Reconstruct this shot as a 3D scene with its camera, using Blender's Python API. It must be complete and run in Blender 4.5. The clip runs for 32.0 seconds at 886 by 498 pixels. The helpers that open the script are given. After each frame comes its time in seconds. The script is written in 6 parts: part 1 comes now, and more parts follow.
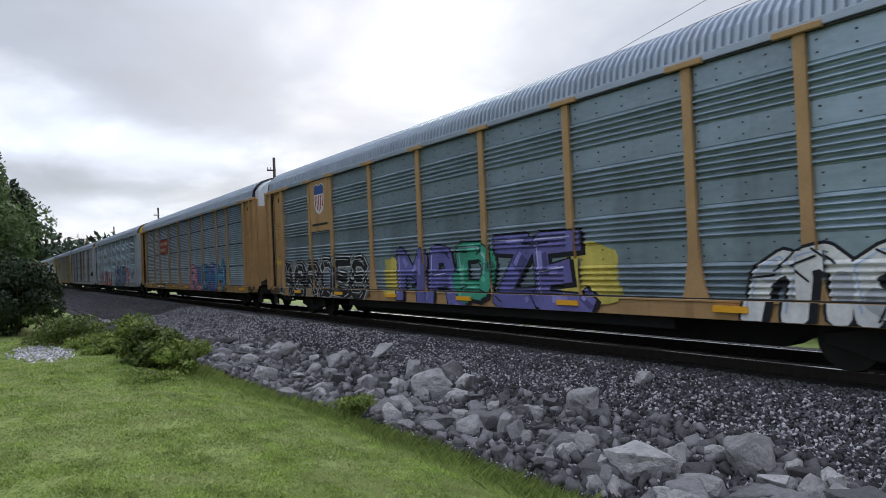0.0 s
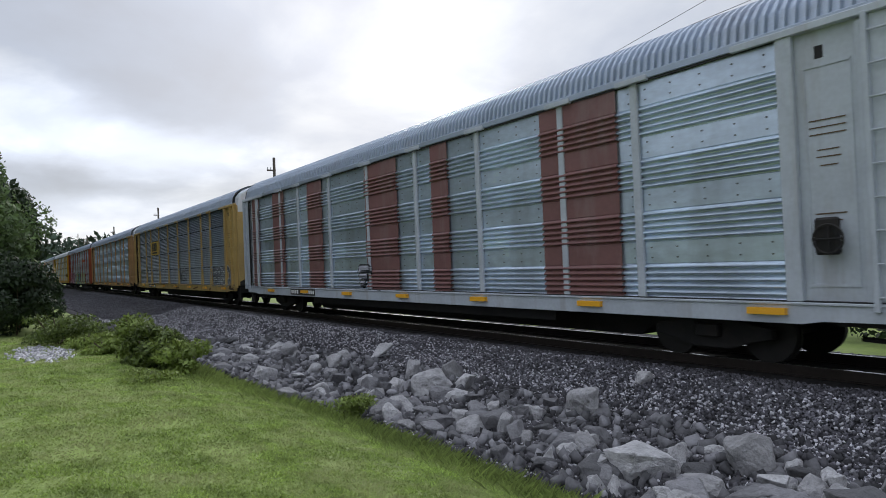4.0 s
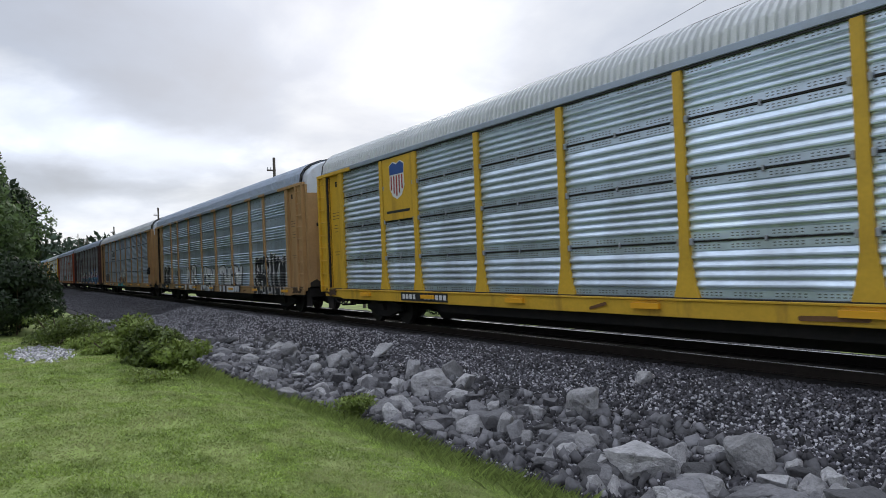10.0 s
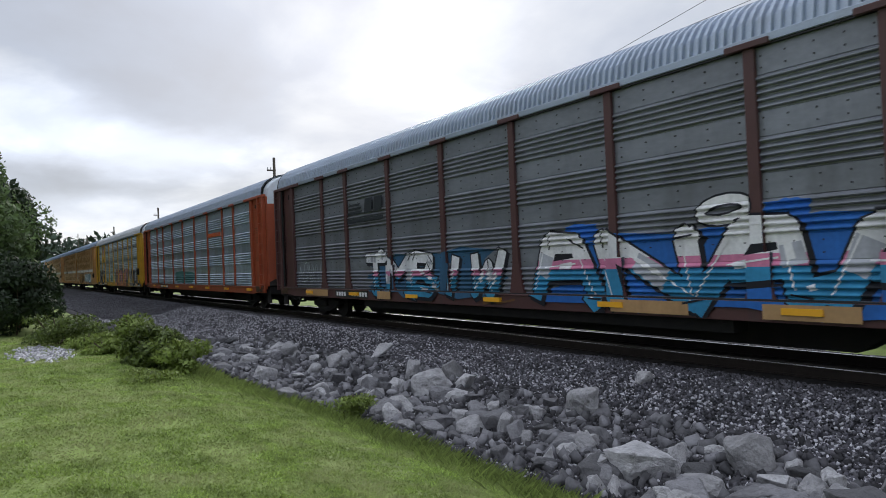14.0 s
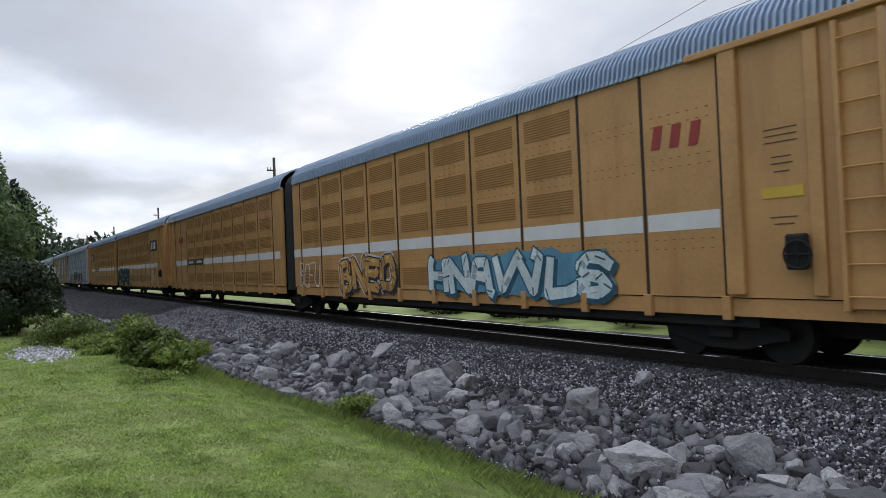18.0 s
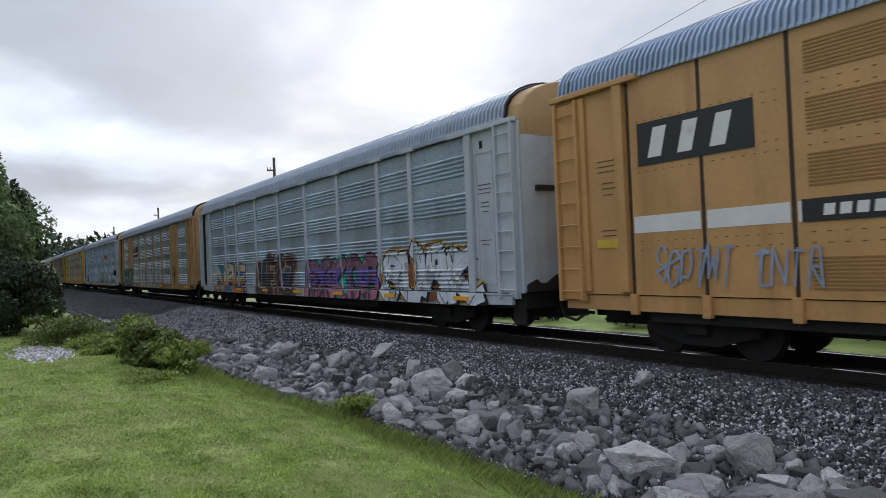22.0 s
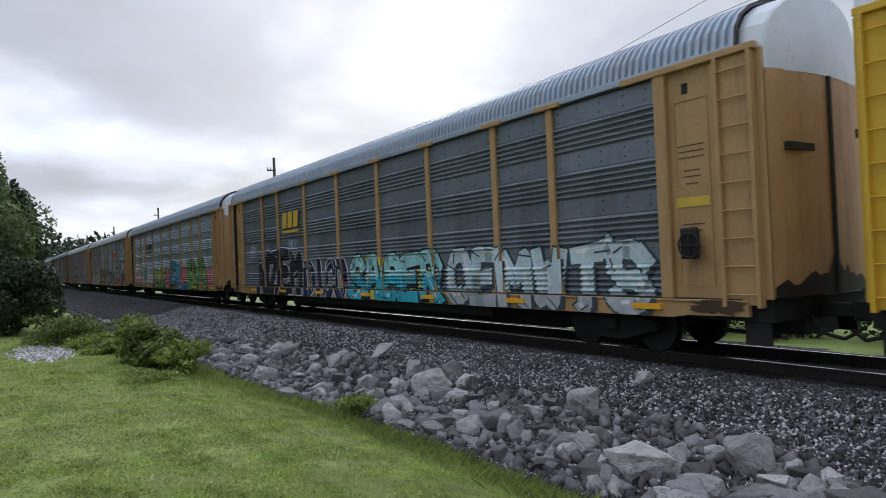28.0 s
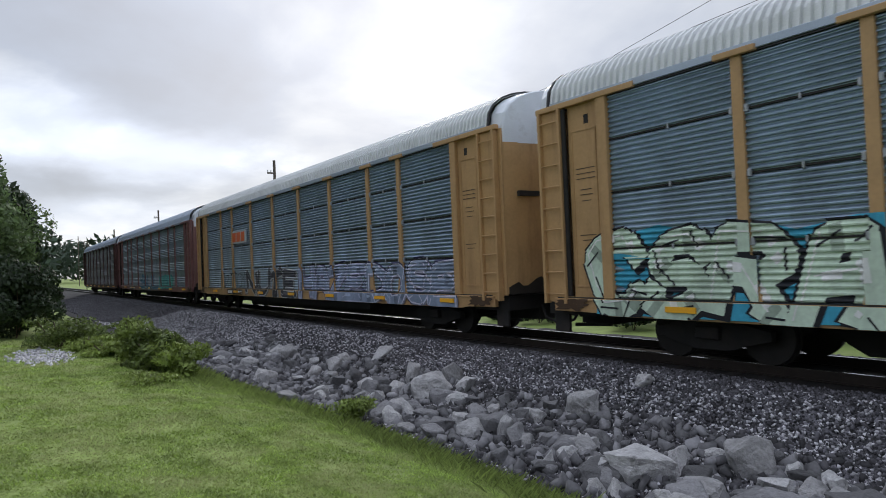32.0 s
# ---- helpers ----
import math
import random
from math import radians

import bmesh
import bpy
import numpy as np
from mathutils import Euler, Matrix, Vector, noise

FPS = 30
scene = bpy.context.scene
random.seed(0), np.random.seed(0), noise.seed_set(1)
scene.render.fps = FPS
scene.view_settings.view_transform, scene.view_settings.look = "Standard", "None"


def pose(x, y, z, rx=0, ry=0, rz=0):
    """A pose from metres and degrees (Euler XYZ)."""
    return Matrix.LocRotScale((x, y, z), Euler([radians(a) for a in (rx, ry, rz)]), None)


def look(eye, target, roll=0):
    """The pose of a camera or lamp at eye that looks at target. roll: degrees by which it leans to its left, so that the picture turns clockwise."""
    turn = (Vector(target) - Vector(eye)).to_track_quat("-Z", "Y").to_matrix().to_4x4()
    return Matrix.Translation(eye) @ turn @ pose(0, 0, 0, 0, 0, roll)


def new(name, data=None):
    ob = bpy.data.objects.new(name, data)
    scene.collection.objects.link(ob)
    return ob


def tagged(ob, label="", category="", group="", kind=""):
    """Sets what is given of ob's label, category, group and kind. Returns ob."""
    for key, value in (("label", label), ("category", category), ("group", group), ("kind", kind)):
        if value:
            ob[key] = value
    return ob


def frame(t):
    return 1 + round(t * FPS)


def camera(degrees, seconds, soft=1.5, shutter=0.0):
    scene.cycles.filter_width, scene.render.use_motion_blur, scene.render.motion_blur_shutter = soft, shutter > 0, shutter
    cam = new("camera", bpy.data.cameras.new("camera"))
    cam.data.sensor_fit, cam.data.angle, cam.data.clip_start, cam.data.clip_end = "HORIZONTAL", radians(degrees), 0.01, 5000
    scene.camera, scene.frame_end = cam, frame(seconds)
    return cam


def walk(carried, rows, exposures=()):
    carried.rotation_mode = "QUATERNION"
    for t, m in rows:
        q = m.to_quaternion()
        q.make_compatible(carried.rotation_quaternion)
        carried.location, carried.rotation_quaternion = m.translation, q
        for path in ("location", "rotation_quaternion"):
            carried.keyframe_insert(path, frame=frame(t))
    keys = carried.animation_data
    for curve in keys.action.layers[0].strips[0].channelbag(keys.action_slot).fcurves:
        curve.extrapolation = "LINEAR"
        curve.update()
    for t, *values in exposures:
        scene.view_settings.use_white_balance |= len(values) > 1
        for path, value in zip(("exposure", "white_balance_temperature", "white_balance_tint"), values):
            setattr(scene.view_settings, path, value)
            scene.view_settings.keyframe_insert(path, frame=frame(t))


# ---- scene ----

# ---------------- camera ----------------
EYE = Vector((0.0, -11.228, 1.876))
YAW, PITCH, ROLL = radians(33.871), radians(0.963), -2.372
cam = camera(66.82, 32.0, soft=0.85, shutter=0.05)


def aim(up=0.0):
    p = PITCH + radians(up)
    d = Vector((-math.cos(YAW) * math.cos(p), math.sin(YAW) * math.cos(p), math.sin(p)))
    return look(EYE, EYE + d, ROLL)


walk(cam, [(0, aim()), (30.8, aim()), (31.0, aim(-0.11)), (31.2, aim(-0.02)), (31.6, aim()), (31.8, aim(0.02)), (32.0, aim(0.23))])

# ---------------- world and sun ----------------
SUN_AZ, SUN_EL = radians(150), radians(26)   # counted from +x towards +y
world = bpy.data.worlds.new("overcast_sky")
scene.world = world
world.use_nodes = True
wt = world.node_tree
wt.nodes.clear()


def wn(kind, **kw):
    n = wt.nodes.new(kind)
    for k, v in kw.items():
        n.inputs[k].default_value = v
    return n


sun_dir = Vector((math.cos(SUN_AZ) * math.cos(SUN_EL), math.sin(SUN_AZ) * math.cos(SUN_EL), math.sin(SUN_EL)))
sky = wn("ShaderNodeTexSky")
sky.sky_type, sky.sun_disc = "NISHITA", False
sky.sun_elevation, sky.sun_rotation = SUN_EL, radians(90) - SUN_AZ
coord = wn("ShaderNodeTexCoord")
sep = wn("ShaderNodeSeparateXYZ")
wt.links.new(coord.outputs["Generated"], sep.inputs[0])
# cloud layer seen in perspective: direction divided by its height
den = wn("ShaderNodeMath"); den.operation = "MAXIMUM"; den.inputs[1].default_value = 0.0
wt.links.new(sep.outputs["Z"], den.inputs[0])
den2 = wn("ShaderNodeMath"); den2.operation = "ADD"; den2.inputs[1].default_value = 0.26
wt.links.new(den.outputs[0], den2.inputs[0])
div = wn("ShaderNodeVectorMath"); div.operation = "DIVIDE"
comb = wn("ShaderNodeCombineXYZ")
for i in range(3):
    wt.links.new(den2.outputs[0], comb.inputs[i])
wt.links.new(coord.outputs["Generated"], div.inputs[0])
wt.links.new(comb.outputs[0], div.inputs[1])
cloud = wn("ShaderNodeTexNoise", Scale=1.5, Detail=8.0, Roughness=0.52, Distortion=0.25)
shift = wn("ShaderNodeVectorMath"); shift.operation = "ADD"; shift.inputs[1].default_value = (3.1, 7.4, 0.4)
wt.links.new(div.outputs[0], shift.inputs[0])
wt.links.new(shift.outputs[0], cloud.inputs["Vector"])
ramp = wn("ShaderNodeValToRGB")
ramp.color_ramp.elements[0].position, ramp.color_ramp.elements[0].color = 0.32, (0.53, 0.56, 0.64, 1)
ramp.color_ramp.elements[1].position, ramp.color_ramp.elements[1].color = 0.68, (0.80, 0.835, 0.90, 1)
e = ramp.color_ramp.elements.new(0.5); e.color = (0.585, 0.635, 0.745, 1)
wt.links.new(cloud.outputs["Fac"], ramp.inputs[0])
# an overcast sky is brighter overhead than at the horizon
zen = wn("ShaderNodeMapRange"); zen.interpolation_type = "SMOOTHSTEP"
for k, v in (("From Min", 0.30), ("From Max", 0.85), ("To Min", 0.84), ("To Max", 1.9)):
    zen.inputs[k].default_value = v
wt.links.new(sep.outputs["Z"], zen.inputs["Value"])
# veiled sun
dot = wn("ShaderNodeVectorMath"); dot.operation = "DOT_PRODUCT"; dot.inputs[1].default_value = sun_dir
wt.links.new(coord.outputs["Generated"], dot.inputs[0])
halo = wn("ShaderNodeMapRange"); halo.interpolation_type = "SMOOTHSTEP"
for k, v in (("From Min", 0.80), ("From Max", 1.0), ("To Min", 0.0), ("To Max", 0.22)):
    halo.inputs[k].default_value = v
wt.links.new(dot.outputs["Value"], halo.inputs["Value"])
add = wn("ShaderNodeMath"); add.operation = "ADD"
wt.links.new(zen.outputs[0], add.inputs[0]); wt.links.new(halo.outputs[0], add.inputs[1])
# thin places in the cloud, where the sky shows white, and darker banks between them: bearing, height, half width, half height, gain
last = add
SKY_SPOTS = ((178.0, 11.2, 0.13, 0.06, 0.5), (169.5, 9.3, 0.15, 0.042, 0.6), (145.5, 18.5, 0.10, 0.12, 0.26), (153.0, 18.0, 0.13, 0.06, 0.10), (174.0, 4.6, 0.14, 0.03, 0.35),
             (165.5, 7.2, 0.17, 0.03, -0.10), (137.0, 13.0, 0.09, 0.05, -0.08), (127.0, 20.0, 0.14, 0.09, -0.05))
for az, el, wide, tall, gain in SKY_SPOTS:
    a_, e_ = radians(az), radians(el)
    d0 = Vector((math.cos(a_) * math.cos(e_), math.sin(a_) * math.cos(e_), math.sin(e_)))
    du = Vector((-math.sin(a_), math.cos(a_), 0.0))
    dv = d0.cross(du)
    off = wn("ShaderNodeVectorMath"); off.operation = "SUBTRACT"; off.inputs[1].default_value = d0
    wt.links.new(coord.outputs["Generated"], off.inputs[0])
    axes = wn("ShaderNodeCombineXYZ")
    for k, v in enumerate((du / wide, dv / tall, d0 / 0.4)):
        dt = wn("ShaderNodeVectorMath"); dt.operation = "DOT_PRODUCT"; dt.inputs[1].default_value = v
        wt.links.new(off.outputs[0], dt.inputs[0]); wt.links.new(dt.outputs["Value"], axes.inputs[k])
    ln = wn("ShaderNodeVectorMath"); ln.operation = "LENGTH"
    wt.links.new(axes.outputs[0], ln.inputs[0])
    jit = wn("ShaderNodeMath"); jit.operation = "MULTIPLY_ADD"; jit.inputs[1].default_value = -1.8 if gain > 0 else 1.6
    jit.inputs[2].default_value = 0.85 if gain > 0 else -0.75
    wt.links.new(cloud.outputs["Fac"], jit.inputs[0])
    sm = wn("ShaderNodeMath"); sm.operation = "ADD"
    wt.links.new(ln.outputs["Value"], sm.inputs[0]); wt.links.new(jit.outputs[0], sm.inputs[1])
    br = wn("ShaderNodeMapRange"); br.interpolation_type = "SMOOTHSTEP"
    for k, v in (("From Min", 0.25), ("From Max", 1.35), ("To Min", gain), ("To Max", 0.0)):
        br.inputs[k].default_value = v
    wt.links.new(sm.outputs[0], br.inputs["Value"])
    nx = wn("ShaderNodeMath"); nx.operation = "ADD"
    wt.links.new(last.outputs[0], nx.inputs[0]); wt.links.new(br.outputs[0], nx.inputs[1])
    last = nx
add = last
bg_cloud = wn("ShaderNodeBackground")
wt.links.new(ramp.outputs[0], bg_cloud.inputs["Color"]); wt.links.new(add.outputs[0], bg_cloud.inputs["Strength"])
bg_sky = wn("ShaderNodeBackground", Strength=0.12)
wt.links.new(sky.outputs[0], bg_sky.inputs["Color"])
mixw = wn("ShaderNodeMixShader", Fac=0.9)
wt.links.new(bg_sky.outputs[0], mixw.inputs[1]); wt.links.new(bg_cloud.outputs[0], mixw.inputs[2])
outw = wn("ShaderNodeOutputWorld")
wt.links.new(mixw.outputs[0], outw.inputs[0])
sun = new("sun", bpy.data.lights.new("sun", "SUN"))
sun.data.energy, sun.data.angle, sun.data.color = 1.0, radians(14), (1.0, 0.95, 0.87)
sun.matrix_basis = look((0, 0, 0), -sun_dir)

# ---------------- materials ----------------


def mat(name, col, rough=0.7, metal=0.0, var=0.25, scale=2.0, fine=40.0, bump=0.15, dirt=None, dirt_scale=1.2, dirt_lo=0.5, dirt_hi=0.75, streak=0.0, dist=0.01, rand=0.0, island=0.0, thin=0.0):
    """Principled material: two scales of colour variation, optional dirt patches or vertical streaks, fine relief."""
    m = bpy.data.materials.new(name)
    m.use_nodes = True
    nt = m.node_tree
    N, K = nt.nodes, nt.links.new
    b = N["Principled BSDF"]
    b.inputs["Roughness"].default_value, b.inputs["Metallic"].default_value = rough, metal
    tc = N.new("ShaderNodeTexCoord")
    src = tc.outputs["Object"]
    n1 = N.new("ShaderNodeTexNoise"); n1.inputs["Scale"].default_value, n1.inputs["Detail"].default_value = scale, 4
    n2 = N.new("ShaderNodeTexNoise"); n2.inputs["Scale"].default_value, n2.inputs["Detail"].default_value = fine, 3
    K(src, n1.inputs["Vector"]); K(src, n2.inputs["Vector"])
    s = N.new("ShaderNodeMath"); s.operation = "MULTIPLY_ADD"
    K(n1.outputs["Fac"], s.inputs[0]); s.inputs[1].default_value = 0.65
    s2 = N.new("ShaderNodeMath"); s2.operation = "MULTIPLY"; s2.inputs[1].default_value = 0.35
    K(n2.outputs["Fac"], s2.inputs[0]); K(s2.outputs[0], s.inputs[2])
    mr = N.new("ShaderNodeMapRange")
    for k, v in (("From Min", 0.3), ("From Max", 0.7), ("To Min", 1 - var), ("To Max", 1 + var)):
        mr.inputs[k].default_value = v
    K(s.outputs[0], mr.inputs["Value"])
    fac = mr.outputs[0]
    if rand:
        oi = N.new("ShaderNodeObjectInfo")
        r = N.new("ShaderNodeMapRange"); r.inputs["To Min"].default_value, r.inputs["To Max"].default_value = 1 - rand, 1 + rand
        K(oi.outputs["Random"], r.inputs["Value"])
        q = N.new("ShaderNodeMath"); q.operation = "MULTIPLY"; K(fac, q.inputs[0]); K(r.outputs[0], q.inputs[1]); fac = q.outputs[0]
    if island:
        ge = N.new("ShaderNodeNewGeometry")
        r = N.new("ShaderNodeMapRange"); r.inputs["To Min"].default_value, r.inputs["To Max"].default_value = 1 - island, 1 + island
        K(ge.outputs["Random Per Island"], r.inputs["Value"])
        q = N.new("ShaderNodeMath"); q.operation = "MULTIPLY"; K(fac, q.inputs[0]); K(r.outputs[0], q.inputs[1]); fac = q.outputs[0]
    v = N.new("ShaderNodeVectorMath"); v.operation = "SCALE"; v.inputs[0].default_value = col[:3]
    K(fac, v.inputs["Scale"])
    out = v.outputs[0]
    if dirt:
        mp = N.new("ShaderNodeMapping"); mp.inputs["Scale"].default_value = (1, 1, 0.12 if streak else 1)
        K(src, mp.inputs[0])
        n3 = N.new("ShaderNodeTexNoise"); n3.inputs["Scale"].default_value, n3.inputs["Detail"].default_value = dirt_scale, 6
        n3.inputs["Roughness"].default_value = 0.65
        K(mp.outputs[0], n3.inputs["Vector"])
        r3 = N.new("ShaderNodeMapRange")
        for k, val in (("From Min", dirt_lo), ("From Max", dirt_hi), ("To Min", 0.0), ("To Max", 0.85)):
            r3.inputs[k].default_value = val
        K(n3.outputs["Fac"], r3.inputs["Value"])
        mx = N.new("ShaderNodeMix"); mx.data_type = "RGBA"
        K(r3.outputs[0], mx.inputs[0]); K(out, mx.inputs[6]); mx.inputs[7].default_value = (*dirt[:3], 1)
        out = mx.outputs[2]
    K(out, b.inputs["Base Color"])
    if bump:
        bp = N.new("ShaderNodeBump"); bp.inputs["Strength"].default_value, bp.inputs["Distance"].default_value = bump, dist
        K(s.outputs[0], bp.inputs["Height"]); K(bp.outputs[0], b.inputs["Normal"])
    if thin:
        tl = N.new("ShaderNodeBsdfTranslucent"); ms = N.new("ShaderNodeMixShader"); ms.inputs[0].default_value = thin
        K(out, tl.inputs["Color"]); K(b.outputs[0], ms.inputs[1]); K(tl.outputs[0], ms.inputs[2])
        K(ms.outputs[0], N["Material Output"].inputs["Surface"])
    return m


RUST = (0.16, 0.07, 0.03)
GRIME = (0.07, 0.065, 0.06)
M_LAWN = mat("lawn_soil", (0.19, 0.255, 0.055), 0.9, var=0.35, scale=1.3, fine=18, bump=0.6, dirt=(0.28, 0.32, 0.12), dirt_scale=0.8, dist=0.04)
M_GRASS = mat("grass_blades", (0.265, 0.355, 0.085), 0.7, var=0.5, scale=2.4, fine=9, bump=0, island=0.32, dirt=(0.36, 0.39, 0.17), dirt_scale=1.3, dirt_lo=0.46, dirt_hi=0.62, thin=0.4)
M_TALL = mat("tall_grass", (0.21, 0.27, 0.075), 0.7, var=0.35, scale=1.2, fine=9, bump=0, island=0.4, thin=0.35)
# shade of the gaps between stones is put into this bed's dark colour
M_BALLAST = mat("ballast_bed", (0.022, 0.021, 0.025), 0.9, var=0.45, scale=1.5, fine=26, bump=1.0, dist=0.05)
M_STONE = mat("ballast_stones", (0.075, 0.072, 0.082), 0.7, var=0.35, scale=0.9, fine=30, bump=0.3, island=0.85)
M_FLAKE = mat("pale_ballast_stones", (0.42, 0.41, 0.435), 0.5, var=0.25, scale=0.7, fine=30, bump=0.3, island=0.5)
# rubble colour lowered to carry the shade between the boulders
M_RUBBLE = mat("gap_shade_rubble", (0.055, 0.053, 0.058), 0.85, var=0.3, scale=0.7, fine=30, bump=0.3, island=0.7)
M_ROCK = mat("limestone", (0.39, 0.383, 0.388), 0.8, var=0.4, scale=3.2, fine=16, bump=1.0, dist=0.05, rand=0.28, dirt=(0.10, 0.095, 0.09), dirt_scale=3.4, dirt_lo=0.53, dirt_hi=0.72)
M_ROCK_DARK = mat("grey_limestone", (0.17, 0.167, 0.175), 0.85, var=0.45, scale=4.0, fine=18, bump=1.0, dist=0.04, rand=0.55, dirt=(0.06, 0.057, 0.055), dirt_scale=4.0, dirt_lo=0.5, dirt_hi=0.72)
M_RUBBLE_PALE = mat("pale_rubble", (0.16, 0.157, 0.166), 0.8, var=0.35, scale=2.5, fine=30, bump=0.5, island=0.65)
M_TIE = mat("creosote_wood", (0.022, 0.019, 0.017), 0.9, var=0.4, scale=4, fine=30, bump=0.6)
M_RAIL = mat("rail_steel", (0.03, 0.022, 0.018), 0.6, 0.4, var=0.3, scale=6)
M_HEAD = mat("rail_head_steel", (0.55, 0.55, 0.56), 0.25, 1.0, var=0.1)
M_LEAF_MID = mat("bush_leaves", (0.11, 0.15, 0.035), 0.55, var=0.3, scale=1.6, fine=8, bump=0, island=0.5, thin=0.3)
M_LEAF = mat("leaves", (0.11, 0.165, 0.06), 0.6, var=0.3, scale=0.9, fine=6, bump=0, island=0.45, thin=0.3)
M_LEAF_DARK = mat("dark_leaves", (0.026, 0.045, 0.017), 0.6, var=0.3, scale=0.9, fine=6, bump=0, island=0.45, thin=0.3)
M_LEAF_LIGHT = mat("young_leaves", (0.19, 0.25, 0.055), 0.6, var=0.3, scale=1.5, fine=8, bump=0, island=0.4, thin=0.3)
M_BARK = mat("bark", (0.10, 0.075, 0.055), 0.9, var=0.35, scale=5, fine=30, bump=0.7)
M_POLE = mat("weathered_pole_wood", (0.12, 0.10, 0.085), 0.9, var=0.3, scale=3)
M_WIRE = mat("wire", (0.12, 0.12, 0.13), 0.5, var=0.1, bump=0)
M_FAR = mat("far_woods", (0.05, 0.075, 0.05), 0.9, var=0.4, scale=0.1, fine=1.0, bump=0, island=0.4)
M_DARKSTEEL = mat("grimy_black_steel", (0.012, 0.011, 0.011), 0.8, 0.0, var=0.4, scale=3, dirt=(0.03, 0.022, 0.018), dirt_scale=2)
M_WHEEL = mat("wheel_steel", (0.02, 0.018, 0.017), 0.6, 0.3, var=0.3, scale=4)
M_ROOF_BLUE = mat("blue_grey_galvanised_roof", (0.33, 0.42, 0.55), 0.45, 0.45, var=0.18, scale=0.8, dirt=(0.22, 0.23, 0.26), dirt_scale=0.8, dirt_lo=0.5, dirt_hi=0.8)
M_ROOF = mat("galvanised_roof", (0.40, 0.465, 0.56), 0.45, 0.45, var=0.18, scale=0.8, dirt=(0.25, 0.25, 0.27), dirt_scale=0.8, dirt_lo=0.5, dirt_hi=0.8)
M_BELLOWS = mat("black_rubber", (0.018, 0.018, 0.02), 0.7, var=0.3, scale=3)
M_WHITE = mat("white_paint", (0.72, 0.72, 0.72), 0.5, var=0.08, scale=2, dirt=GRIME, dirt_scale=1.5, dirt_lo=0.62, dirt_hi=0.9)
M_BLACK = mat("black_paint", (0.02, 0.02, 0.022), 0.5, var=0.2, scale=2)
M_REFLECT = mat("orange_reflective_tape", (0.85, 0.42, 0.03), 0.3, var=0.1)
M_CAP = mat("white_end_cap", (0.66, 0.70, 0.76), 0.4, 0.2, var=0.12, scale=1.5, dirt=(0.3, 0.28, 0.27), dirt_scale=1.5, dirt_lo=0.58, dirt_hi=0.85)

# ---------------- small builders ----------------


def box(bm, x0, x1, y0, y1, z0, z1):
    v = [bm.verts.new(c) for c in ((x0, y0, z0), (x1, y0, z0), (x1, y1, z0), (x0, y1, z0), (x0, y0, z1), (x1, y0, z1), (x1, y1, z1), (x0, y1, z1))]
    for f in ((3, 2, 1, 0), (4, 5, 6, 7), (0, 1, 5, 4), (1, 2, 6, 5), (2, 3, 7, 6), (3, 0, 4, 7)):
        bm.faces.new([v[i] for i in f])


def prism(bm, pts, y0, y1):
    """An outline in x and z, given front to back between y0 and y1."""
    a = [bm.verts.new((x, y0, z)) for x, z in pts]
    b = [bm.verts.new((x, y1, z)) for x, z in pts]
    n = len(pts)
    bm.faces.new(a); bm.faces.new(b[::-1])
    for i in range(n):
        bm.faces.new((a[i], b[i], b[(i + 1) % n], a[(i + 1) % n]))


def rod(bm, p, q, r, n=8):
    p, q = Vector(p), Vector(q)
    d = (q - p).normalized()
    u = d.orthogonal().normalized(); w = d.cross(u)
    ring = [[bm.verts.new(c + r * (math.cos(a) * u + math.sin(a) * w)) for a in [2 * math.pi * i / n for i in range(n)]] for c in (p, q)]
    for i in range(n):
        bm.faces.new((ring[0][i], ring[0][(i + 1) % n], ring[1][(i + 1) % n], ring[1][i]))
    bm.faces.new(ring[0][::-1]); bm.faces.new(ring[1])


def mesh_of(name, bm, bevel=0.0, smooth=False):
    if bevel:
        bmesh.ops.bevel(bm, geom=bm.edges[:], offset=bevel, segments=1, affect="EDGES", clamp_overlap=True)
    bmesh.ops.recalc_face_normals(bm, faces=bm.faces[:])
    me = bpy.data.meshes.new(name)
    bm.to_mesh(me); bm.free()
    me.materials.append(None)
    if smooth:
        me.polygons.foreach_set("use_smooth", [True] * len(me.polygons))
    return me


def put(name, me, material, parent=None, at=(0, 0, 0), label="", scale=None, rz=0.0):
    ob = new(name, me)
    ob.location = at
    if scale:
        ob.scale = scale
    ob.rotation_euler[2] = rz
    ob.material_slots[0].link = "OBJECT"
    ob.material_slots[0].material = material
    if parent:
        ob.parent = parent
    if label:
        ob["label"] = label
    return ob


def part(name, bm, material, parent, label="", bevel=0.0, smooth=False):
    return put(name, mesh_of(name, bm, bevel, smooth), material, parent, label=label)


def raw(name, verts, faces, material, smooth=False):
    me = bpy.data.meshes.new(name)
    me.from_pydata(verts, [], faces)
    me.materials.append(material)
    if smooth:
        me.polygons.foreach_set("use_smooth", [True] * len(me.polygons))
    return new(name, me)


# ---------------- ground, ballast and track ----------------
PY = (-400, -60, -11, -9, -7.6, -7.0, -6.2, -4.6, -3.6, -2.3, -1.9, 1.9, 3.0, 4.5, 9, 60, 400, 4000)
PZ = (2.0, 0.5, 0.22, 0.1, -0.22, -0.42, -0.6, -0.62, -0.5, -0.22, -0.19, -0.19, -0.45, -0.62, -0.6, -0.3, 0, 0)


def land(x, y):
    return float(np.interp(y, PY, PZ))


def edge(x):
    return -6.05 + 0.13 * min(0.0, max(x, -16) + 3) - 0.25 * math.sin(x * 0.9) * 0.6


def soft(a, b, v):
    t = min(1.0, max(0.0, (v - a) / (b - a)))
    return t * t * (3 - 2 * t)


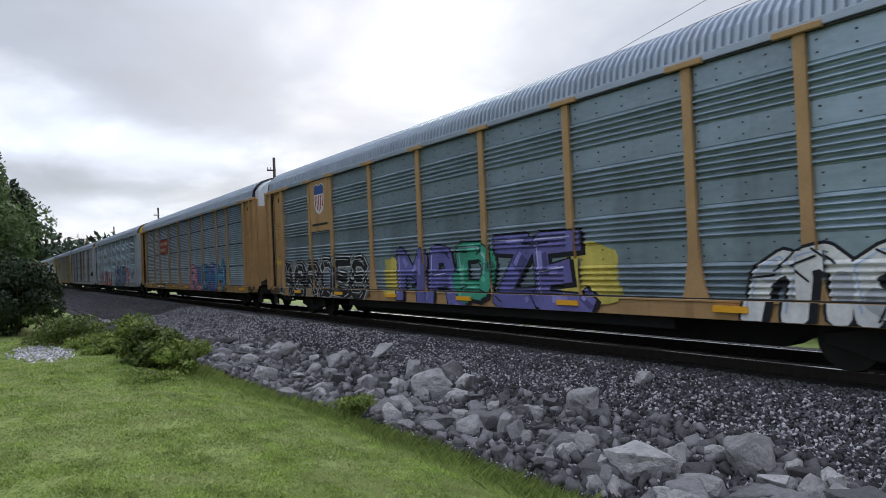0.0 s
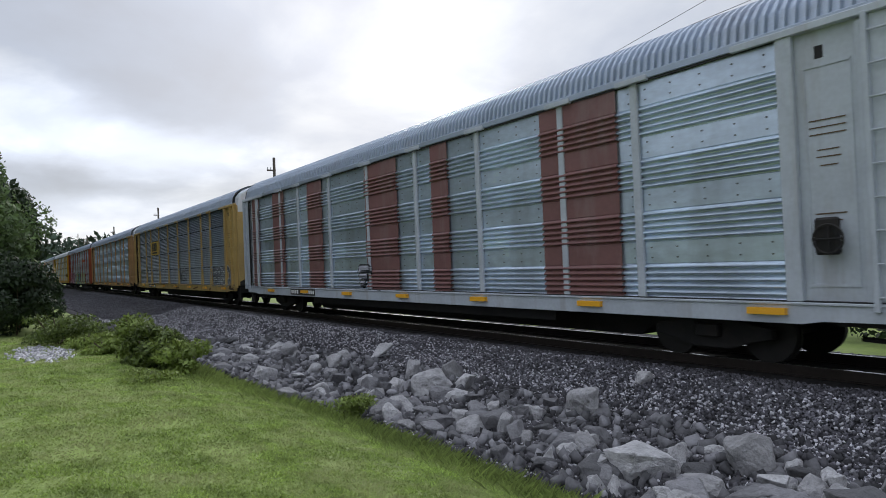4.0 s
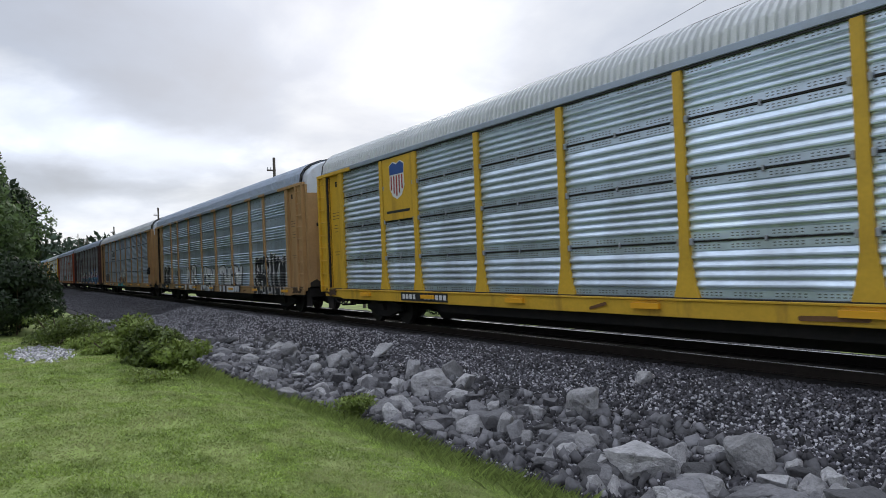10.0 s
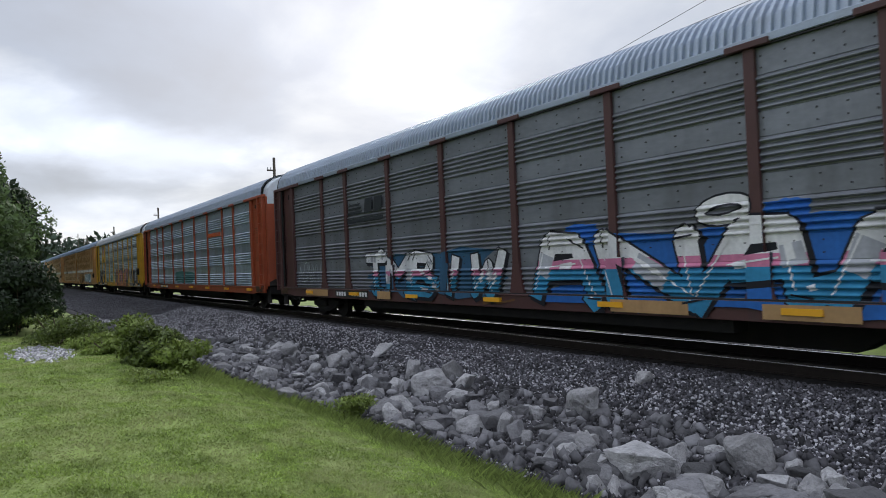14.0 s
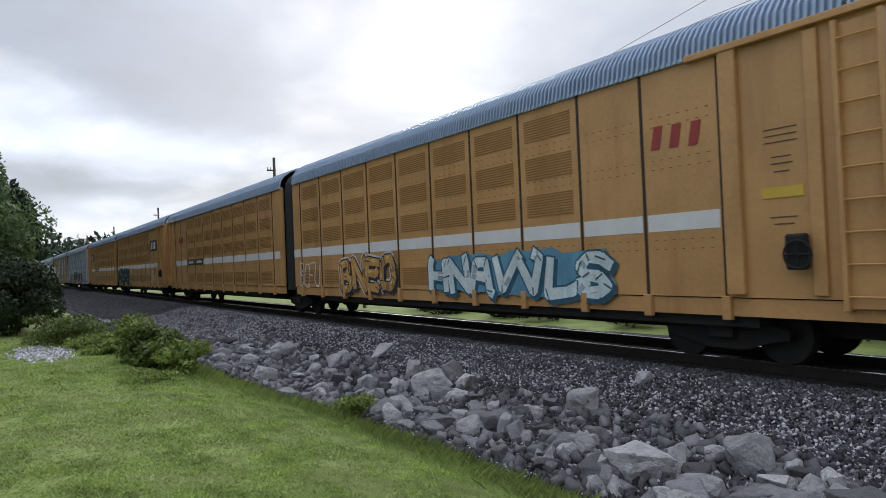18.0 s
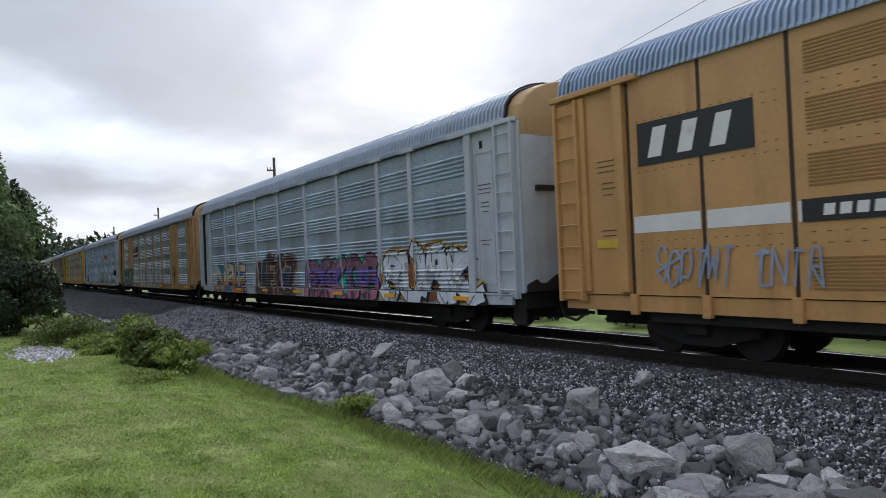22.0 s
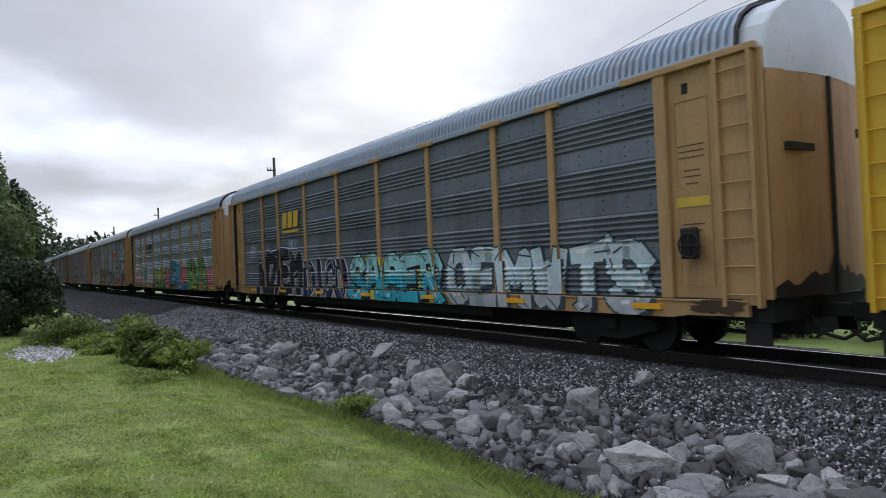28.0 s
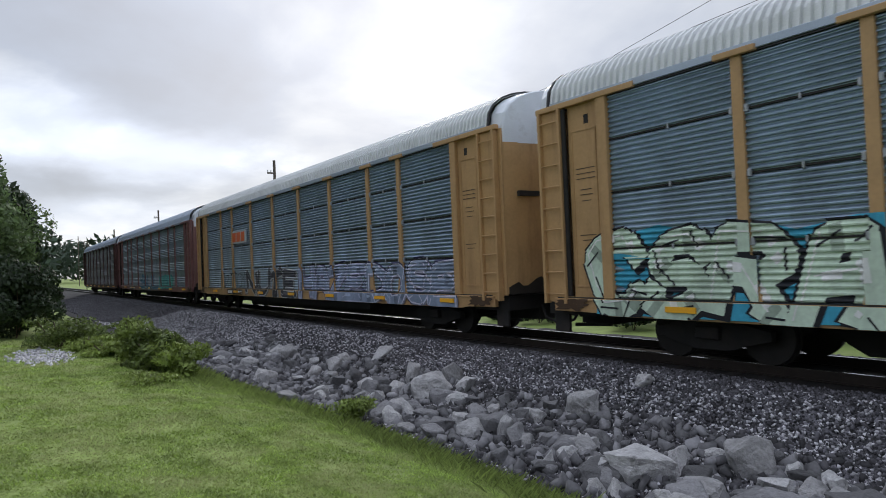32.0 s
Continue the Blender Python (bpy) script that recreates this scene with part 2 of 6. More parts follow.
def sheet(name, xs, ys, fn, material):
    verts = [(x, y, fn(x, y)) for y in ys for x in xs]
    n = len(xs)
    faces = [(j * n + i, j * n + i + 1, (j + 1) * n + i + 1, (j + 1) * n + i) for j in range(len(ys) - 1) for i in range(n - 1)]
    return raw(name, verts, faces, material, True)


def ground_z(x, y):
    z = land(x, y) + 0.03 * noise.noise((x * 0.5, y * 0.5, 0)) * (1 if abs(y) < 60 else 0)
    if -9 < y < 5.0:
        z -= 0.18 * soft(edge(x) - 0.4, edge(x) + 0.45, y)
    return z


gx = sorted(set([-4000, -2000, -1000, -600, -300, -200, -150, -110, -80, -60, -50, -40, -34, -30] + [round(-28 + 0.4 * i, 2) for i in range(86)] + [8, 12, 20, 40, 100, 400, 1500, 4000]))
gy = sorted(set([-4000, -1500, -400, -150, -60, -40, -30, -24, -20] + [round(-17 + 0.3 * i, 2) for i in range(48)] + [-2, 0, 2, 3, 4, 5, 6, 8, 10, 14, 20, 30, 45, 60, 100, 400, 1500, 4000]))
ground = tagged(sheet("ground", gx, gy, ground_z, M_LAWN), "mown green lawn sloping down to a stony railway ditch", "ground", kind="structure")


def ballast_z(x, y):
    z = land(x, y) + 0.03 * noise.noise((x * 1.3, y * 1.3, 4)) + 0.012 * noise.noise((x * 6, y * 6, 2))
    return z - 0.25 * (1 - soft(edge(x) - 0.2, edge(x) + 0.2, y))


bx = sorted(set([-600, -400, -250, -160, -110, -80, -60, -50] + [round(-44 + 0.4 * i, 2) for i in range(120)] + [4, 10, 20, 40, 80]))
by = [-9, -8.4] + [round(-8 + 0.25 * i, 2) for i in range(26)] + [-1.4, -0.6, 0, 0.6, 1.4, 1.9, 2.4, 3.0, 3.6, 4.4, 5.2]
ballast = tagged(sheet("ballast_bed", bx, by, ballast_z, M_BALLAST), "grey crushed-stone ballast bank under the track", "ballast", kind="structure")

track = tagged(new("railway_track"), "single railway track with steel rails on dark wooden sleepers", "railway track", kind="structure")
for sy in (-1, 1):
    bm = bmesh.new()
    box(bm, -600, 80, sy * 0.753 - 0.07, sy * 0.753 + 0.07, -0.172, -0.155)
    box(bm, -600, 80, sy * 0.753 - 0.01, sy * 0.753 + 0.01, -0.155, -0.04)
    box(bm, -600, 80, sy * 0.753 - 0.036, sy * 0.753 + 0.036, -0.04, -0.004)
    part("rail", bm, M_RAIL, track, "rusty steel rail")
    bm = bmesh.new()
    box(bm, -600, 80, sy * 0.753 - 0.034, sy * 0.753 + 0.034, -0.003, 0.0)
    part("rail_head", bm, M_HEAD, track, "bright worn rail head")
bm = bmesh.new()
box(bm, -0.115, 0.115, -1.3, 1.3, -0.35, -0.172)
tie_me = mesh_of("sleeper", bm, 0.012)
for i in range(150):
    put("sleeper", tie_me, M_TIE, track, (6 - 0.53 * i, random.uniform(-0.04, 0.04), random.uniform(-0.01, 0.0)))

# oily bed with the train's shade put into its near-black colour
M_FOUL_SHADE = mat("oily_shaded_ballast", (0.013, 0.012, 0.012), 0.9, var=0.5, scale=3, fine=30, bump=1.0, dist=0.04)
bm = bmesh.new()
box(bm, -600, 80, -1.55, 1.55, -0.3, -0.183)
part("fouled_ballast", bm, M_FOUL_SHADE, track, "oily ballast between the sleepers with the train shade in its colour")

# ---------------- railcars ----------------
HALF, CARW, EAVE, TOP = 13.72, 1.55, 4.98, 5.93
DECK = 1.06


ROWS = ((1.08, 1.99), (2.03, 3.05), (3.09, 4.05), (4.09, 4.93))


def profile_fine():
    """Four rows of fine ribs with dark joints between them: z and depth."""
    pts = []
    for z0, z1 in ROWS:
        n = round((z1 - z0) / 0.098)
        pts.append((z0, 0.06))
        for i in range(n):
            a, w = z0 + (z1 - z0) * i / n, (z1 - z0) / n
            pts += [(a + 0.05 * w, 0.042), (a + 0.20 * w, 0.040), (a + 0.28 * w, 0.002), (a + 0.50 * w, 0.0), (a + 0.97 * w, 0.040)]
        pts.append((z1, 0.06))
    return pts


def profile_band():
    """Groups of five rounded ribs with flat bands between them."""
    pts, z = [(1.08, 0.03)], 1.12
    while z < 4.9:
        for i in range(5):
            if z + 0.12 > 4.93:
                break
            pts += [(z, 0.056), (z + 0.020, 0.052), (z + 0.030, 0.002), (z + 0.042, -0.006), (z + 0.058, -0.003), (z + 0.105, 0.048)]
            z += 0.11
        pts += [(z, 0.036), (min(z + 0.375, 4.93), 0.036)]
        z += 0.39
    return [p for p in pts if p[0] <= 4.93]


def profile_row():
    """Four rows of broad ribs between flat perforated strips, with dark joints between the rows."""
    pts = []
    for z0, z1 in ROWS:
        n = 4 if z1 - z0 < 1.0 else 5
        a0, a1 = z0 + 0.14, z1 - 0.14
        pts += [(z0, 0.06), (z0 + 0.005, 0.03), (a0 - 0.01, 0.03)]
        for i in range(n):
            a, w = a0 + (a1 - a0) * i / n, (a1 - a0) / n
            pts += [(a + 0.02 * w, 0.05), (a + 0.17 * w, 0.048), (a + 0.22 * w, 0.004), (a + 0.34 * w, 0.0), (a + 0.5 * w, 0.003), (a + 0.97 * w, 0.046)]
        pts += [(a1 + 0.01, 0.03), (z1 - 0.005, 0.03), (z1, 0.06)]
    return pts


def panel_mesh(prof):
    verts, faces = [], []
    for i, (z, d) in enumerate(prof):
        verts += [(-0.5, -1.53 + d, z), (0.5, -1.53 + d, z)]
        if i:
            k = 2 * i
            faces.append((k - 2, k - 1, k + 1, k))
    n = len(verts)
    verts += [(-0.5, -1.44, prof[0][0]), (0.5, -1.44, prof[0][0]), (0.5, -1.44, prof[-1][0]), (-0.5, -1.44, prof[-1][0])]
    faces += [(n, n + 3, n + 2, n + 1)]
    me = bpy.data.meshes.new("panel")
    me.from_pydata(verts, [], faces)
    me.materials.append(None)
    return me


PROFILE = {"fine": profile_fine(), "band": profile_band(), "row": profile_row()}
PANEL = {k: panel_mesh(p) for k, p in PROFILE.items()}
STYLE = {}          # of each car: its ribs, and the middles of its plain sheets


def roof_mesh(half, pitch=0.155):
    arc = []
    for i in range(13):
        a = math.pi * i / 12
        arc.append((-1.53 * math.cos(a), EAVE + 0.04 + (TOP - EAVE - 0.04) * math.sin(a) ** 0.8))
    xs, n = [], int(2 * half / pitch)
    for i in range(n):
        x = -half + 2 * half * i / n
        xs += [(x, 0.0), (x + 0.45 * pitch, 0.0), (x + 0.55 * pitch, 0.06), (x + 0.90 * pitch, 0.06)]
    xs.append((half, 0.0))
    verts, faces, m = [], [], len(arc)
    for x, d in xs:
        for y, z in arc:
            nrm = Vector((0, y / 1.53, (z - EAVE) / 0.95)).normalized()
            verts.append((x, y + nrm.y * d, z + nrm.z * d))
    for i in range(len(xs) - 1):
        for j in range(m - 1):
            faces.append((i * m + j, (i + 1) * m + j, (i + 1) * m + j + 1, i * m + j + 1))
    me = bpy.data.meshes.new("roof")
    me.from_pydata(verts, [], faces)
    me.materials.append(None)
    return me


def cap_mesh(sgn):
    """Rounded cap over an end, bowed like the end doors below it."""
    bm = bmesh.new()
    rows = []
    for dx, k, bow in ((0.0, 0.985, 0.0), (0.22, 0.972, 0.4), (0.37, 0.955, 0.9), (0.40, 0.93, 1.0)):
        r = []
        for i in range(13):
            u = -math.cos(math.pi * i / 12)
            r.append(bm.verts.new((sgn * (dx + 0.2 * bow * (1 - u * u)), 1.5 * k * u, EAVE + (TOP - EAVE) * k * math.sin(math.pi * i / 12) ** 0.8)))
        rows.append(r)
    foot = [bm.verts.new((v.co.x, v.co.y, EAVE - 0.4)) for v in rows[-1]]
    rows.append(foot)
    for a, b in zip(rows, rows[1:]):
        for i in range(12):
            bm.faces.new((a[i], a[i + 1], b[i + 1], b[i]))
    for i in (0, 12):
        side = [bm.verts.new((rows[n][i].co.x, rows[n][i].co.y, EAVE - 0.4)) for n in range(3)] + [foot[i]]
        for n in range(3):
            bm.faces.new((rows[n][i], rows[n + 1][i], side[n + 1], side[n]))
    return mesh_of("roof_cap", bm)


def post_mesh(flare):
    bm = bmesh.new()
    w = 0.09
    if flare:
        prism(bm, [(-0.25, 1.07), (0.25, 1.07), (0.18, 1.3), (w + 0.015, 1.75), (w, 2.2), (w, 4.9), (-w, 4.9), (-w, 2.2), (-w - 0.015, 1.75), (-0.18, 1.3)], -1.576, -1.5)
    else:
        prism(bm, [(-0.08, 1.07), (0.08, 1.07), (0.08, 4.9), (-0.08, 4.9)], -1.565, -1.5)
    return mesh_of("post", bm, 0.008)


def top_plate_mesh():
    bm = bmesh.new()
    prism(bm, [(-0.36, 4.9), (0.36, 4.9), (0.36, 5.0), (-0.36, 5.0)], -1.64, -1.5)
    return mesh_of("post_head", bm, 0.01)


def roof_edge_mesh():
    """A thin dark arched flange that closes the end of the roof."""
    bm = bmesh.new()
    rings = []
    for x, k in ((-0.03, 1.0), (-0.03, 1.03), (0.03, 1.03), (0.03, 1.0)):
        rings.append([bm.verts.new((x, -1.54 * k * math.cos(math.pi * i / 12), EAVE + 0.03 + (TOP - EAVE) * k * math.sin(math.pi * i / 12) ** 0.8)) for i in range(13)])
    for a, b in zip(rings, rings[1:]):
        for i in range(12):
            bm.faces.new((a[i], a[i + 1], b[i + 1], b[i]))
    return mesh_of("roof_edge", bm)


ROOF = roof_mesh(HALF - 0.45)
ROOF_EDGE = roof_edge_mesh()
# joint above the sill, its lip shade drawn as a black strip
bm = bmesh.new(); box(bm, -13.2, 13.2, -1.585, -1.5, 1.062, 1.082); SILL_GAP = mesh_of("sill_joint", bm)
# shade line under the eave, put in as a thin black strip
bm = bmesh.new(); box(bm, -11.7, 11.7, -1.565, -1.5, 4.9, 4.935); EAVE_SHADE = mesh_of("roof_seal", bm)
CAP = {s: cap_mesh(s) for s in (-1, 1)}
POST, POST_SLIM, HEADP = post_mesh(True), post_mesh(False), top_plate_mesh()
bm = bmesh.new()
box(bm, -13.2, 13.2, -1.6, -1.5, 4.93, 5.06)
EAVE_ME = mesh_of("eave_rail", bm, 0.01)


def sill_mesh():
    bm = bmesh.new()
    prism(bm, [(-13.3, 0.80), (-12.2, 0.80), (-11.9, 0.74), (11.9, 0.74), (12.2, 0.80), (13.3, 0.80), (13.3, 1.07), (-13.3, 1.07)], -1.58, -1.48)
    box(bm, -13.3, 13.3, -1.61, -1.58, 1.02, 1.06)
    return mesh_of("side_sill", bm, 0.008)


SILL = sill_mesh()
bm = bmesh.new()
box(bm, -13.3, 13.3, -1.47, 1.47, 0.98, 1.06)
DECK_ME = mesh_of("deck", bm)
bm = bmesh.new()
box(bm, -13.2, 13.2, -0.35, 0.35, 0.62, 0.98)
prism(bm, [(-8.6, 0.62), (-7.9, 0.2), (7.9, 0.2), (8.6, 0.62)], -0.3, 0.3)
box(bm, -6.5, 6.5, -1.3, -0.9, 0.5, 0.9)
for i in range(9):
    x = -7.2 + 1.8 * i
    box(bm, x - 0.08, x + 0.08, -1.42, 1.42, 0.72, 0.97)
CENTRE = mesh_of("centre_sill", bm)
bm = bmesh.new()
box(bm, -13.3, 13.3, 1.44, 1.55, 0.75, 4.95)
FARSIDE = mesh_of("far_side_wall", bm)
bm = bmesh.new()
box(bm, 0, 1.95, -1.5, -1.44, 1.07, 4.92)
SHEET = mesh_of("end_side_sheet", bm, 0.01)
STIFF = []
for a, b, y, z0, z1 in ((0.0, 0.24, -1.6, 1.07, 4.92), (1.08, 1.24, -1.57, 1.07, 4.86), (1.72, 1.8, -1.56, 1.0, 4.86)):
    bm = bmesh.new()
    box(bm, a, b, y, -1.5, z0, z1)
    STIFF.append(mesh_of("stiffener", bm, 0.01))
bm = bmesh.new()
box(bm, -0.7, 1.9, -1.63, -1.5, 4.9, 5.01)
SHEET_TOP = mesh_of("end_header", bm, 0.01)
bm = bmesh.new()
rod(bm, (-0.28, -1.62, 0), (0.28, -1.62, 0), 0.016, 6)
rod(bm, (-0.28, -1.62, 0), (-0.28, -1.5, 0), 0.016, 6)
rod(bm, (0.28, -1.62, 0), (0.28, -1.5, 0), 0.016, 6)
RUNG = mesh_of("rung", bm)
bm = bmesh.new()
prism(bm, [(-0.035, 0.95), (0.035, 0.95), (0.035, 4.93), (-0.035, 4.93)], -1.65, -1.5)
STILE = mesh_of("stile", bm, 0.008)
bm = bmesh.new()
box(bm, -0.27, 0.27, -1.56, -1.5, 0.98, 4.9)
BACKPLATE = mesh_of("ladder_plate", bm, 0.01)


def put_ladder(car, x, m):
    """A ladder of nine rungs between two flat stiles, in front of a corner plate."""
    lad = new("ladder"); lad.parent = car; lad.location = (x, 0, 0)
    for s in (-1, 1):
        put("stile", STILE, m, lad, (s * 0.29, 0, 0))
    put("ladder_plate", BACKPLATE, m, lad)
    for z in range(9):
        put("rung", RUNG, m, lad, (0, 0, 1.15 + 0.44 * z))


def grease_mesh(sgn):
    """Uneven black grease along the foot of the bowed end doors."""
    bm = bmesh.new()
    rd = random.Random(71)
    n = 24
    rows = [[], []]
    for i in range(n + 1):
        u = 2 * i / n - 1
        x = sgn * (0.035 + 0.2 * (1 - u * u))
        top = 1.18 + 0.45 * (1 - abs(u)) * rd.uniform(0.5, 1.1) + rd.uniform(0, 0.12)
        rows[0].append(bm.verts.new((x, 1.45 * u, 1.1))); rows[1].append(bm.verts.new((x, 1.45 * u, top)))
    for i in range(n):
        bm.faces.new((rows[0][i], rows[0][i + 1], rows[1][i + 1], rows[1][i]))
    return mesh_of("grease_stain", bm)


GREASE = {s: grease_mesh(s) for s in (-1, 1)}


def end_door_mesh(sgn):
    """Bowed end doors with a seam in the middle."""
    bm = bmesh.new()
    n = 10
    ring = []
    for z in (1.1, EAVE - 0.38):
        ring.append([bm.verts.new((sgn * (0.02 + 0.2 * (1 - (2 * i / n - 1) ** 2)), -1.46 + 2.92 * i / n, z)) for i in range(n + 1)])
    for i in range(n):
        bm.faces.new((ring[0][i], ring[0][i + 1], ring[1][i + 1], ring[1][i]))
    back = [bm.verts.new((0, -1.46, 1.1)), bm.verts.new((0, 1.46, 1.1)), bm.verts.new((0, 1.46, EAVE - 0.38)), bm.verts.new((0, -1.46, EAVE - 0.38))]
    bm.faces.new(back)
    bm.faces.new(ring[1][:] + [back[2], back[3]])
    bm.faces.new(ring[0][::-1] + [back[0], back[1]])
    return mesh_of("end_door", bm)


END_DOOR = {s: end_door_mesh(s) for s in (-1, 1)}
bm = bmesh.new()
box(bm, 0.2, 0.26, -0.04, 0.04, 1.1, EAVE - 0.4)
SEAM = mesh_of("door_seam", bm)


def truck_meshes():
    bm = bmesh.new()
    for s in (-1, 1):
        prism(bm, [(-1.1, 0.40), (-0.75, 0.36), (-0.35, 0.2), (0.35, 0.2), (0.75, 0.36), (1.1, 0.40), (1.1, 0.58), (0.7, 0.62), (0.4, 0.72), (-0.4, 0.72), (-0.7, 0.62), (-1.1, 0.58)], s * 1.0 - 0.08, s * 1.0 + 0.08)
    box(bm, -0.22, 0.22, -1.2, 1.2, 0.4, 0.62)
    fr = mesh_of("truck_frame", bm, 0.02)
    bm = bmesh.new()
    for k in (-0.12, 0.0, 0.12):
        rod(bm, (k, 0, 0.26), (k, 0, 0.42), 0.06, 8)
    sp = mesh_of("truck_springs", bm)
    bm = bmesh.new()
    rod(bm, (0, -1.05, 0.0), (0, 1.05, 0.0), 0.09, 10)
    for s in (-1, 1):
        rod(bm, (0, s * 0.70, 0), (0, s * 0.82, 0), 0.455, 28)
        rod(bm, (0, s * 0.66, 0), (0, s * 0.70, 0), 0.48, 28)
    ws = mesh_of("wheelset", bm)
    return fr, sp, ws


TRUCK, SPRINGS, WHEELSET = truck_meshes()
bm = bmesh.new()
box(bm, 0, 0.75, -0.1, 0.1, 0.72, 0.94)
prism(bm, [(0.55, 0.68), (0.78, 0.68), (0.84, 0.83), (0.78, 0.98), (0.55, 0.98)], -0.18, 0.18)
COUPLER = mesh_of("coupler", bm, 0.02)
bm = bmesh.new()
for a, b in (((0.1, -0.45, 0.8), (0.3, -0.5, 0.5)), ((0.3, -0.5, 0.5), (0.6, -0.45, 0.42)), ((0.6, -0.45, 0.42), (0.8, -0.4, 0.55))):
    rod(bm, a, b, 0.03, 7)
HOSE = mesh_of("brake_hose", bm)
POSTS = (-9.03, -7.13, -4.28, -1.43, 1.43, 4.28, 7.13, 9.03)
EDGE = 11.70


def steel(name, col, dark=0.0, dirt=RUST, **kw):
    return mat(name, col, 0.5, 0.0, var=0.16, scale=1.3, fine=14, bump=0.1, dirt=dirt, dirt_scale=1.6, dirt_lo=0.56, dirt_hi=0.82, streak=1.0, **kw)


PAINT = {
    "tan": steel("tan_paint", (0.45, 0.275, 0.125)),
    "yellow": steel("yellow_paint", (0.66, 0.40, 0.035)),
    "pale": steel("pale_yellow_paint", (0.50, 0.345, 0.125)),
    "orange": steel("orange_red_paint", (0.36, 0.075, 0.03)),
    "brown": steel("oxide_brown_paint", (0.085, 0.036, 0.034), dirt=(0.05, 0.04, 0.04)),
    "white": steel("silver_white_paint", (0.47, 0.51, 0.56), dirt=(0.28, 0.24, 0.22)),
    "rust": steel("faded_red_brown_paint", (0.20, 0.095, 0.09), dirt=(0.3, 0.26, 0.25)),
    "ttx": mat("golden_tan_paint", (0.54, 0.298, 0.12), 0.36, 0.0, var=0.16, scale=1.1, fine=14, bump=0.08, dirt=(0.34, 0.165, 0.055), dirt_scale=1.6, dirt_lo=0.54, dirt_hi=0.8, streak=1.0),
}


def galv(name, col, metal=0.35, rough=0.45):
    return mat(name, col, rough, metal, var=0.28, scale=0.9, fine=11, bump=0.06, rand=0.08, dirt=(col[0] * 0.45, col[1] * 0.42, col[2] * 0.4), dirt_scale=1.1, dirt_lo=0.46, dirt_hi=0.8, streak=1.0)


SCREEN = {
    "dark": galv("weathered_dark_galvanised_steel", (0.30, 0.385, 0.455), 0.55, 0.38),
    "dusky": galv("soot_stained_galvanised_steel", (0.23, 0.285, 0.365), 0.65, 0.36),
    "grey": galv("grey_galvanised_steel", (0.58, 0.69, 0.80), 0.6, 0.38),
    "mid": galv("weathered_galvanised_steel", (0.29, 0.38, 0.485), 0.65, 0.36),
    "blue": galv("blue_grey_galvanised_steel", (0.56, 0.70, 0.86), 0.65, 0.36),
    "silver": galv("silver_galvanised_steel", (0.56, 0.67, 0.79), 0.65, 0.36),
    "bright": galv("bright_galvanised_steel", (0.64, 0.745, 0.86), 0.7, 0.33),
    "sooty": galv("dark_sooty_galvanised_steel", (0.215, 0.25, 0.295), 0.5, 0.4),
    "brownish": galv("brown_stained_galvanised_steel", (0.23, 0.245, 0.275), 0.45),
}


M_PERF = mat("grey_slots", (0.10, 0.11, 0.125), 0.6, var=0.2)
M_RIVET_SOFT = mat("grey_rivets", (0.12, 0.13, 0.145), 0.6, var=0.2)
M_RIVET = mat("dark_rivets", (0.03, 0.03, 0.033), 0.6, var=0.2)


def rivet_mesh():
    bm = bmesh.new()
    z = 1.12 + 5 * 0.11
    while z < 4.8:
        for k in (0.1, 0.28):
            for x in (-0.42, -0.22, 0.0, 0.22, 0.42):
                box(bm, x - 0.0055, x + 0.0055, -1.508, -1.49, z + k - 0.012, z + k + 0.012)
        z += 0.39 + 5 * 0.11
    return mesh_of("rivet_row", bm)


def perforation_mesh():
    """Groups of small dark slots in the flat strips of a panel."""
    bm = bmesh.new()
    for z0, z1 in ROWS:
        for zc in (z0 + 0.07, z1 - 0.07):
            for z in (zc - 0.022, zc + 0.022):
                for gx0 in (-0.44, -0.20, 0.04, 0.26):
                    for i in range(6):
                        x = gx0 + 0.03 * i
                        box(bm, x - 0.007, x + 0.007, -1.504, -1.49, z - 0.008, z + 0.008)
    return mesh_of("perforation", bm)


RIVETS = rivet_mesh()
PERFOR = perforation_mesh()
bm = bmesh.new(); box(bm, -11.7, 11.7, -1.522, -1.47, -0.014, 0.014); JOINT = mesh_of("row_joint", bm)
M_PALE_ROOF = mat("pale_cream_roof", (0.66, 0.68, 0.69), 0.5, 0.15, var=0.15, scale=0.8, dirt=(0.3, 0.3, 0.3), dirt_scale=0.8, dirt_lo=0.55, dirt_hi=0.85)


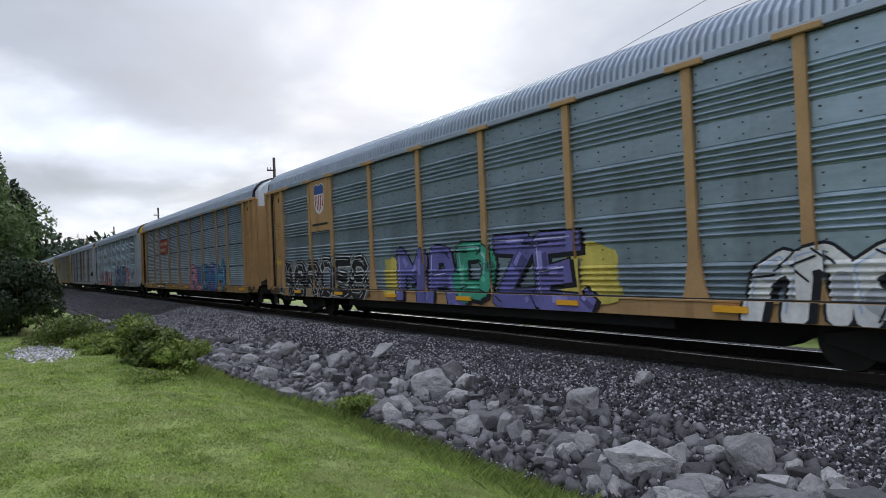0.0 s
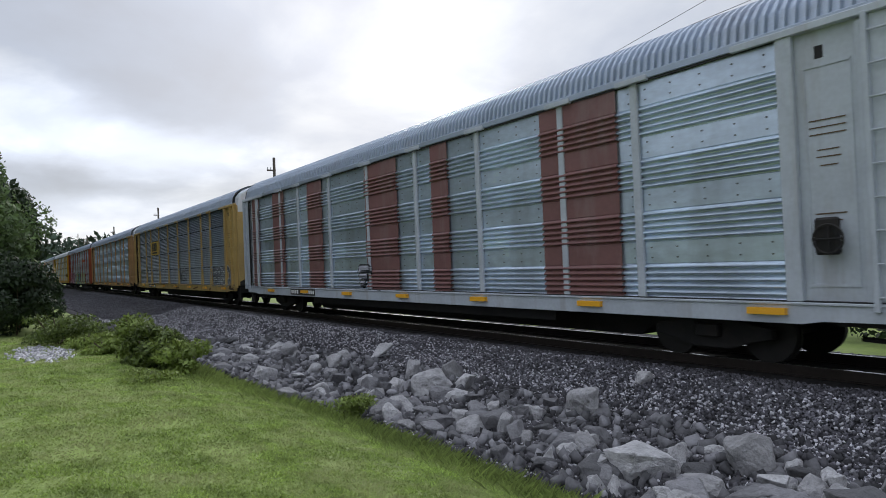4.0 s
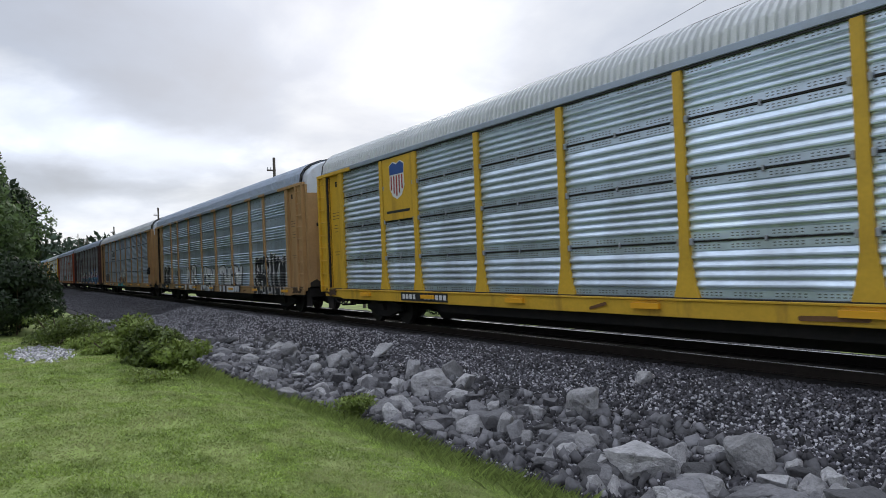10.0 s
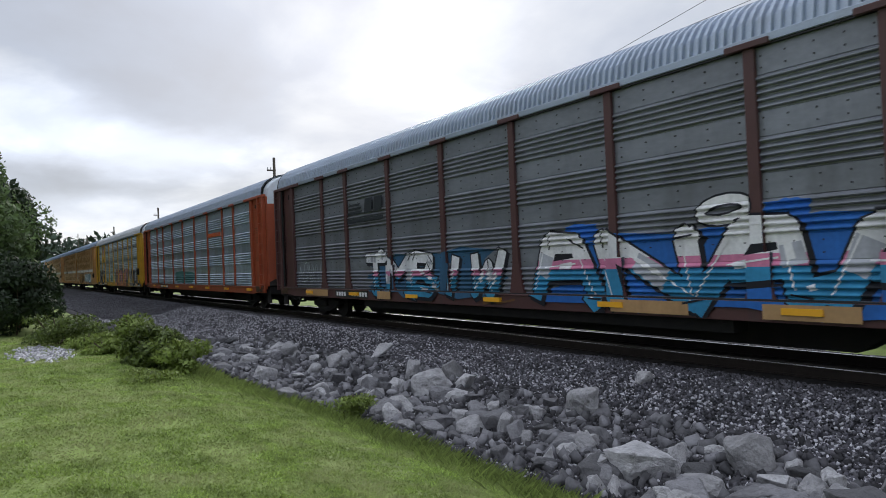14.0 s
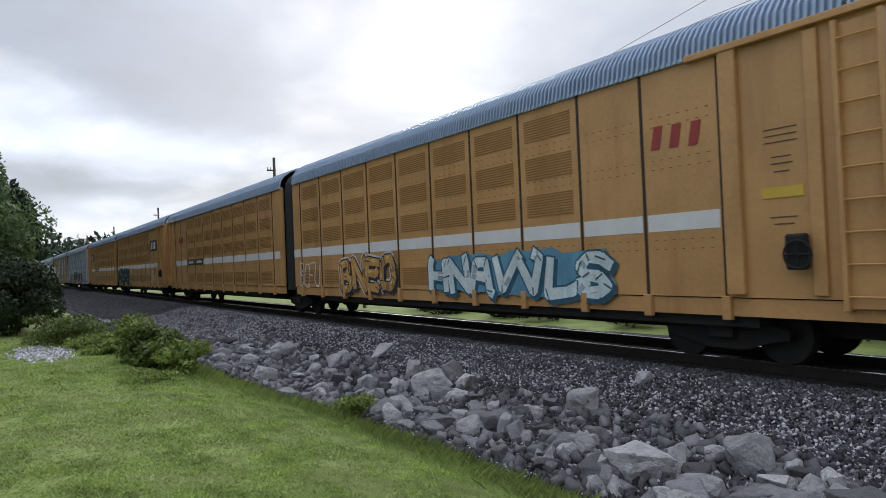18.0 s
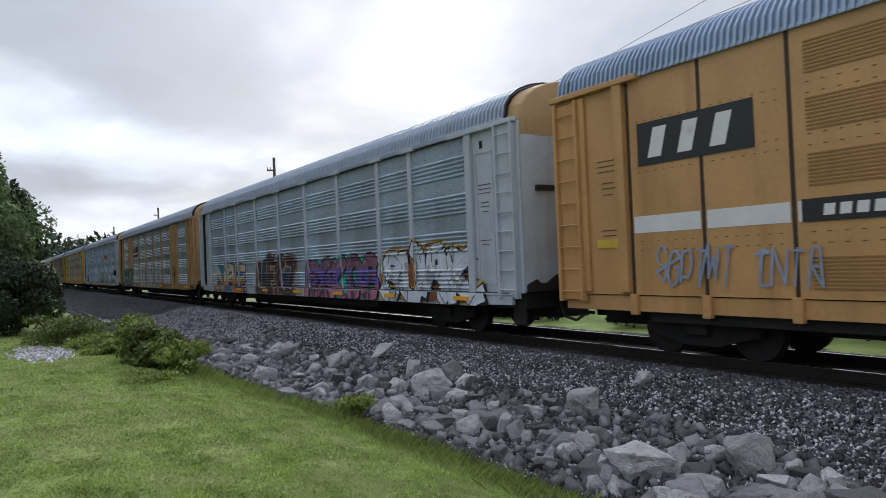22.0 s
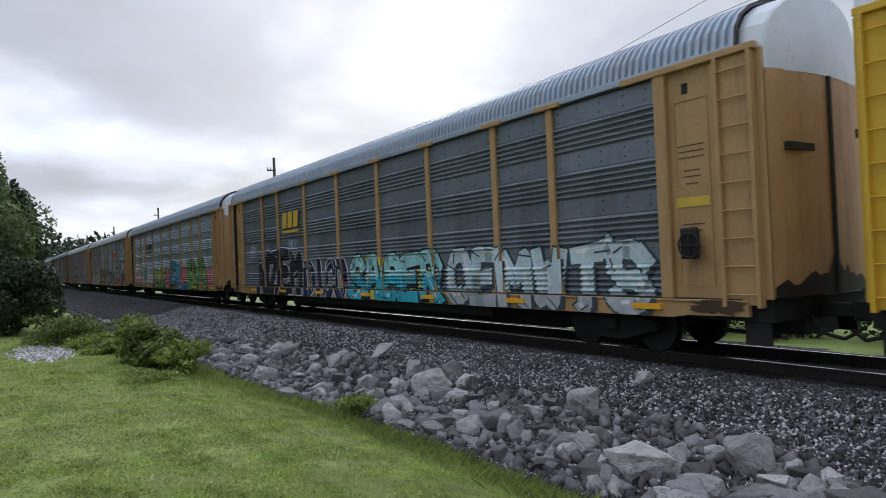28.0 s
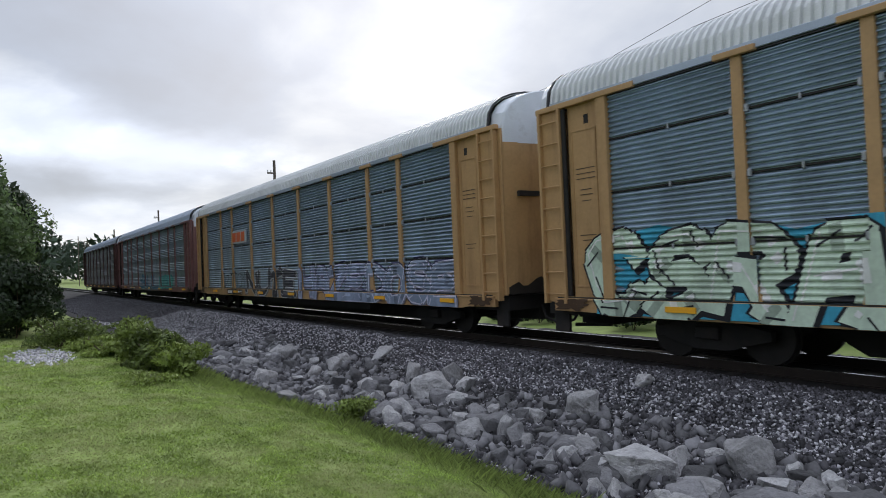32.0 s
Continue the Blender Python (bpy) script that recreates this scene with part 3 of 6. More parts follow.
def railcar(label, paint, screen, style="band", cap=None, roof=None, posts=POSTS, slim=False, sheets=None, solid=(), heads=True):
    """A covered autorack railcar, its origin on the track under its middle."""
    car = new("autorack_railcar")
    tagged(car, label, "railcar", "railcars of the passing train")
    pm, sm = PAINT[paint], SCREEN[screen]
    STYLE[car.name] = (style, solid)
    put("deck", DECK_ME, M_DARKSTEEL, car)
    put("centre_sill", CENTRE, M_DARKSTEEL, car)
    put("side_sill", SILL, pm, car)
    put("far_side_wall", FARSIDE, sm, car)
    put("roof", ROOF, roof or M_ROOF, car, label="ribbed galvanised roof")
    put("eave_rail", EAVE_ME, M_ROOF, car)
    put("roof_seal", EAVE_SHADE, M_BLACK, car)
    put("sill_joint", SILL_GAP, M_BLACK, car)
    xs = [-EDGE, *posts, EDGE]
    for a, b in zip(xs, xs[1:]):
        w = b - a - 0.02
        if any(abs((a + b) / 2 - s) < 0.3 for s in solid):
            put("plain_sheet", PLAIN, pm, car, ((a + b) / 2, 0, 0), scale=(b - a, 1, 1), label="wide plain painted sheet")
        else:
            pan = put("panel", PANEL[style], sm, car, ((a + b) / 2, 0, 0), scale=(w, 1, 1))
            if style == "row":
                put("perforation", PERFOR, M_PERF, pan)["kind"] = "stuff"
            if style == "band":
                put("rivet_strip", RIVETS, M_RIVET if screen in ("dark", "brownish", "sooty") else M_RIVET_SOFT, pan)["kind"] = "stuff"
    for x in posts:
        p = put("post", POST_SLIM if slim else POST, pm, car, (x, 0, 0))
        if heads:
            put("post_head", HEADP, pm, p)
    if style in ("fine", "row"):
        for z in (2.01, 3.07, 4.07):
            put("row_joint", JOINT, M_DARKSTEEL, car, (0, 0, z))
        for x in posts:
            for z in (2.01, 3.07, 4.07):
                for s in (-1, 1):
                    put("clip", CLIP, M_CLIP, car, (x + s * 0.13, 0, z))
        for a, b in zip(xs, xs[1:]):
            for z in (2.01, 3.07, 4.07):
                put("latch", CLIP_SMALL, M_CLIP, car, ((a + b) / 2, 0, z))
    for s in (-1, 1):
        if s < 0:
            put("door_gap", GAP, M_DARKSTEEL, car, (-12.83, 0, 0))
        sh = put("end_side_sheet", SHEET, sheets or pm, car, (s * EDGE, 0, 0), scale=(s, 1, 1))
        for me in STIFF:
            put("stiffener", me, sheets or pm, sh)
        put("latch_opening", CORNER_HOLE, M_DARKSTEEL, sh)
        put("access_door_frame", DOOR_FRAME, sheets or pm, sh)
        put("end_header", SHEET_TOP, pm, car, (s * EDGE, 0, 0), scale=(s, 1, 1))
        put_ladder(car, s * 13.22, pm)
        put("roof_edge", ROOF_EDGE, M_BLACK, car, (s * (HALF - 0.45), 0, 0))
        d = put("end_door", END_DOOR[s], sheets or pm, car, (s * (HALF - 0.08), 0, 0))
        put("door_seam", SEAM, M_DARKSTEEL, d, scale=(s, 1, 1))
        put("door_slot", SLOT, M_DARKSTEEL, d, scale=(s, 1, 1))
        put("grease_stain", GREASE[s], M_GREASE, d, label="black grease at the foot of the doors")
        put("roof_cap", CAP[s], cap or M_CAP, car, (s * (HALF - 0.45), 0, 0))
        put("coupler", COUPLER, M_DARKSTEEL, car, (s * 13.6, 0, 0), scale=(s, 1, 1))
        put("end_platform", ENDPLAT, M_DARKSTEEL, car, (s * 12.9, 0, 0), scale=(s, 1, 1))
        put("brake_hose", HOSE, M_DARKSTEEL, car, (s * 13.55, 0, 0), scale=(s, 1, 1))
        put_truck(car, s * 10.05)
    for i in range(-3, 4):
        put("reflector", REFLECT, M_REFLECT, car, (i * 3.6 + 0.6, 0, 0))
    return car


def put_truck(car, x):
    tr = put("truck", TRUCK, M_DARKSTEEL, car, (x, 0, 0))
    for s in (-1, 1):
        put("spring_nest", SPRINGS, M_DARKSTEEL, tr, (0, s * 0.98, 0))
        put("wheelset", WHEELSET, M_WHEEL, tr, (s * 0.89, 0, 0.455))


bm = bmesh.new()
box(bm, -0.6, 0.72, -1.42, 1.42, 0.72, 1.05)
box(bm, -0.2, 0.7, -0.5, 0.5, 0.45, 0.72)
for s in (-1, 1):
    box(bm, 0.2, 0.62, s * 1.35 - 0.03, s * 1.35 + 0.03, 0.35, 0.72)
    rod(bm, (-0.5, s * 0.9, 0.5), (0.5, s * 0.9, 0.45), 0.04, 6)
ENDPLAT = mesh_of("end_platform", bm)
bm = bmesh.new(); box(bm, -0.03, 0.03, -1.57, -1.5, -0.06, 0.06); CLIP = mesh_of("clip", bm, 0.01)
bm = bmesh.new(); box(bm, -0.018, 0.018, -1.55, -1.5, -0.05, 0.05); CLIP_SMALL = mesh_of("latch", bm, 0.01)
bm = bmesh.new(); box(bm, 0.52, 0.64, -1.506, -1.49, 4.5, 4.68); CORNER_HOLE = mesh_of("latch_opening", bm)
bm = bmesh.new()
for a, b, z0, z1 in ((0.34, 0.37, 1.3, 4.4), (0.97, 1.0, 1.3, 4.4), (0.34, 1.0, 4.38, 4.42), (0.34, 1.0, 1.28, 1.32)):
    box(bm, a, b, -1.515, -1.495, z0, z1)
DOOR_FRAME = mesh_of("access_door_frame", bm)
bm = bmesh.new(); box(bm, -0.5, 0.5, -1.532, -1.45, 1.07, 4.92); PLAIN = mesh_of("plain_sheet", bm)
bm = bmesh.new(); box(bm, -0.3, 0.3, -1.66, -1.57, 0.87, 0.97); REFLECT = mesh_of("reflector", bm)
bm = bmesh.new(); box(bm, -0.05, 0.05, -1.6, -1.45, 1.1, 4.88); GAP = mesh_of("door_gap", bm)
bm = bmesh.new(); box(bm, 0.1, 0.2, -1.15, -0.25, 3.35, 3.47); SLOT = mesh_of("door_slot", bm)
M_GREASE = mat("black_grease", (0.02, 0.016, 0.013), 0.6, var=0.4, scale=3)
M_CLIP = mat("pale_zinc", (0.36, 0.38, 0.41), 0.5, 0.3, var=0.15)

# ---- articulated two-unit cars with smooth louvred sides ----
UL = 22.08          # length of a unit, coupler to bellows


def unit_meshes():
    bm = bmesh.new()
    box(bm, -10.45, 10.45, -1.5, -1.42, 1.1, 5.06)
    wall = mesh_of("side_wall", bm)
    bm = bmesh.new()
    prism(bm, [(-0.032, 1.0), (0.032, 1.0), (0.032, 5.03), (-0.032, 5.03)], -1.51, -1.495)
    rib = mesh_of("side_rib", bm)
    bm = bmesh.new()
    prism(bm, [(-0.075, 0.74), (0.075, 0.74), (0.075, 1.12), (-0.075, 1.12)], -1.56, -1.45)
    stub = mesh_of("sill_post", bm, 0.008)
    bm = bmesh.new()
    box(bm, -10.4, 10.4, -1.47, -1.4, 0.80, 1.08)
    skirt = mesh_of("side_sill", bm)
    bm = bmesh.new()
    for i in range(9):
        z = 0.055 * i
        box(bm, -0.7, 0.7, -1.512, -1.495, z, z + 0.026)
    louv = mesh_of("louvre", bm)
    bm = bmesh.new()
    for i in range(7):
        for k in range(2):
            x = -0.66 + 0.22 * i
            box(bm, x - 0.03, x + 0.03, -1.504, -1.495, 0.16 * k, 0.16 * k + 0.014)
    slots = mesh_of("vent_slots", bm)
    bm = bmesh.new(); box(bm, -0.86, 0.86, -1.506, -1.495, 2.22, 2.52); stripe = mesh_of("stripe", bm)
    bm = bmesh.new(); box(bm, -10.4, 10.4, 1.42, 1.5, 0.8, 5.06); far = mesh_of("far_side_wall", bm)
    bm = bmesh.new(); box(bm, -10.4, 10.4, -1.4, 1.4, 0.98, 1.06); deck = mesh_of("deck", bm)
    bm = bmesh.new(); box(bm, -10.4, 10.4, -0.35, 0.35, 0.42, 0.98); box(bm, -8.4, 8.4, -1.36, 1.3, 0.62, 0.99); cs = mesh_of("centre_sill", bm)
    bm = bmesh.new(); box(bm, -10.4, 10.4, -1.55, -1.44, 5.02, 5.09); ev = mesh_of("eave_rail", bm)
    return wall, rib, stub, skirt, louv, slots, stripe, far, deck, cs, ev


U_WALL, U_RIB, U_STUB, U_SKIRT, U_LOUV, U_SLOT, U_STRIPE, U_FAR, U_DECK, U_CS, U_EAVE = unit_meshes()
U_ROOF = roof_mesh(10.4, 0.115)
# shade of the louvres is put into the slats as a darker tan
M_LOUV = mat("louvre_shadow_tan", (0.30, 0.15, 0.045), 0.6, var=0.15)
# the tan rib's side shadow is put into this dark brown
M_RIB_SHADE = mat("rib_shade_brown", (0.045, 0.027, 0.017), 0.7, var=0.4, scale=2)
M_SLOT = mat("dark_slot", (0.14, 0.075, 0.03), 0.7, var=0.2)


def bellows_mesh():
    bm = bmesh.new()
    rows = []
    for i in range(13):
        x = -0.5 + i / 12
        k = 1.0 if i % 2 == 0 else 0.965
        r = [bm.verts.new((x, s * 1.40 * k, z)) for s, z in ((-1, 0.95), (-1, 4.9))]
        for j in range(1, 12):
            a = math.pi * j / 12
            r.append(bm.verts.new((x, -1.40 * k * math.cos(a), 4.9 + (TOP - 5.0) * k * math.sin(a) ** 0.8)))
        r += [bm.verts.new((x, 1.40 * k, 4.9)), bm.verts.new((x, 1.40 * k, 0.95))]
        rows.append(r)
    for a, b in zip(rows, rows[1:]):
        for j in range(len(a) - 1):
            bm.faces.new((a[j], a[j + 1], b[j + 1], b[j]))
    return mesh_of("bellows", bm)


BELLOWS = bellows_mesh()


def unit(label, inner):
    """One unit of an articulated car. inner: the side (+1 or -1) on which the bellows joins it to its twin."""
    u = new("articulated_autorack")
    tagged(u, label, "railcar", "railcars of the passing train")
    pm = PAINT["ttx"]
    for n, me, m in (("deck", U_DECK, M_DARKSTEEL), ("centre_sill", U_CS, M_DARKSTEEL), ("far_side_wall", U_FAR, pm), ("side_wall", U_WALL, pm), ("side_sill", U_SKIRT, pm), ("eave_rail", U_EAVE, M_ROOF)):
        put(n, me, m, u, (0, 0, 0))
    put("roof", U_ROOF, M_ROOF_BLUE, u, label="ribbed grey roof")
    # ribs from the bellows end outwards: eight louvred bays, then two narrower plain ones
    if inner < 0:
        xs = [9.7 - 1.82 * i for i in range(9)] + [-6.42, -7.97]
    else:
        xs = [9.3 - 1.865 * i for i in range(9)] + [-7.12, -8.62]
    last_rib = -xs[-1]
    xs = [inner * x for x in xs]
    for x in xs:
        put("side_rib", U_RIB, M_RIB_SHADE, u, (x, 0, 0))
        put("sill_post", U_STUB, pm, u, (x, 0, 0))
    for i, (a, b) in enumerate(zip(xs, xs[1:])):
        c = (a + b) / 2
        if i < 8:
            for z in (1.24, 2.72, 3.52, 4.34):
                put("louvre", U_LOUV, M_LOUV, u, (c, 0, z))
        for z in (1.9, 3.3, 4.95 - 0.9):
            put("vent_slots", U_SLOT, M_SLOT, u, (c, 0, z), scale=(abs(b - a) / 1.85, 1, 1))
        put("stripe", U_STRIPE, M_WHITE, u, (c, 0, 0), scale=((abs(b - a) - 0.12) / 1.72, 1, 1), label="white painted stripe")
    put("stripe", U_STRIPE, M_WHITE, u, (xs[0] + inner * 0.45, 0, 0), scale=(0.36, 1, 1))
    s = -inner
    wide = (10.44 - last_rib - 0.06) / 1.95
    sh = put("end_side_sheet", SHEET, pm, u, (s * (last_rib + 0.06), 0.0, 0.08), scale=(s * wide, 1, 1))
    for me in STIFF[:2]:
        put("stiffener", me, pm, sh)
    put("end_header", SHEET_TOP, pm, u, (s * (last_rib + 0.3), 0, 0.08), scale=(s * (10.3 - last_rib) / 1.95, 1, 1))
    put_ladder(u, s * 10.12, pm)
    put("roof_edge", ROOF_EDGE, M_BLACK, u, (s * 10.0, 0, 0))
    d = put("end_door", END_DOOR[s], pm, u, (s * 10.45, 0, 0))
    put("door_seam", SEAM, M_DARKSTEEL, d, scale=(s, 1, 1))
    put("grease_stain", GREASE[s], M_GREASE, d, label="black grease at the foot of the doors")
    put("roof_cap", CAP[s], M_CAP, u, (s * 10.0, 0, 0))
    put("coupler", COUPLER, M_DARKSTEEL, u, (s * 10.4, 0, 0), scale=(s, 1, 1))
    put_truck(u, s * 7.6)
    if inner < 0:
        put("bellows", BELLOWS, M_BELLOWS, u, (-UL / 2, 0, 0), label="black rubber bellows between the two units")
        put_truck(u, -UL / 2)
    return u


# ---- the train, from its head to its tail: length of each vehicle and what it is ----
PITCH_CAR = 28.6
SPEC = [
    ("dark grey covered railcar with tan posts and spray paint", "tan", "dark", "band", {}),
    ("grey covered railcar with tan posts and a red sign", "tan", "mid", "fine", {}),
    ("silver white covered railcar with red and blue spray paint", "white", "blue", "band", {"cap": PAINT["yellow"]}),
    ("silver covered railcar with brown framed panels", "white", "bright", "band", {"slim": True, "cap": PAINT["yellow"]}),
    ("blue grey covered railcar with yellow posts and a yellow sign", "pale", "dusky", "fine", {}),
    ("pale blue covered railcar with tan posts", "tan", "blue", "band", {}),
    ("silver covered railcar with orange red posts and spray paint", "orange", "silver", "band", {"slim": True}),
    ("silver covered railcar with bright yellow posts", "yellow", "bright", "row", {"heads": False, "roof": M_PALE_ROOF}),
    ("silver covered railcar with tan posts and black spray paint", "tan", "silver", "band", {}),
    ("blue grey covered railcar with tan posts and fine ribs", "tan", "mid", "fine", {"roof": M_PALE_ROOF}),
    ("dark covered railcar with brown posts and blue spray paint", "brown", "brownish", "band", {}),
    ("silver covered railcar with orange red posts", "orange", "silver", "band", {"slim": True}),
    ("silver covered railcar with yellow posts and red spray paint", "yellow", "bright", "row", {"heads": False, "roof": M_PALE_ROOF}),
    "unit+", "unit-", "unit+", "unit-",
    ("silver covered railcar with pale posts and purple spray paint", "white", "grey", "band", {"cap": PAINT["tan"]}),
    ("silver grey covered railcar with wide tan panels", "tan", "bright", "band", {"solid": (-8.08, 8.08), "heads": False, "cap": PAINT["tan"]}),
    ("silver covered railcar with pale posts and green lettering", "white", "blue", "band", {"cap": PAINT["yellow"]}),
    ("bright silver covered railcar with yellow posts", "yellow", "bright", "row", {}),
    ("dark grey covered railcar with tan posts and teal spray paint", "tan", "sooty", "band", {}),
    ("grey covered railcar with tan posts and green spray paint", "tan", "silver", "band", {}),
    ("blue grey covered railcar with tan posts and pale green spray paint", "tan", "mid", "fine", {"roof": M_PALE_ROOF}),
    ("blue grey covered railcar with tan posts and purple spray paint", "tan", "mid", "fine", {"roof": M_PALE_ROOF}),
    ("dark covered railcar with red brown posts", "rust", "dark", "band", {}),
    ("dark brown covered railcar at the tail of the train", "brown", "brownish", "band", {}),
]
CARS, OFFS = [], []
back = PITCH_CAR          # distance of each vehicle's middle behind the first coupling
for s in SPEC:
    if isinstance(s, str):
        inner = -1 if s == "unit+" else 1
        CARS.append(unit("golden tan articulated railcar with louvred sides and white stripe", inner))
        OFFS.append(back - UL / 2 + 0.0)
        back -= UL
    else:
        CARS.append(railcar(s[0], s[1], s[2], s[3], **s[4]))
        OFFS.append(back - PITCH_CAR / 2)
        back -= PITCH_CAR

# place of the coupling behind the first vehicle: seconds and metres along the track
TRAVEL = [(0, -28.38), (2, 13.14), (4, 54.41), (6, 95.5), (8, 136.46), (10, 177.35), (12, 218.13), (14, 258.75), (16, 299.32), (18, 339.87), (20, 380.41), (22, 420.84), (24, 461.0), (26, 501.0), (28, 540.92), (30, 580.72), (32, 620.42)]

# ---------------- lettering, signs and spray paint on the cars ----------------
SPRAY = {}


def spray_mat(col):
    key = tuple(round(c, 3) for c in col)
    if key not in SPRAY:
        m = mat("spray_paint", tuple(min(0.78, v * 1.28) for v in col), 0.55, var=0.25, scale=1.6, fine=14, bump=0.0, dirt=tuple(v * 0.65 + 0.008 for v in col), dirt_scale=1.8, dirt_lo=0.48, dirt_hi=0.85, streak=1.0)
        m.node_tree.nodes["Principled BSDF"].inputs["Specular IOR Level"].default_value = 0.3
        SPRAY[key] = m
    return SPRAY[key]


def slices(pts, k, cuts):
    """Cuts a convex outline along one axis (0: x, 1: z) into the pieces between the sorted cuts."""
    lo, hi = min([p[k] for p in pts]) + 1e-4, max([p[k] for p in pts]) - 1e-4
    out = []
    for c in cuts:
        if c <= lo:
            continue
        if c >= hi:
            break
        low, high = [], []
        a = pts[-1]
        for b in pts:
            if (a[k] - c) * (b[k] - c) < 0:
                t = (c - a[k]) / (b[k] - a[k])
                m = (a[0] + t * (b[0] - a[0]), a[1] + t * (b[1] - a[1]))
                low.append(m); high.append(m)
            (low if b[k] <= c else high).append(b)
            a = b
        if len(low) > 2:
            out.append(low)
        pts = high
        if len(pts) < 3:
            return out
    out.append(pts)
    return out


POST_CUTS = sorted(x + d for x in POSTS for d in (-0.2, -0.1, 0.1, 0.2))


RELIEF = {k: ([p[0] for p in prof], np.interp(np.arange(1.0, 5.0, 0.002), [p[0] for p in prof], [p[1] for p in prof]).tolist()) for k, prof in PROFILE.items()}


def depth_at(table, z):
    return table[min(len(table) - 1, max(0, int((z - 1.0) * 500 + 0.5)))]


def laid(car, pts, lift):
    """A convex figure laid on the side of a car: over its ribs, its posts and its sill. Lists of corners in space."""
    if car.name.startswith("articulated"):
        return [[(x, -1.535 - lift, z) for x, z in pts]]
    style, plain = STYLE[car.name]
    pz, table = RELIEF[style]
    found = []
    for band in slices(pts, 1, [1.055, 1.09, 1.8]):
        zc = sum(p[1] for p in band) / len(band)
        if 1.055 < zc < 1.09:
            continue
        if zc < 1.06:
            found.append([(x, -1.613 - lift, z) for x, z in band])
            continue
        for piece in slices(band, 0, POST_CUTS):
            xc = sum(p[0] for p in piece) / len(piece)
            d = min(abs(xc - x) for x in POSTS)
            if d < 0.1 or (d < 0.2 and zc < 1.8):
                found.append([(x, -1.581 - lift, z) for x, z in piece])
            elif abs(xc) > EDGE or any(abs(xc - p) < 1.0 for p in plain):
                found.append([(x, -1.536 - lift, z) for x, z in piece])
            else:
                for strip in slices(piece, 1, pz):
                    found.append([(x, -1.533 - lift + depth_at(table, z), z) for x, z in strip])
    return found


def spread(name, car, layers, materials):
    """One mesh of figures: each layer is its material's index, its convex outlines and its lift."""
    V, F, M = [], [], []
    for mi, outlines, lift in layers:
        for k, pts in enumerate(outlines):
            for f in laid(car, pts, lift + k * 6e-5):
                n = len(V)
                area = sum(a[0] * b[2] - b[0] * a[2] for a, b in zip(f, f[1:] + f[:1]))
                V += f if area > 0 else f[::-1]
                F.append(tuple(range(n, n + len(f)))); M.append(mi)
    me = bpy.data.meshes.new(name)
    me.from_pydata(V, [], F)
    for m in materials:
        me.materials.append(m)
    me.polygons.foreach_set("material_index", M)
    ob = new(name, me)
    ob.parent = car
    return ob


def flat(name, shapes, material, car, lift, label=""):
    """shapes: lists of (points in x and z, faces)."""
    ob = spread(name, car, [(0, [[(pts[i][0], max(pts[i][1], 0.755 + 1e-3 * i)) for i in f] for pts, faces in shapes for f in faces], lift)], [material])
    if label:
        ob["label"] = label
    return ob


def splat(x0, x1, z0, z1, rnd, spikes=26, rough=0.22):
    cx, cz = (x0 + x1) / 2, (z0 + z1) / 2
    pts = [(cx, cz)]
    for i in range(spikes):
        a = 2 * math.pi * i / spikes
        ca, sa = math.cos(a), math.sin(a)
        k = 1 / max(abs(ca), abs(sa)) ** 0.75 * rnd.uniform(1 - rough, 1.0)
        pts.append((cx + ca * k * (x1 - x0) / 2, cz + sa * k * (z1 - z0) / 2))
    return pts, [(0, i + 1, (i + 1) % spikes + 1) for i in range(spikes)]


def quad(x0, x1, z0, z1, sh=0.0):
    return [(x0, z0), (x1, z0), (x1 + sh, z1), (x0 + sh, z1)], [(0, 1, 2, 3)]


# strokes of sprayed figures on a grid of five by five: column and row of each point
FIGURE = {"A": "00 14 34 40|12 32", "B": "00 04 34 33 22 02|22 41 30 00", "C": "43 34 14 03 01 10 30 41", "D": "00 04 24 43 41 20 00", "E": "44 04 00 40|02 32", "F": "44 04 00|02 32",
          "G": "43 34 14 03 01 10 30 41 42 22", "H": "00 04|40 44|02 42", "I": "20 24", "K": "00 04|44 02 40", "L": "04 00 40", "M": "00 04 22 44 40", "N": "00 04 40 44", "O": "10 01 03 14 34 43 41 30 10",
          "P": "00 04 34 43 42 31 01", "Q": "10 01 03 14 34 43 41 30 10|21 40", "R": "00 04 34 43 32 02|22 40", "S": "43 34 14 03 12 32 41 30 10 01", "T": "04 44|24 20", "U": "04 01 10 30 41 44", "V": "04 20 44",
          "W": "04 10 23 30 44", "X": "00 44|04 40", "Y": "04 22 44|22 20", "Z": "04 44 00 40", "f": "00 03 14 23 20|20 24 34 43 40", "p": "00 03 14 34 43 42 31 11 02"}


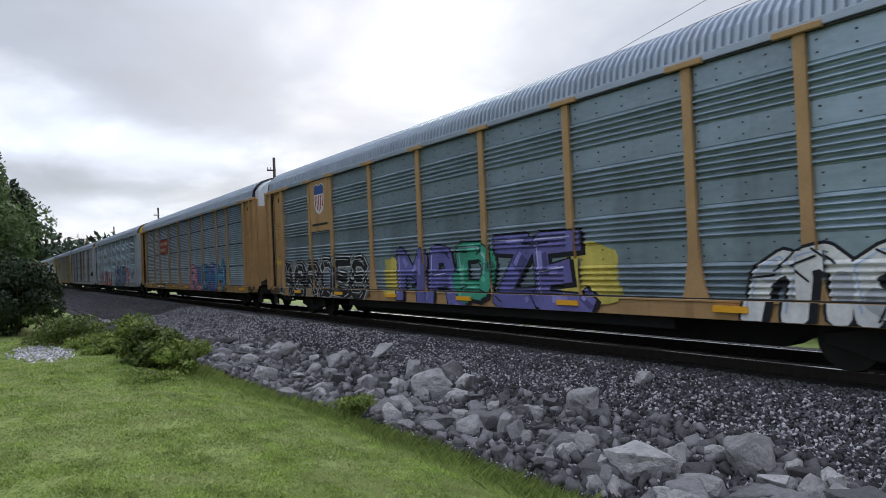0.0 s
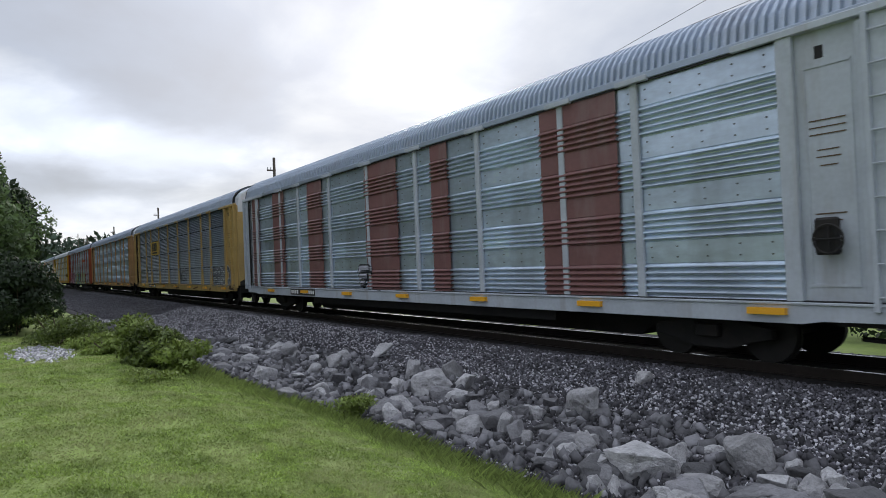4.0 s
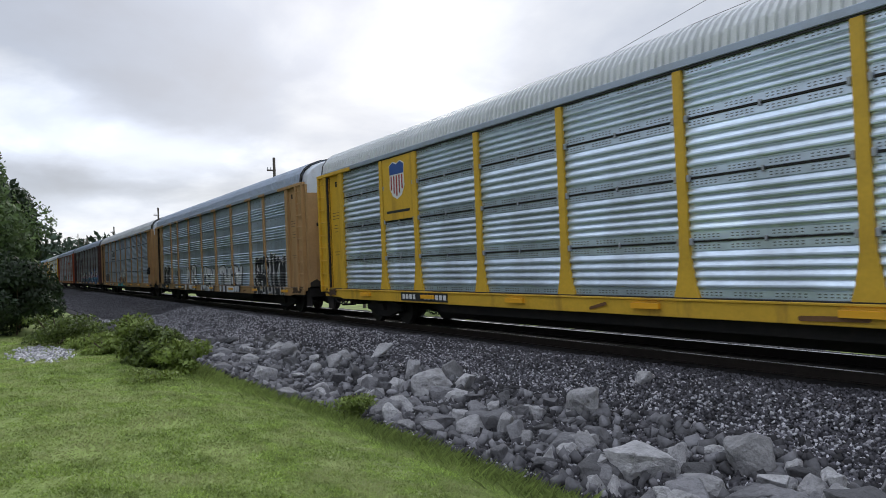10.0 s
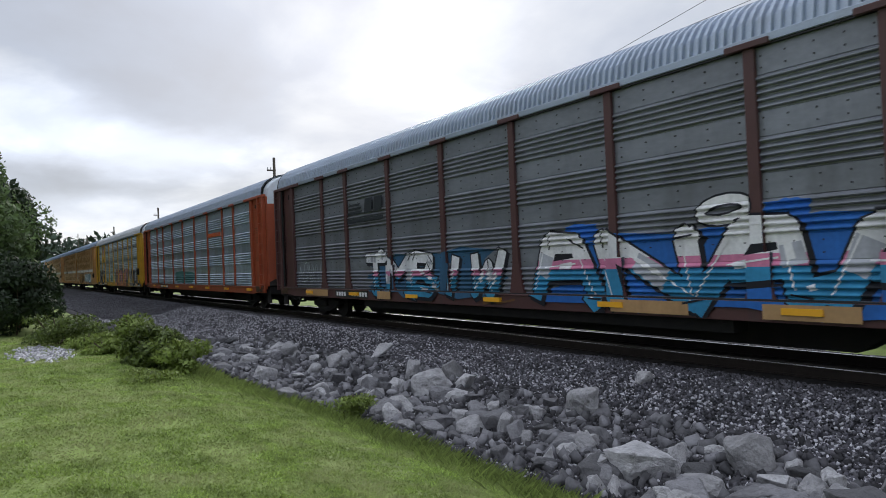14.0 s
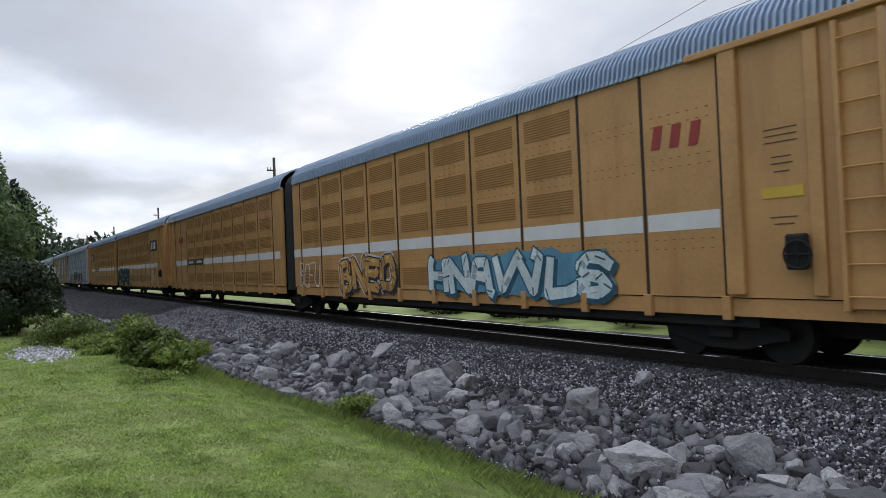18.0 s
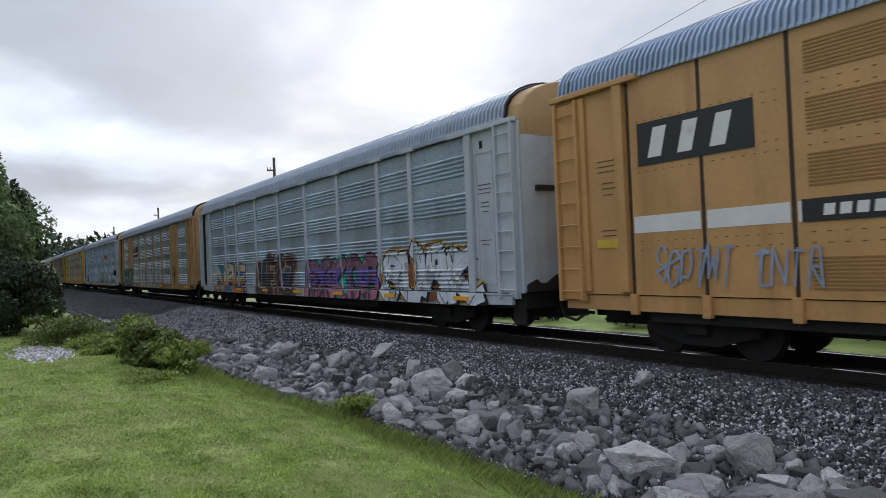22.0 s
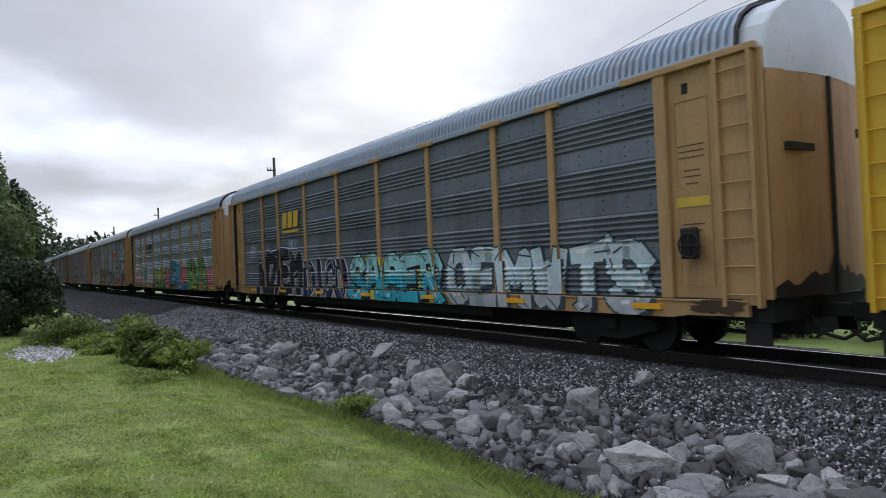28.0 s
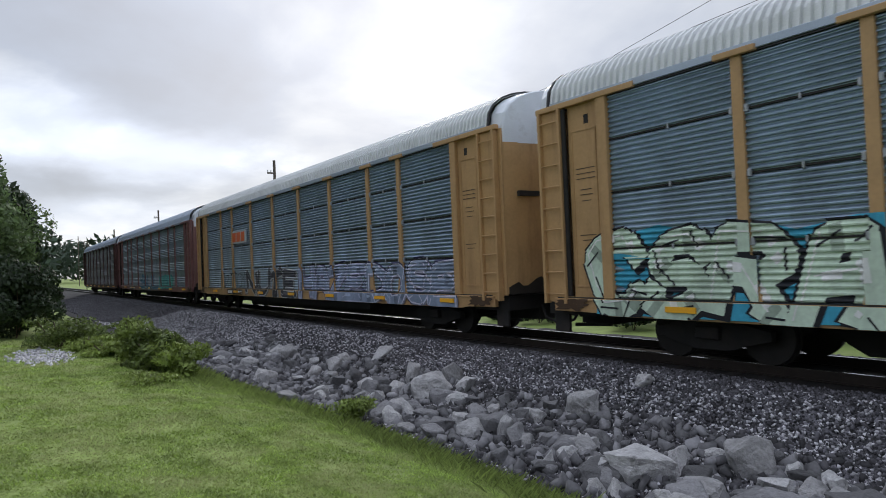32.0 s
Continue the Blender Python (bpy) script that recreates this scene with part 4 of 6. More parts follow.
def ribbon(pts, half, rounded, ends=1.0):
    """A thick line: a quad for each stretch, a rounded or cut joint at each point."""
    out = []
    n = 10 if rounded else 6
    for i, (a, b) in enumerate(zip(pts, pts[1:])):
        dx, dz = b[0] - a[0], b[1] - a[1]
        l = math.hypot(dx, dz) or 1
        ux, uz = dx / l, dz / l
        h0, h1 = half * (1.12 if i % 2 else 0.95), half * (0.95 if i % 2 else 1.12)
        e0 = half * 0.6 * ends if i == 0 and not rounded else 0
        e1 = half * 0.6 * ends if i == len(pts) - 2 and not rounded else 0
        p, q = (a[0] - ux * e0, a[1] - uz * e0), (b[0] + ux * e1, b[1] + uz * e1)
        if rounded:
            h0 = h1 = half
        out.append(([(p[0] - uz * h0, p[1] + ux * h0), (p[0] + uz * h0, p[1] - ux * h0), (q[0] + uz * h1, q[1] - ux * h1), (q[0] - uz * h1, q[1] + ux * h1)], [(0, 1, 2, 3)]))
    inner = pts if rounded else pts[1:-1]
    for x, z in inner:
        out.append(([(x + half * math.cos(6.2832 * k / n + 0.4), z + half * math.sin(6.2832 * k / n + 0.4)) for k in range(n)], [tuple(range(n))]))
    return out


def sprayed(name, layers, car, label=""):
    """One figure of several colours: each layer is its shapes, colour and lift."""
    rows = [(mi, [[(pts[i][0], max(pts[i][1], 0.75 + 1e-3 * i)) for i in f] for pts, faces in shapes for f in faces], lift) for mi, (shapes, col, lift) in enumerate(layers)]
    ob = spread(name, car, rows, [spray_mat(col) for _, col, _ in layers])
    if label:
        ob["label"] = label
    return ob


def clouds(car, splats, col, lift=0.0):
    for sp in splats:
        flat("sprayed_cloud", [sp], spray_mat(col), car, lift)


def below(shape, top):
    """The part of a convex figure that lies below a height."""
    pts, out = shape[0], []
    for a, b in zip(pts, pts[1:] + pts[:1]):
        if a[1] <= top:
            out.append(a)
        if (a[1] - top) * (b[1] - top) < 0:
            t = (top - a[1]) / (b[1] - a[1])
            out.append((a[0] + t * (b[0] - a[0]), top))
    return (out, [tuple(range(len(out)))]) if len(out) > 2 else None


def spray(car, text, x0, x1, z0, z1, fill, rim, back=None, low=None, gleam=None, seed=0, fat=(0.04, 0.078), halo=None, heavy=1.00, bands=()):
    """A sprayed piece: optional cloud, then interlocking figures with rim, filled in one colour or several, with shading and highlights."""
    rnd = random.Random(seed + len(text))
    if back:
        flat("sprayed_cloud", [splat(x0 - 0.2, x1 + 0.2, z0 - 0.08, z1 + 0.12, rnd, 34, 0.3)], spray_mat(back), car, 0.0)
    rounded = fat[0] >= 0.05
    cols = fill if isinstance(fill, list) else [fill]
    n = len(text)
    w, h = (x1 - x0) / n, z1 - z0
    half = min(0.165 * w, 0.115 * h) * (1.15 if rounded else 1.0) * heavy
    edge_w = 0.05 if rounded else 0.04
    for i, ch in enumerate(text):
        sk = FIGURE.get(ch) or FIGURE.get(ch.upper(), FIGURE["f"])
        shear, tilt = rnd.uniform(-0.14, 0.14), rnd.uniform(-0.07, 0.07)
        up = rnd.uniform(-0.05, 0.05) * h
        lines = []
        for line in sk.split("|"):
            pts = []
            for pt in line.split():
                u, v = int(pt[0]) / 4 + rnd.uniform(-0.06, 0.06), int(pt[1]) / 4 + rnd.uniform(-0.05, 0.05)
                x = x0 + w * i + half * 0.8 + u * (w - 1.6 * half) + shear * (v - 0.5) * w
                z = z0 + half + v * (h - 2 * half) + up + tilt * (u - 0.5) * w
                pts.append((x, z))
            lines.append(pts)
        if not rounded:
            # arrow-like run-outs at the ends of some strokes
            for pts in lines[:]:
                if rnd.random() < 0.6:
                    a = pts[-1]
                    pts.append((a[0] + rnd.uniform(-0.25, 0.3) * w, a[1] + rnd.choice((-0.06, 0.1)) * h))
        c = cols[i % len(cols)]
        dark = tuple(v * 0.55 for v in c)
        lite = tuple(min(0.75, v * 1.35 + 0.05) for v in c)
        rims = [sh for pts in lines for sh in ribbon(pts, half + edge_w, rounded)]
        drop = [sh for pts in lines for sh in ribbon([(x + 0.07, z - 0.06) for x, z in pts], half + edge_w, rounded)]
        body = [sh for pts in lines for sh in ribbon(pts, half, rounded, 0.8)]
        layers = []
        if halo:
            layers.append(([sh for pts in lines for sh in ribbon(pts, half + edge_w + 0.05, rounded)], halo, 0.0015))
        layers += [(drop, rim if sum(rim) < 0.6 else tuple(v * 0.35 for v in rim), 0.003), (rims, rim, 0.0065), (body, c, 0.010)]
        for zb, col in bands:
            layers.append(([q for q in (below(sh, zb) for sh in body) if q], col, layers[-1][2] + 0.0006))
        # patches of a second and third tone along the strokes
        tone1, tone2 = [], []
        for pts in lines:
            for a, b in zip(pts, pts[1:]):
                zc = (a[1] + b[1]) / 2
                t0 = rnd.uniform(0.05, 0.5); t1 = t0 + rnd.uniform(0.2, 0.45)
                seg = [(a[0] + (b[0] - a[0]) * t, a[1] + (b[1] - a[1]) * t) for t in (t0, t1)]
                if low and zc < z0 + 0.5 * h:
                    tone1 += ribbon([a, b], half * 0.93, rounded, 0.5)
                elif rnd.random() < 0.3:
                    tone1 += ribbon(seg, half * 0.9, rounded, 0.3)
                if rnd.random() < 0.6:
                    o = half * 0.35
                    tone2 += ribbon([(x - o * 0.7, z + o) for x, z in seg], half * rnd.uniform(0.2, 0.4), rounded, 0.4)
        if tone1:
            layers.append((tone1, low or dark, 0.0135))
        if tone2:
            layers.append((tone2, lite, 0.0165))
        shine = []
        for pts in lines:
            m = rnd.randint(1, max(1, len(pts) - 2))
            shine += ribbon([(x - half * 0.5, z + half * 0.45) for x, z in pts[:m + 1]], 0.014, rounded, 0.3)
        layers.append((shine, gleam or lite, 0.0195))
        cuts = []
        for pts in lines:
            for x, z in pts[1:-1]:
                if rnd.random() < 0.7:
                    r = half * rnd.uniform(0.6, 1.3)
                    a = rnd.uniform(0, 6.28)
                    cuts += ribbon([(x - r * math.cos(a), z - r * math.sin(a)), (x + r * math.cos(a), z + r * math.sin(a))], 0.016, False, 0.2)
        if cuts:
            layers.append((cuts, rim, 0.022))
        sprayed("sprayed_figure", layers, car, "sprayed figure with an outline")


def scribble(car, x0, x1, z0, z1, col, seed, n=16, w=0.022):
    """A tag in quick thin strokes: slanted figures that run into each other."""
    rnd = random.Random(seed)
    keys = sorted(FIGURE)
    m = max(2, n // 5)
    cw, sh, end = (x1 - x0) / m, [], None
    for i in range(m):
        up = rnd.uniform(-0.1, 0.1) * (z1 - z0)
        for line in FIGURE[rnd.choice(keys)].split("|"):
            pts = []
            for pt in line.split():
                u, v = int(pt[0]) / 4 + rnd.uniform(-0.1, 0.1), int(pt[1]) / 4 + rnd.uniform(-0.1, 0.1)
                pts.append((x0 + cw * (i + 0.1 + 0.85 * u + 0.22 * (v - 0.5)), z0 + v * (z1 - z0) + up))
            if end and rnd.random() < 0.4:
                pts = [end] + pts
            end = pts[-1]
            sh += ribbon(pts, w * rnd.uniform(0.7, 1.1), False, 0.3)
    flat("sprayed_scribble", sh, spray_mat(col), car, 0.006)["kind"] = "stuff"


M_SIGN = {k: mat(k + "_sign_paint", c, 0.5, var=0.12, scale=2, bump=0.05, dirt=GRIME, dirt_scale=2.5, dirt_lo=0.6, dirt_hi=0.9) for k, c in
          (("red", (0.34, 0.045, 0.04)), ("blue", (0.03, 0.09, 0.30)), ("yellow", (0.64, 0.42, 0.06)), ("grey", (0.40, 0.44, 0.47)), ("orange", (0.62, 0.12, 0.03)), ("navy", (0.02, 0.025, 0.03)), ("cream", (0.62, 0.56, 0.42)))}


def plate(car, x0, x1, z0, z1, material, name="sign_plate", y=-1.54, label=""):
    bm = bmesh.new()
    box(bm, x0, x1, y - 0.014, y, z0, z1)
    return part(name, bm, material, car, label)


def bars(car, rows, material, y=-1.56, name="sign_mark"):
    """Plain marks on a sign: x0, x1, z0, z1 and slant of each."""
    for x0, x1, z0, z1, sh in rows:
        bm = bmesh.new()
        prism(bm, [(x0, z0), (x1, z0), (x1 + sh, z1), (x0 + sh, z1)], y - 0.006, y)
        part(name, bm, material, car)


def number_plate(car, x0=-8.05, x1=-5.7, z0=0.79, z1=1.02, y=-1.582):
    n = plate(car, x0, x1, z0, z1, M_BLACK, "number_board", y, "black board with white characters")
    w = (x1 - x0) / 12.5
    for i in list(range(4)) + list(range(6, 12)):
        bm = bmesh.new()
        xx = x0 + 0.1 + w * i
        box(bm, xx, xx + w * 0.68, y - 0.02, y - 0.014, z0 + 0.05, z1 - 0.05)
        part("character_bar", bm, M_WHITE, n)


def shield_plate(car, paint, x0=-9.03, x1=-7.13, z0=3.1, z1=4.92):
    plate(car, x0 + 0.12, x1 - 0.12, z0, z1, PAINT[paint], "emblem_plate", -1.545, "painted plate with a striped shield emblem")
    cx, top = (x0 + x1) / 2, z1 - 0.14
    w = 0.42
    out = [(cx - w, top - 0.1), (cx - w * 0.5, top), (cx, top - 0.07), (cx + w * 0.5, top), (cx + w, top - 0.1), (cx + w * 0.92, top - 0.35), (cx + w, top - 0.75), (cx + w * 0.6, top - 1.0), (cx, top - 1.1), (cx - w * 0.6, top - 1.0), (cx - w, top - 0.75), (cx - w * 0.92, top - 0.35)]
    bm = bmesh.new(); prism(bm, out, -1.567, -1.56); part("shield", bm, M_WHITE, car)
    bm = bmesh.new(); prism(bm, [(cx - w * 0.93, top - 0.38), (cx + w * 0.93, top - 0.38), (cx + w * 0.95, top - 0.12), (cx + w * 0.5, top - 0.03), (cx, top - 0.1), (cx - w * 0.5, top - 0.03), (cx - w * 0.95, top - 0.12)], -1.573, -1.568); part("shield_field", bm, M_SIGN["blue"], car)
    for i in range(5):
        a = cx - w * 0.8 + i * w * 0.36
        bars(car, [(a, a + w * 0.15, top - 1.0 + 0.12 * abs(i - 2) ** 1.3 * 0.6, top - 0.42, 0)], M_SIGN["red"], -1.568, "shield_stripe")
    bars(car, [(x0 + 0.3, x1 - 0.3, z0 + 0.2, z0 + 0.27, 0)], M_SIGN["navy"], -1.562)


def block_mark(car, x0, x1, z0, z1, material, under=True, slant=0.06, n=3, y=-1.556):
    w = (x1 - x0) / n
    base = z0 + (0.25 * (z1 - z0) if under else 0)
    bars(car, [(x0 + w * i, x0 + w * (i + 0.8), base, z1, slant) for i in range(n)], material, y)
    if under:
        bars(car, [(x0, x1, z0, z0 + 0.14 * (z1 - z0), 0)], material, y)


def horse_mark(car, x0, x1, z0, z1):
    """Slanted stripes and two blocks."""
    w = x1 - x0
    h = z1 - z0
    bars(car, [(x0 + 0.02 * i * w, x0 + w * (0.42 - 0.03 * i), z0 + h * (0.4 + 0.17 * i), z0 + h * (0.5 + 0.17 * i), 0.08) for i in range(3)], M_SIGN["navy"], -1.552)
    bars(car, [(x0 + w * 0.5, x0 + w * 0.7, z0 + h * 0.38, z1, 0.08), (x0 + w * 0.76, x0 + w * 0.96, z0 + h * 0.38, z1, 0.08), (x0, x1, z0, z0 + h * 0.16, 0)], M_SIGN["navy"], -1.552)


def hand_brake(car, x=12.35, z=1.95):
    bm = bmesh.new()
    box(bm, x - 0.16, x + 0.16, -1.7, -1.58, z - 0.22, z + 0.3)
    hb = part("hand_brake", bm, M_DARKSTEEL, car, "dark hand brake with a wheel", 0.03)
    bm = bmesh.new()
    n, r = 20, 0.2
    c = Vector((x + 0.05, -1.74, z))
    ring = [c + Vector((r * math.cos(2 * math.pi * i / n), 0, r * math.sin(2 * math.pi * i / n))) for i in range(n)]
    for a, b in zip(ring, ring[1:] + ring[:1]):
        rod(bm, a, b, 0.018, 6)
    for k in range(4):
        rod(bm, c, ring[k * 5], 0.014, 6)
    part("brake_wheel", bm, M_DARKSTEEL, hb)


M_STENCIL = mat("faded_stencil_paint", (0.11, 0.07, 0.04), 0.6, var=0.3, scale=6)


def stencils(car, s=1, label=True, at=12.35):
    """Small dark stencilled lines and a yellow notice on an end sheet."""
    x = s * at
    for i, (w, z) in enumerate(((0.5, 3.62), (0.5, 3.52), (0.5, 3.42), (0.3, 3.2), (0.34, 3.1), (0.24, 2.98), (0.42, 2.3), (0.3, 2.2))):
        bars(car, [(x - w / 2, x + w / 2, z, z + 0.018, 0)], M_STENCIL, -1.502, "stencil_line")
    if label:
        plate(car, x - 0.32, x + 0.32, 1.98 if s < 0 else 2.6, 2.14 if s < 0 else 2.76, M_SIGN["yellow"], "notice", -1.501, "yellow notice")


WHT, BLK, GRY = (0.68, 0.70, 0.74), (0.012, 0.013, 0.018), (0.42, 0.45, 0.48)
C = {i: c for i, c in zip(["0", "1", "2", "3", "4", "5", "6", "7", "8", "9", "10", "11", "12", "13a", "13b", "14a", "14b", "15", "16", "17", "18", "19", "20", "21", "22", "23", "24"], CARS)}
for k in C:
    if C[k].name.startswith("autorack"):
        number_plate(C[k])
        stencils(C[k], 1, k in ("19", "13", "21")); stencils(C[k], -1, k in ("0", "2", "9", "19"))
        if k in ("7", "9", "12", "17", "19", "3"):
            hand_brake(C[k])
for n_, k in enumerate(C):
    if C[k].name.startswith("autorack") and k not in ("2", "3", "15", "17"):
        rd = random.Random(400 + n_)
        for a in (12.2, -13.3):
            flat("grease_stain", [splat(a, a + 1.1, 0.8, 1.1, rd, 26, 0.5)], spray_mat((0.06, 0.036, 0.022)), C[k], 0.0)
        for _ in range(3):
            x = rd.uniform(-9, 9)
            sprayed("rust_stain", [(ribbon([(x, 0.83), (x + rd.uniform(0.2, 1.1), 0.84 + rd.uniform(0, 0.1))], rd.uniform(0.02, 0.05), True), (0.13, 0.065, 0.03), 0.0)], C[k])
# first car
c = C["0"]
shield_plate(c, "tan")
spray(c, "AGROES", -12.1, -4.6, 0.72, 2.05, (0.012, 0.012, 0.014), (0.45, 0.47, 0.49), gleam=GRY, seed=1, halo=(0.02, 0.02, 0.02))
clouds(c, [splat(-3.6, -2.4, 0.8, 2.1, random.Random(3)), splat(3.9, 5.6, 0.85, 2.15, random.Random(4))], (0.50, 0.42, 0.10), 0.0)
spray(c, "MAPZE", -2.7, 4.7, 0.62, 2.3, [(0.12, 0.12, 0.32), (0.12, 0.12, 0.32), (0.05, 0.30, 0.20), (0.12, 0.12, 0.32), (0.14, 0.13, 0.34)], BLK, gleam=(0.45, 0.45, 0.62), seed=2, heavy=1.10)
spray(c, "fpU", 8.1, 12.6, 0.66, 1.85, (0.66, 0.70, 0.78), BLK, gleam=(0.35, 0.45, 0.62), seed=3, fat=(0.054, 0.092), heavy=1.09)
# red sign, pink and blue
c = C["1"]
plate(c, -6.98, -4.42, 3.1, 4.04, M_SIGN["red"], label="red sign with pale marks")
bars(c, [(-6.75 + 0.27 * i, -6.75 + 0.27 * i + (0.10, 0.15, 0.12)[i % 3], 3.66, 3.88, 0.05) for i in range(8)] + [(-6.75 + 0.27 * i, -6.75 + 0.27 * i + (0.14, 0.09, 0.12)[i % 3], 3.24, 3.46, 0.05) for i in range(7)], M_SIGN["cream"])
spray(c, "SUPCH", 1.3, 8.4, 0.70, 2.15, [(0.55, 0.26, 0.36), (0.50, 0.16, 0.28), (0.05, 0.22, 0.42), (0.11, 0.12, 0.36), (0.05, 0.24, 0.44)], (0.02, 0.03, 0.08), back=(0.045, 0.17, 0.36), gleam=(0.35, 0.55, 0.75), seed=4, heavy=1.09)
# silver car, red and blue
c = C["2"]
plate(c, -6.94, -4.66, 3.3, 3.98, M_WHITE, label="white sign with dark marks")
bars(c, [(-6.8, -6.1, 3.62, 3.66, 0), (-6.05, -5.85, 3.55, 3.8, 0.08), (-5.75, -5.4, 3.55, 3.78, 0.06), (-5.35, -4.85, 3.58, 3.64, 0.04), (-5.35, -4.85, 3.7, 3.76, 0.04)], M_SIGN["navy"])
spray(c, "MORSKE", -8.9, -1.2, 0.68, 2.05, [(0.40, 0.05, 0.08), (0.28, 0.52, 0.66), (0.42, 0.06, 0.09)], (0.62, 0.64, 0.68), halo=(0.28, 0.03, 0.05), low=(0.36, 0.05, 0.07), seed=5, heavy=1.07)
spray(c, "ELAV", 1.05, 6.6, 0.68, 2.55, (0.04, 0.17, 0.38), BLK, back=(0.42, 0.20, 0.18), gleam=(0.4, 0.55, 0.7), seed=6, heavy=1.12)
rd = random.Random(66)
for _ in range(12):
    x, z = rd.uniform(1.3, 6.4), rd.uniform(1.1, 2.4)
    flat("sprayed_dot", [splat(x, x + 0.14, z, z + 0.14, rd, 10, 0.05)], spray_mat((0.55, 0.65, 0.75)), c, 0.026)
spray(c, "A", 6.3, 8.5, 0.9, 2.35, (0.55, 0.12, 0.18), (0.6, 0.6, 0.64), seed=7)
scribble(c, -11.3, -9.3, 1.4, 1.75, BLK, 8); scribble(c, 9.3, 10.4, 1.4, 1.9, BLK, 9); scribble(c, 12.0, 12.7, 1.2, 2.1, (0.5, 0.1, 0.15), 10)
# silver car with brown frames
c = C["3"]
for a, b in ((-12.5, -11.6), (-9.9, -8.6), (-6.2, -4.9), (-1.6, 0.4), (2.2, 3.0), (6.5, 8.6)):
    put("brown_panel", PANEL["band"], PAINT["rust"], c, ((a + b) / 2, -0.045, 0), scale=(b - a, 1, 1), label="faded red brown painted panel")
spray(c, "FTS", -2.2, 0.2, 1.2, 1.8, (0.3, 0.3, 0.34), BLK, seed=11)
# yellow sign
c = C["4"]
plate(c, -7.08, -4.45, 3.1, 4.04, M_SIGN["yellow"], label="yellow sign with dark marks")
block_mark(c, -6.6, -5.0, 3.2, 3.95, M_SIGN["navy"])
spray(c, "ERGO", 9.2, 12.4, 1.15, 2.0, (0.10, 0.11, 0.13), GRY, seed=12)
scribble(c, 1.6, 4.1, 1.3, 1.9, (0.05, 0.055, 0.06), 13, 20, 0.03)
# pale blue
c = C["5"]
bars(c, [(5.0, 5.35, 0.86, 1.0, 0), (5.45, 5.8, 0.86, 1.0, 0), (5.9, 6.25, 0.86, 1.0, 0)], M_SIGN["navy"], -1.583)
# orange red
c = C["6"]
bars(c, [(4.45, 6.85, 3.55, 3.82, 0.0)], M_SIGN["orange"], -1.55)
spray(c, "FEPSEL", -11.9, -5.3, 0.62, 2.25, (0.48, 0.16, 0.30), (0.64, 0.60, 0.64), back=(0.03, 0.05, 0.08), low=(0.44, 0.13, 0.26), gleam=WHT, seed=14, heavy=1.09)
clouds(c, [splat(-8.4, -7.2, 1.2, 2.35, random.Random(141), 22, 0.3)], BLK, 0.024)
clouds(c, [splat(-8.2, -7.4, 1.15, 1.6, random.Random(142), 16, 0.3)], (0.5, 0.38, 0.14), 0.026)
clouds(c, [splat(-8.9, -8.3, 1.8, 2.3, random.Random(143), 16, 0.3), splat(-10.6, -9.7, 0.68, 1.0, random.Random(144), 16, 0.3), splat(-6.7, -5.9, 0.66, 0.95, random.Random(145), 16, 0.3)], (0.05, 0.26, 0.52), 0.025)
spray(c, "NERDASYBS", -4.5, 7.2, 0.66, 2.2, [(0.30, 0.48, 0.42), (0.46, 0.48, 0.08), (0.06, 0.34, 0.26), (0.05, 0.30, 0.20), (0.04, 0.32, 0.38), (0.52, 0.54, 0.30), (0.50, 0.54, 0.32), (0.50, 0.54, 0.32), (0.48, 0.54, 0.28)], (0.60, 0.64, 0.60), gleam=(0.7, 0.75, 0.6), seed=15, heavy=1.09, halo=BLK)
spray(c, "CSAMPLE", 8.0, 11.9, 0.95, 2.05, (0.50, 0.54, 0.66), BLK, gleam=WHT, seed=16, fat=(0.054, 0.092), heavy=1.07)
# yellow with shield
c = C["7"]
shield_plate(c, "yellow")
rd = random.Random(70)
for a, b in zip([-EDGE, *POSTS], [*POSTS, EDGE]):
    flat("sprayed_patch", [quad(a + 0.3, b - 0.3, 1.09, 1.27)], spray_mat((0.05, 0.075, 0.085)), c, -0.01)
    for _ in range(2):
        x = rd.uniform(a + 0.4, b - 1.2)
        flat("sprayed_cloud", [splat(x, x + rd.uniform(0.5, 0.9), 1.1, 1.24, rd, 14, 0.5)], spray_mat((0.6, 0.63, 0.66)), c, -0.004)
# black piece and grey pieces
c = C["8"]
spray(c, "SERIKN", 7.57, 11.3, 0.66, 2.3, BLK, (0.66, 0.68, 0.72), gleam=(0.02, 0.02, 0.025), seed=30, heavy=1.32)
spray(c, "THEW", 1.87, 5.65, 0.72, 2.0, (0.56, 0.58, 0.62), BLK, seed=31, fat=(0.054, 0.092), heavy=1.06)
spray(c, "KEN", -1.54, 0.99, 0.74, 2.0, (0.52, 0.55, 0.58), BLK, seed=32, fat=(0.054, 0.092), heavy=1.05)
spray(c, "MB", -5.2, -2.7, 0.74, 2.1, (0.55, 0.57, 0.60), BLK, seed=33, fat=(0.054, 0.092))
spray(c, "UPB", -12.0, -9.6, 0.66, 2.2, BLK, (0.66, 0.68, 0.72), gleam=(0.02, 0.02, 0.025), seed=34, fat=(0.065, 0.088), heavy=1.10)
scribble(c, -8.6, -6.2, 1.2, 1.9, BLK, 35, 22)
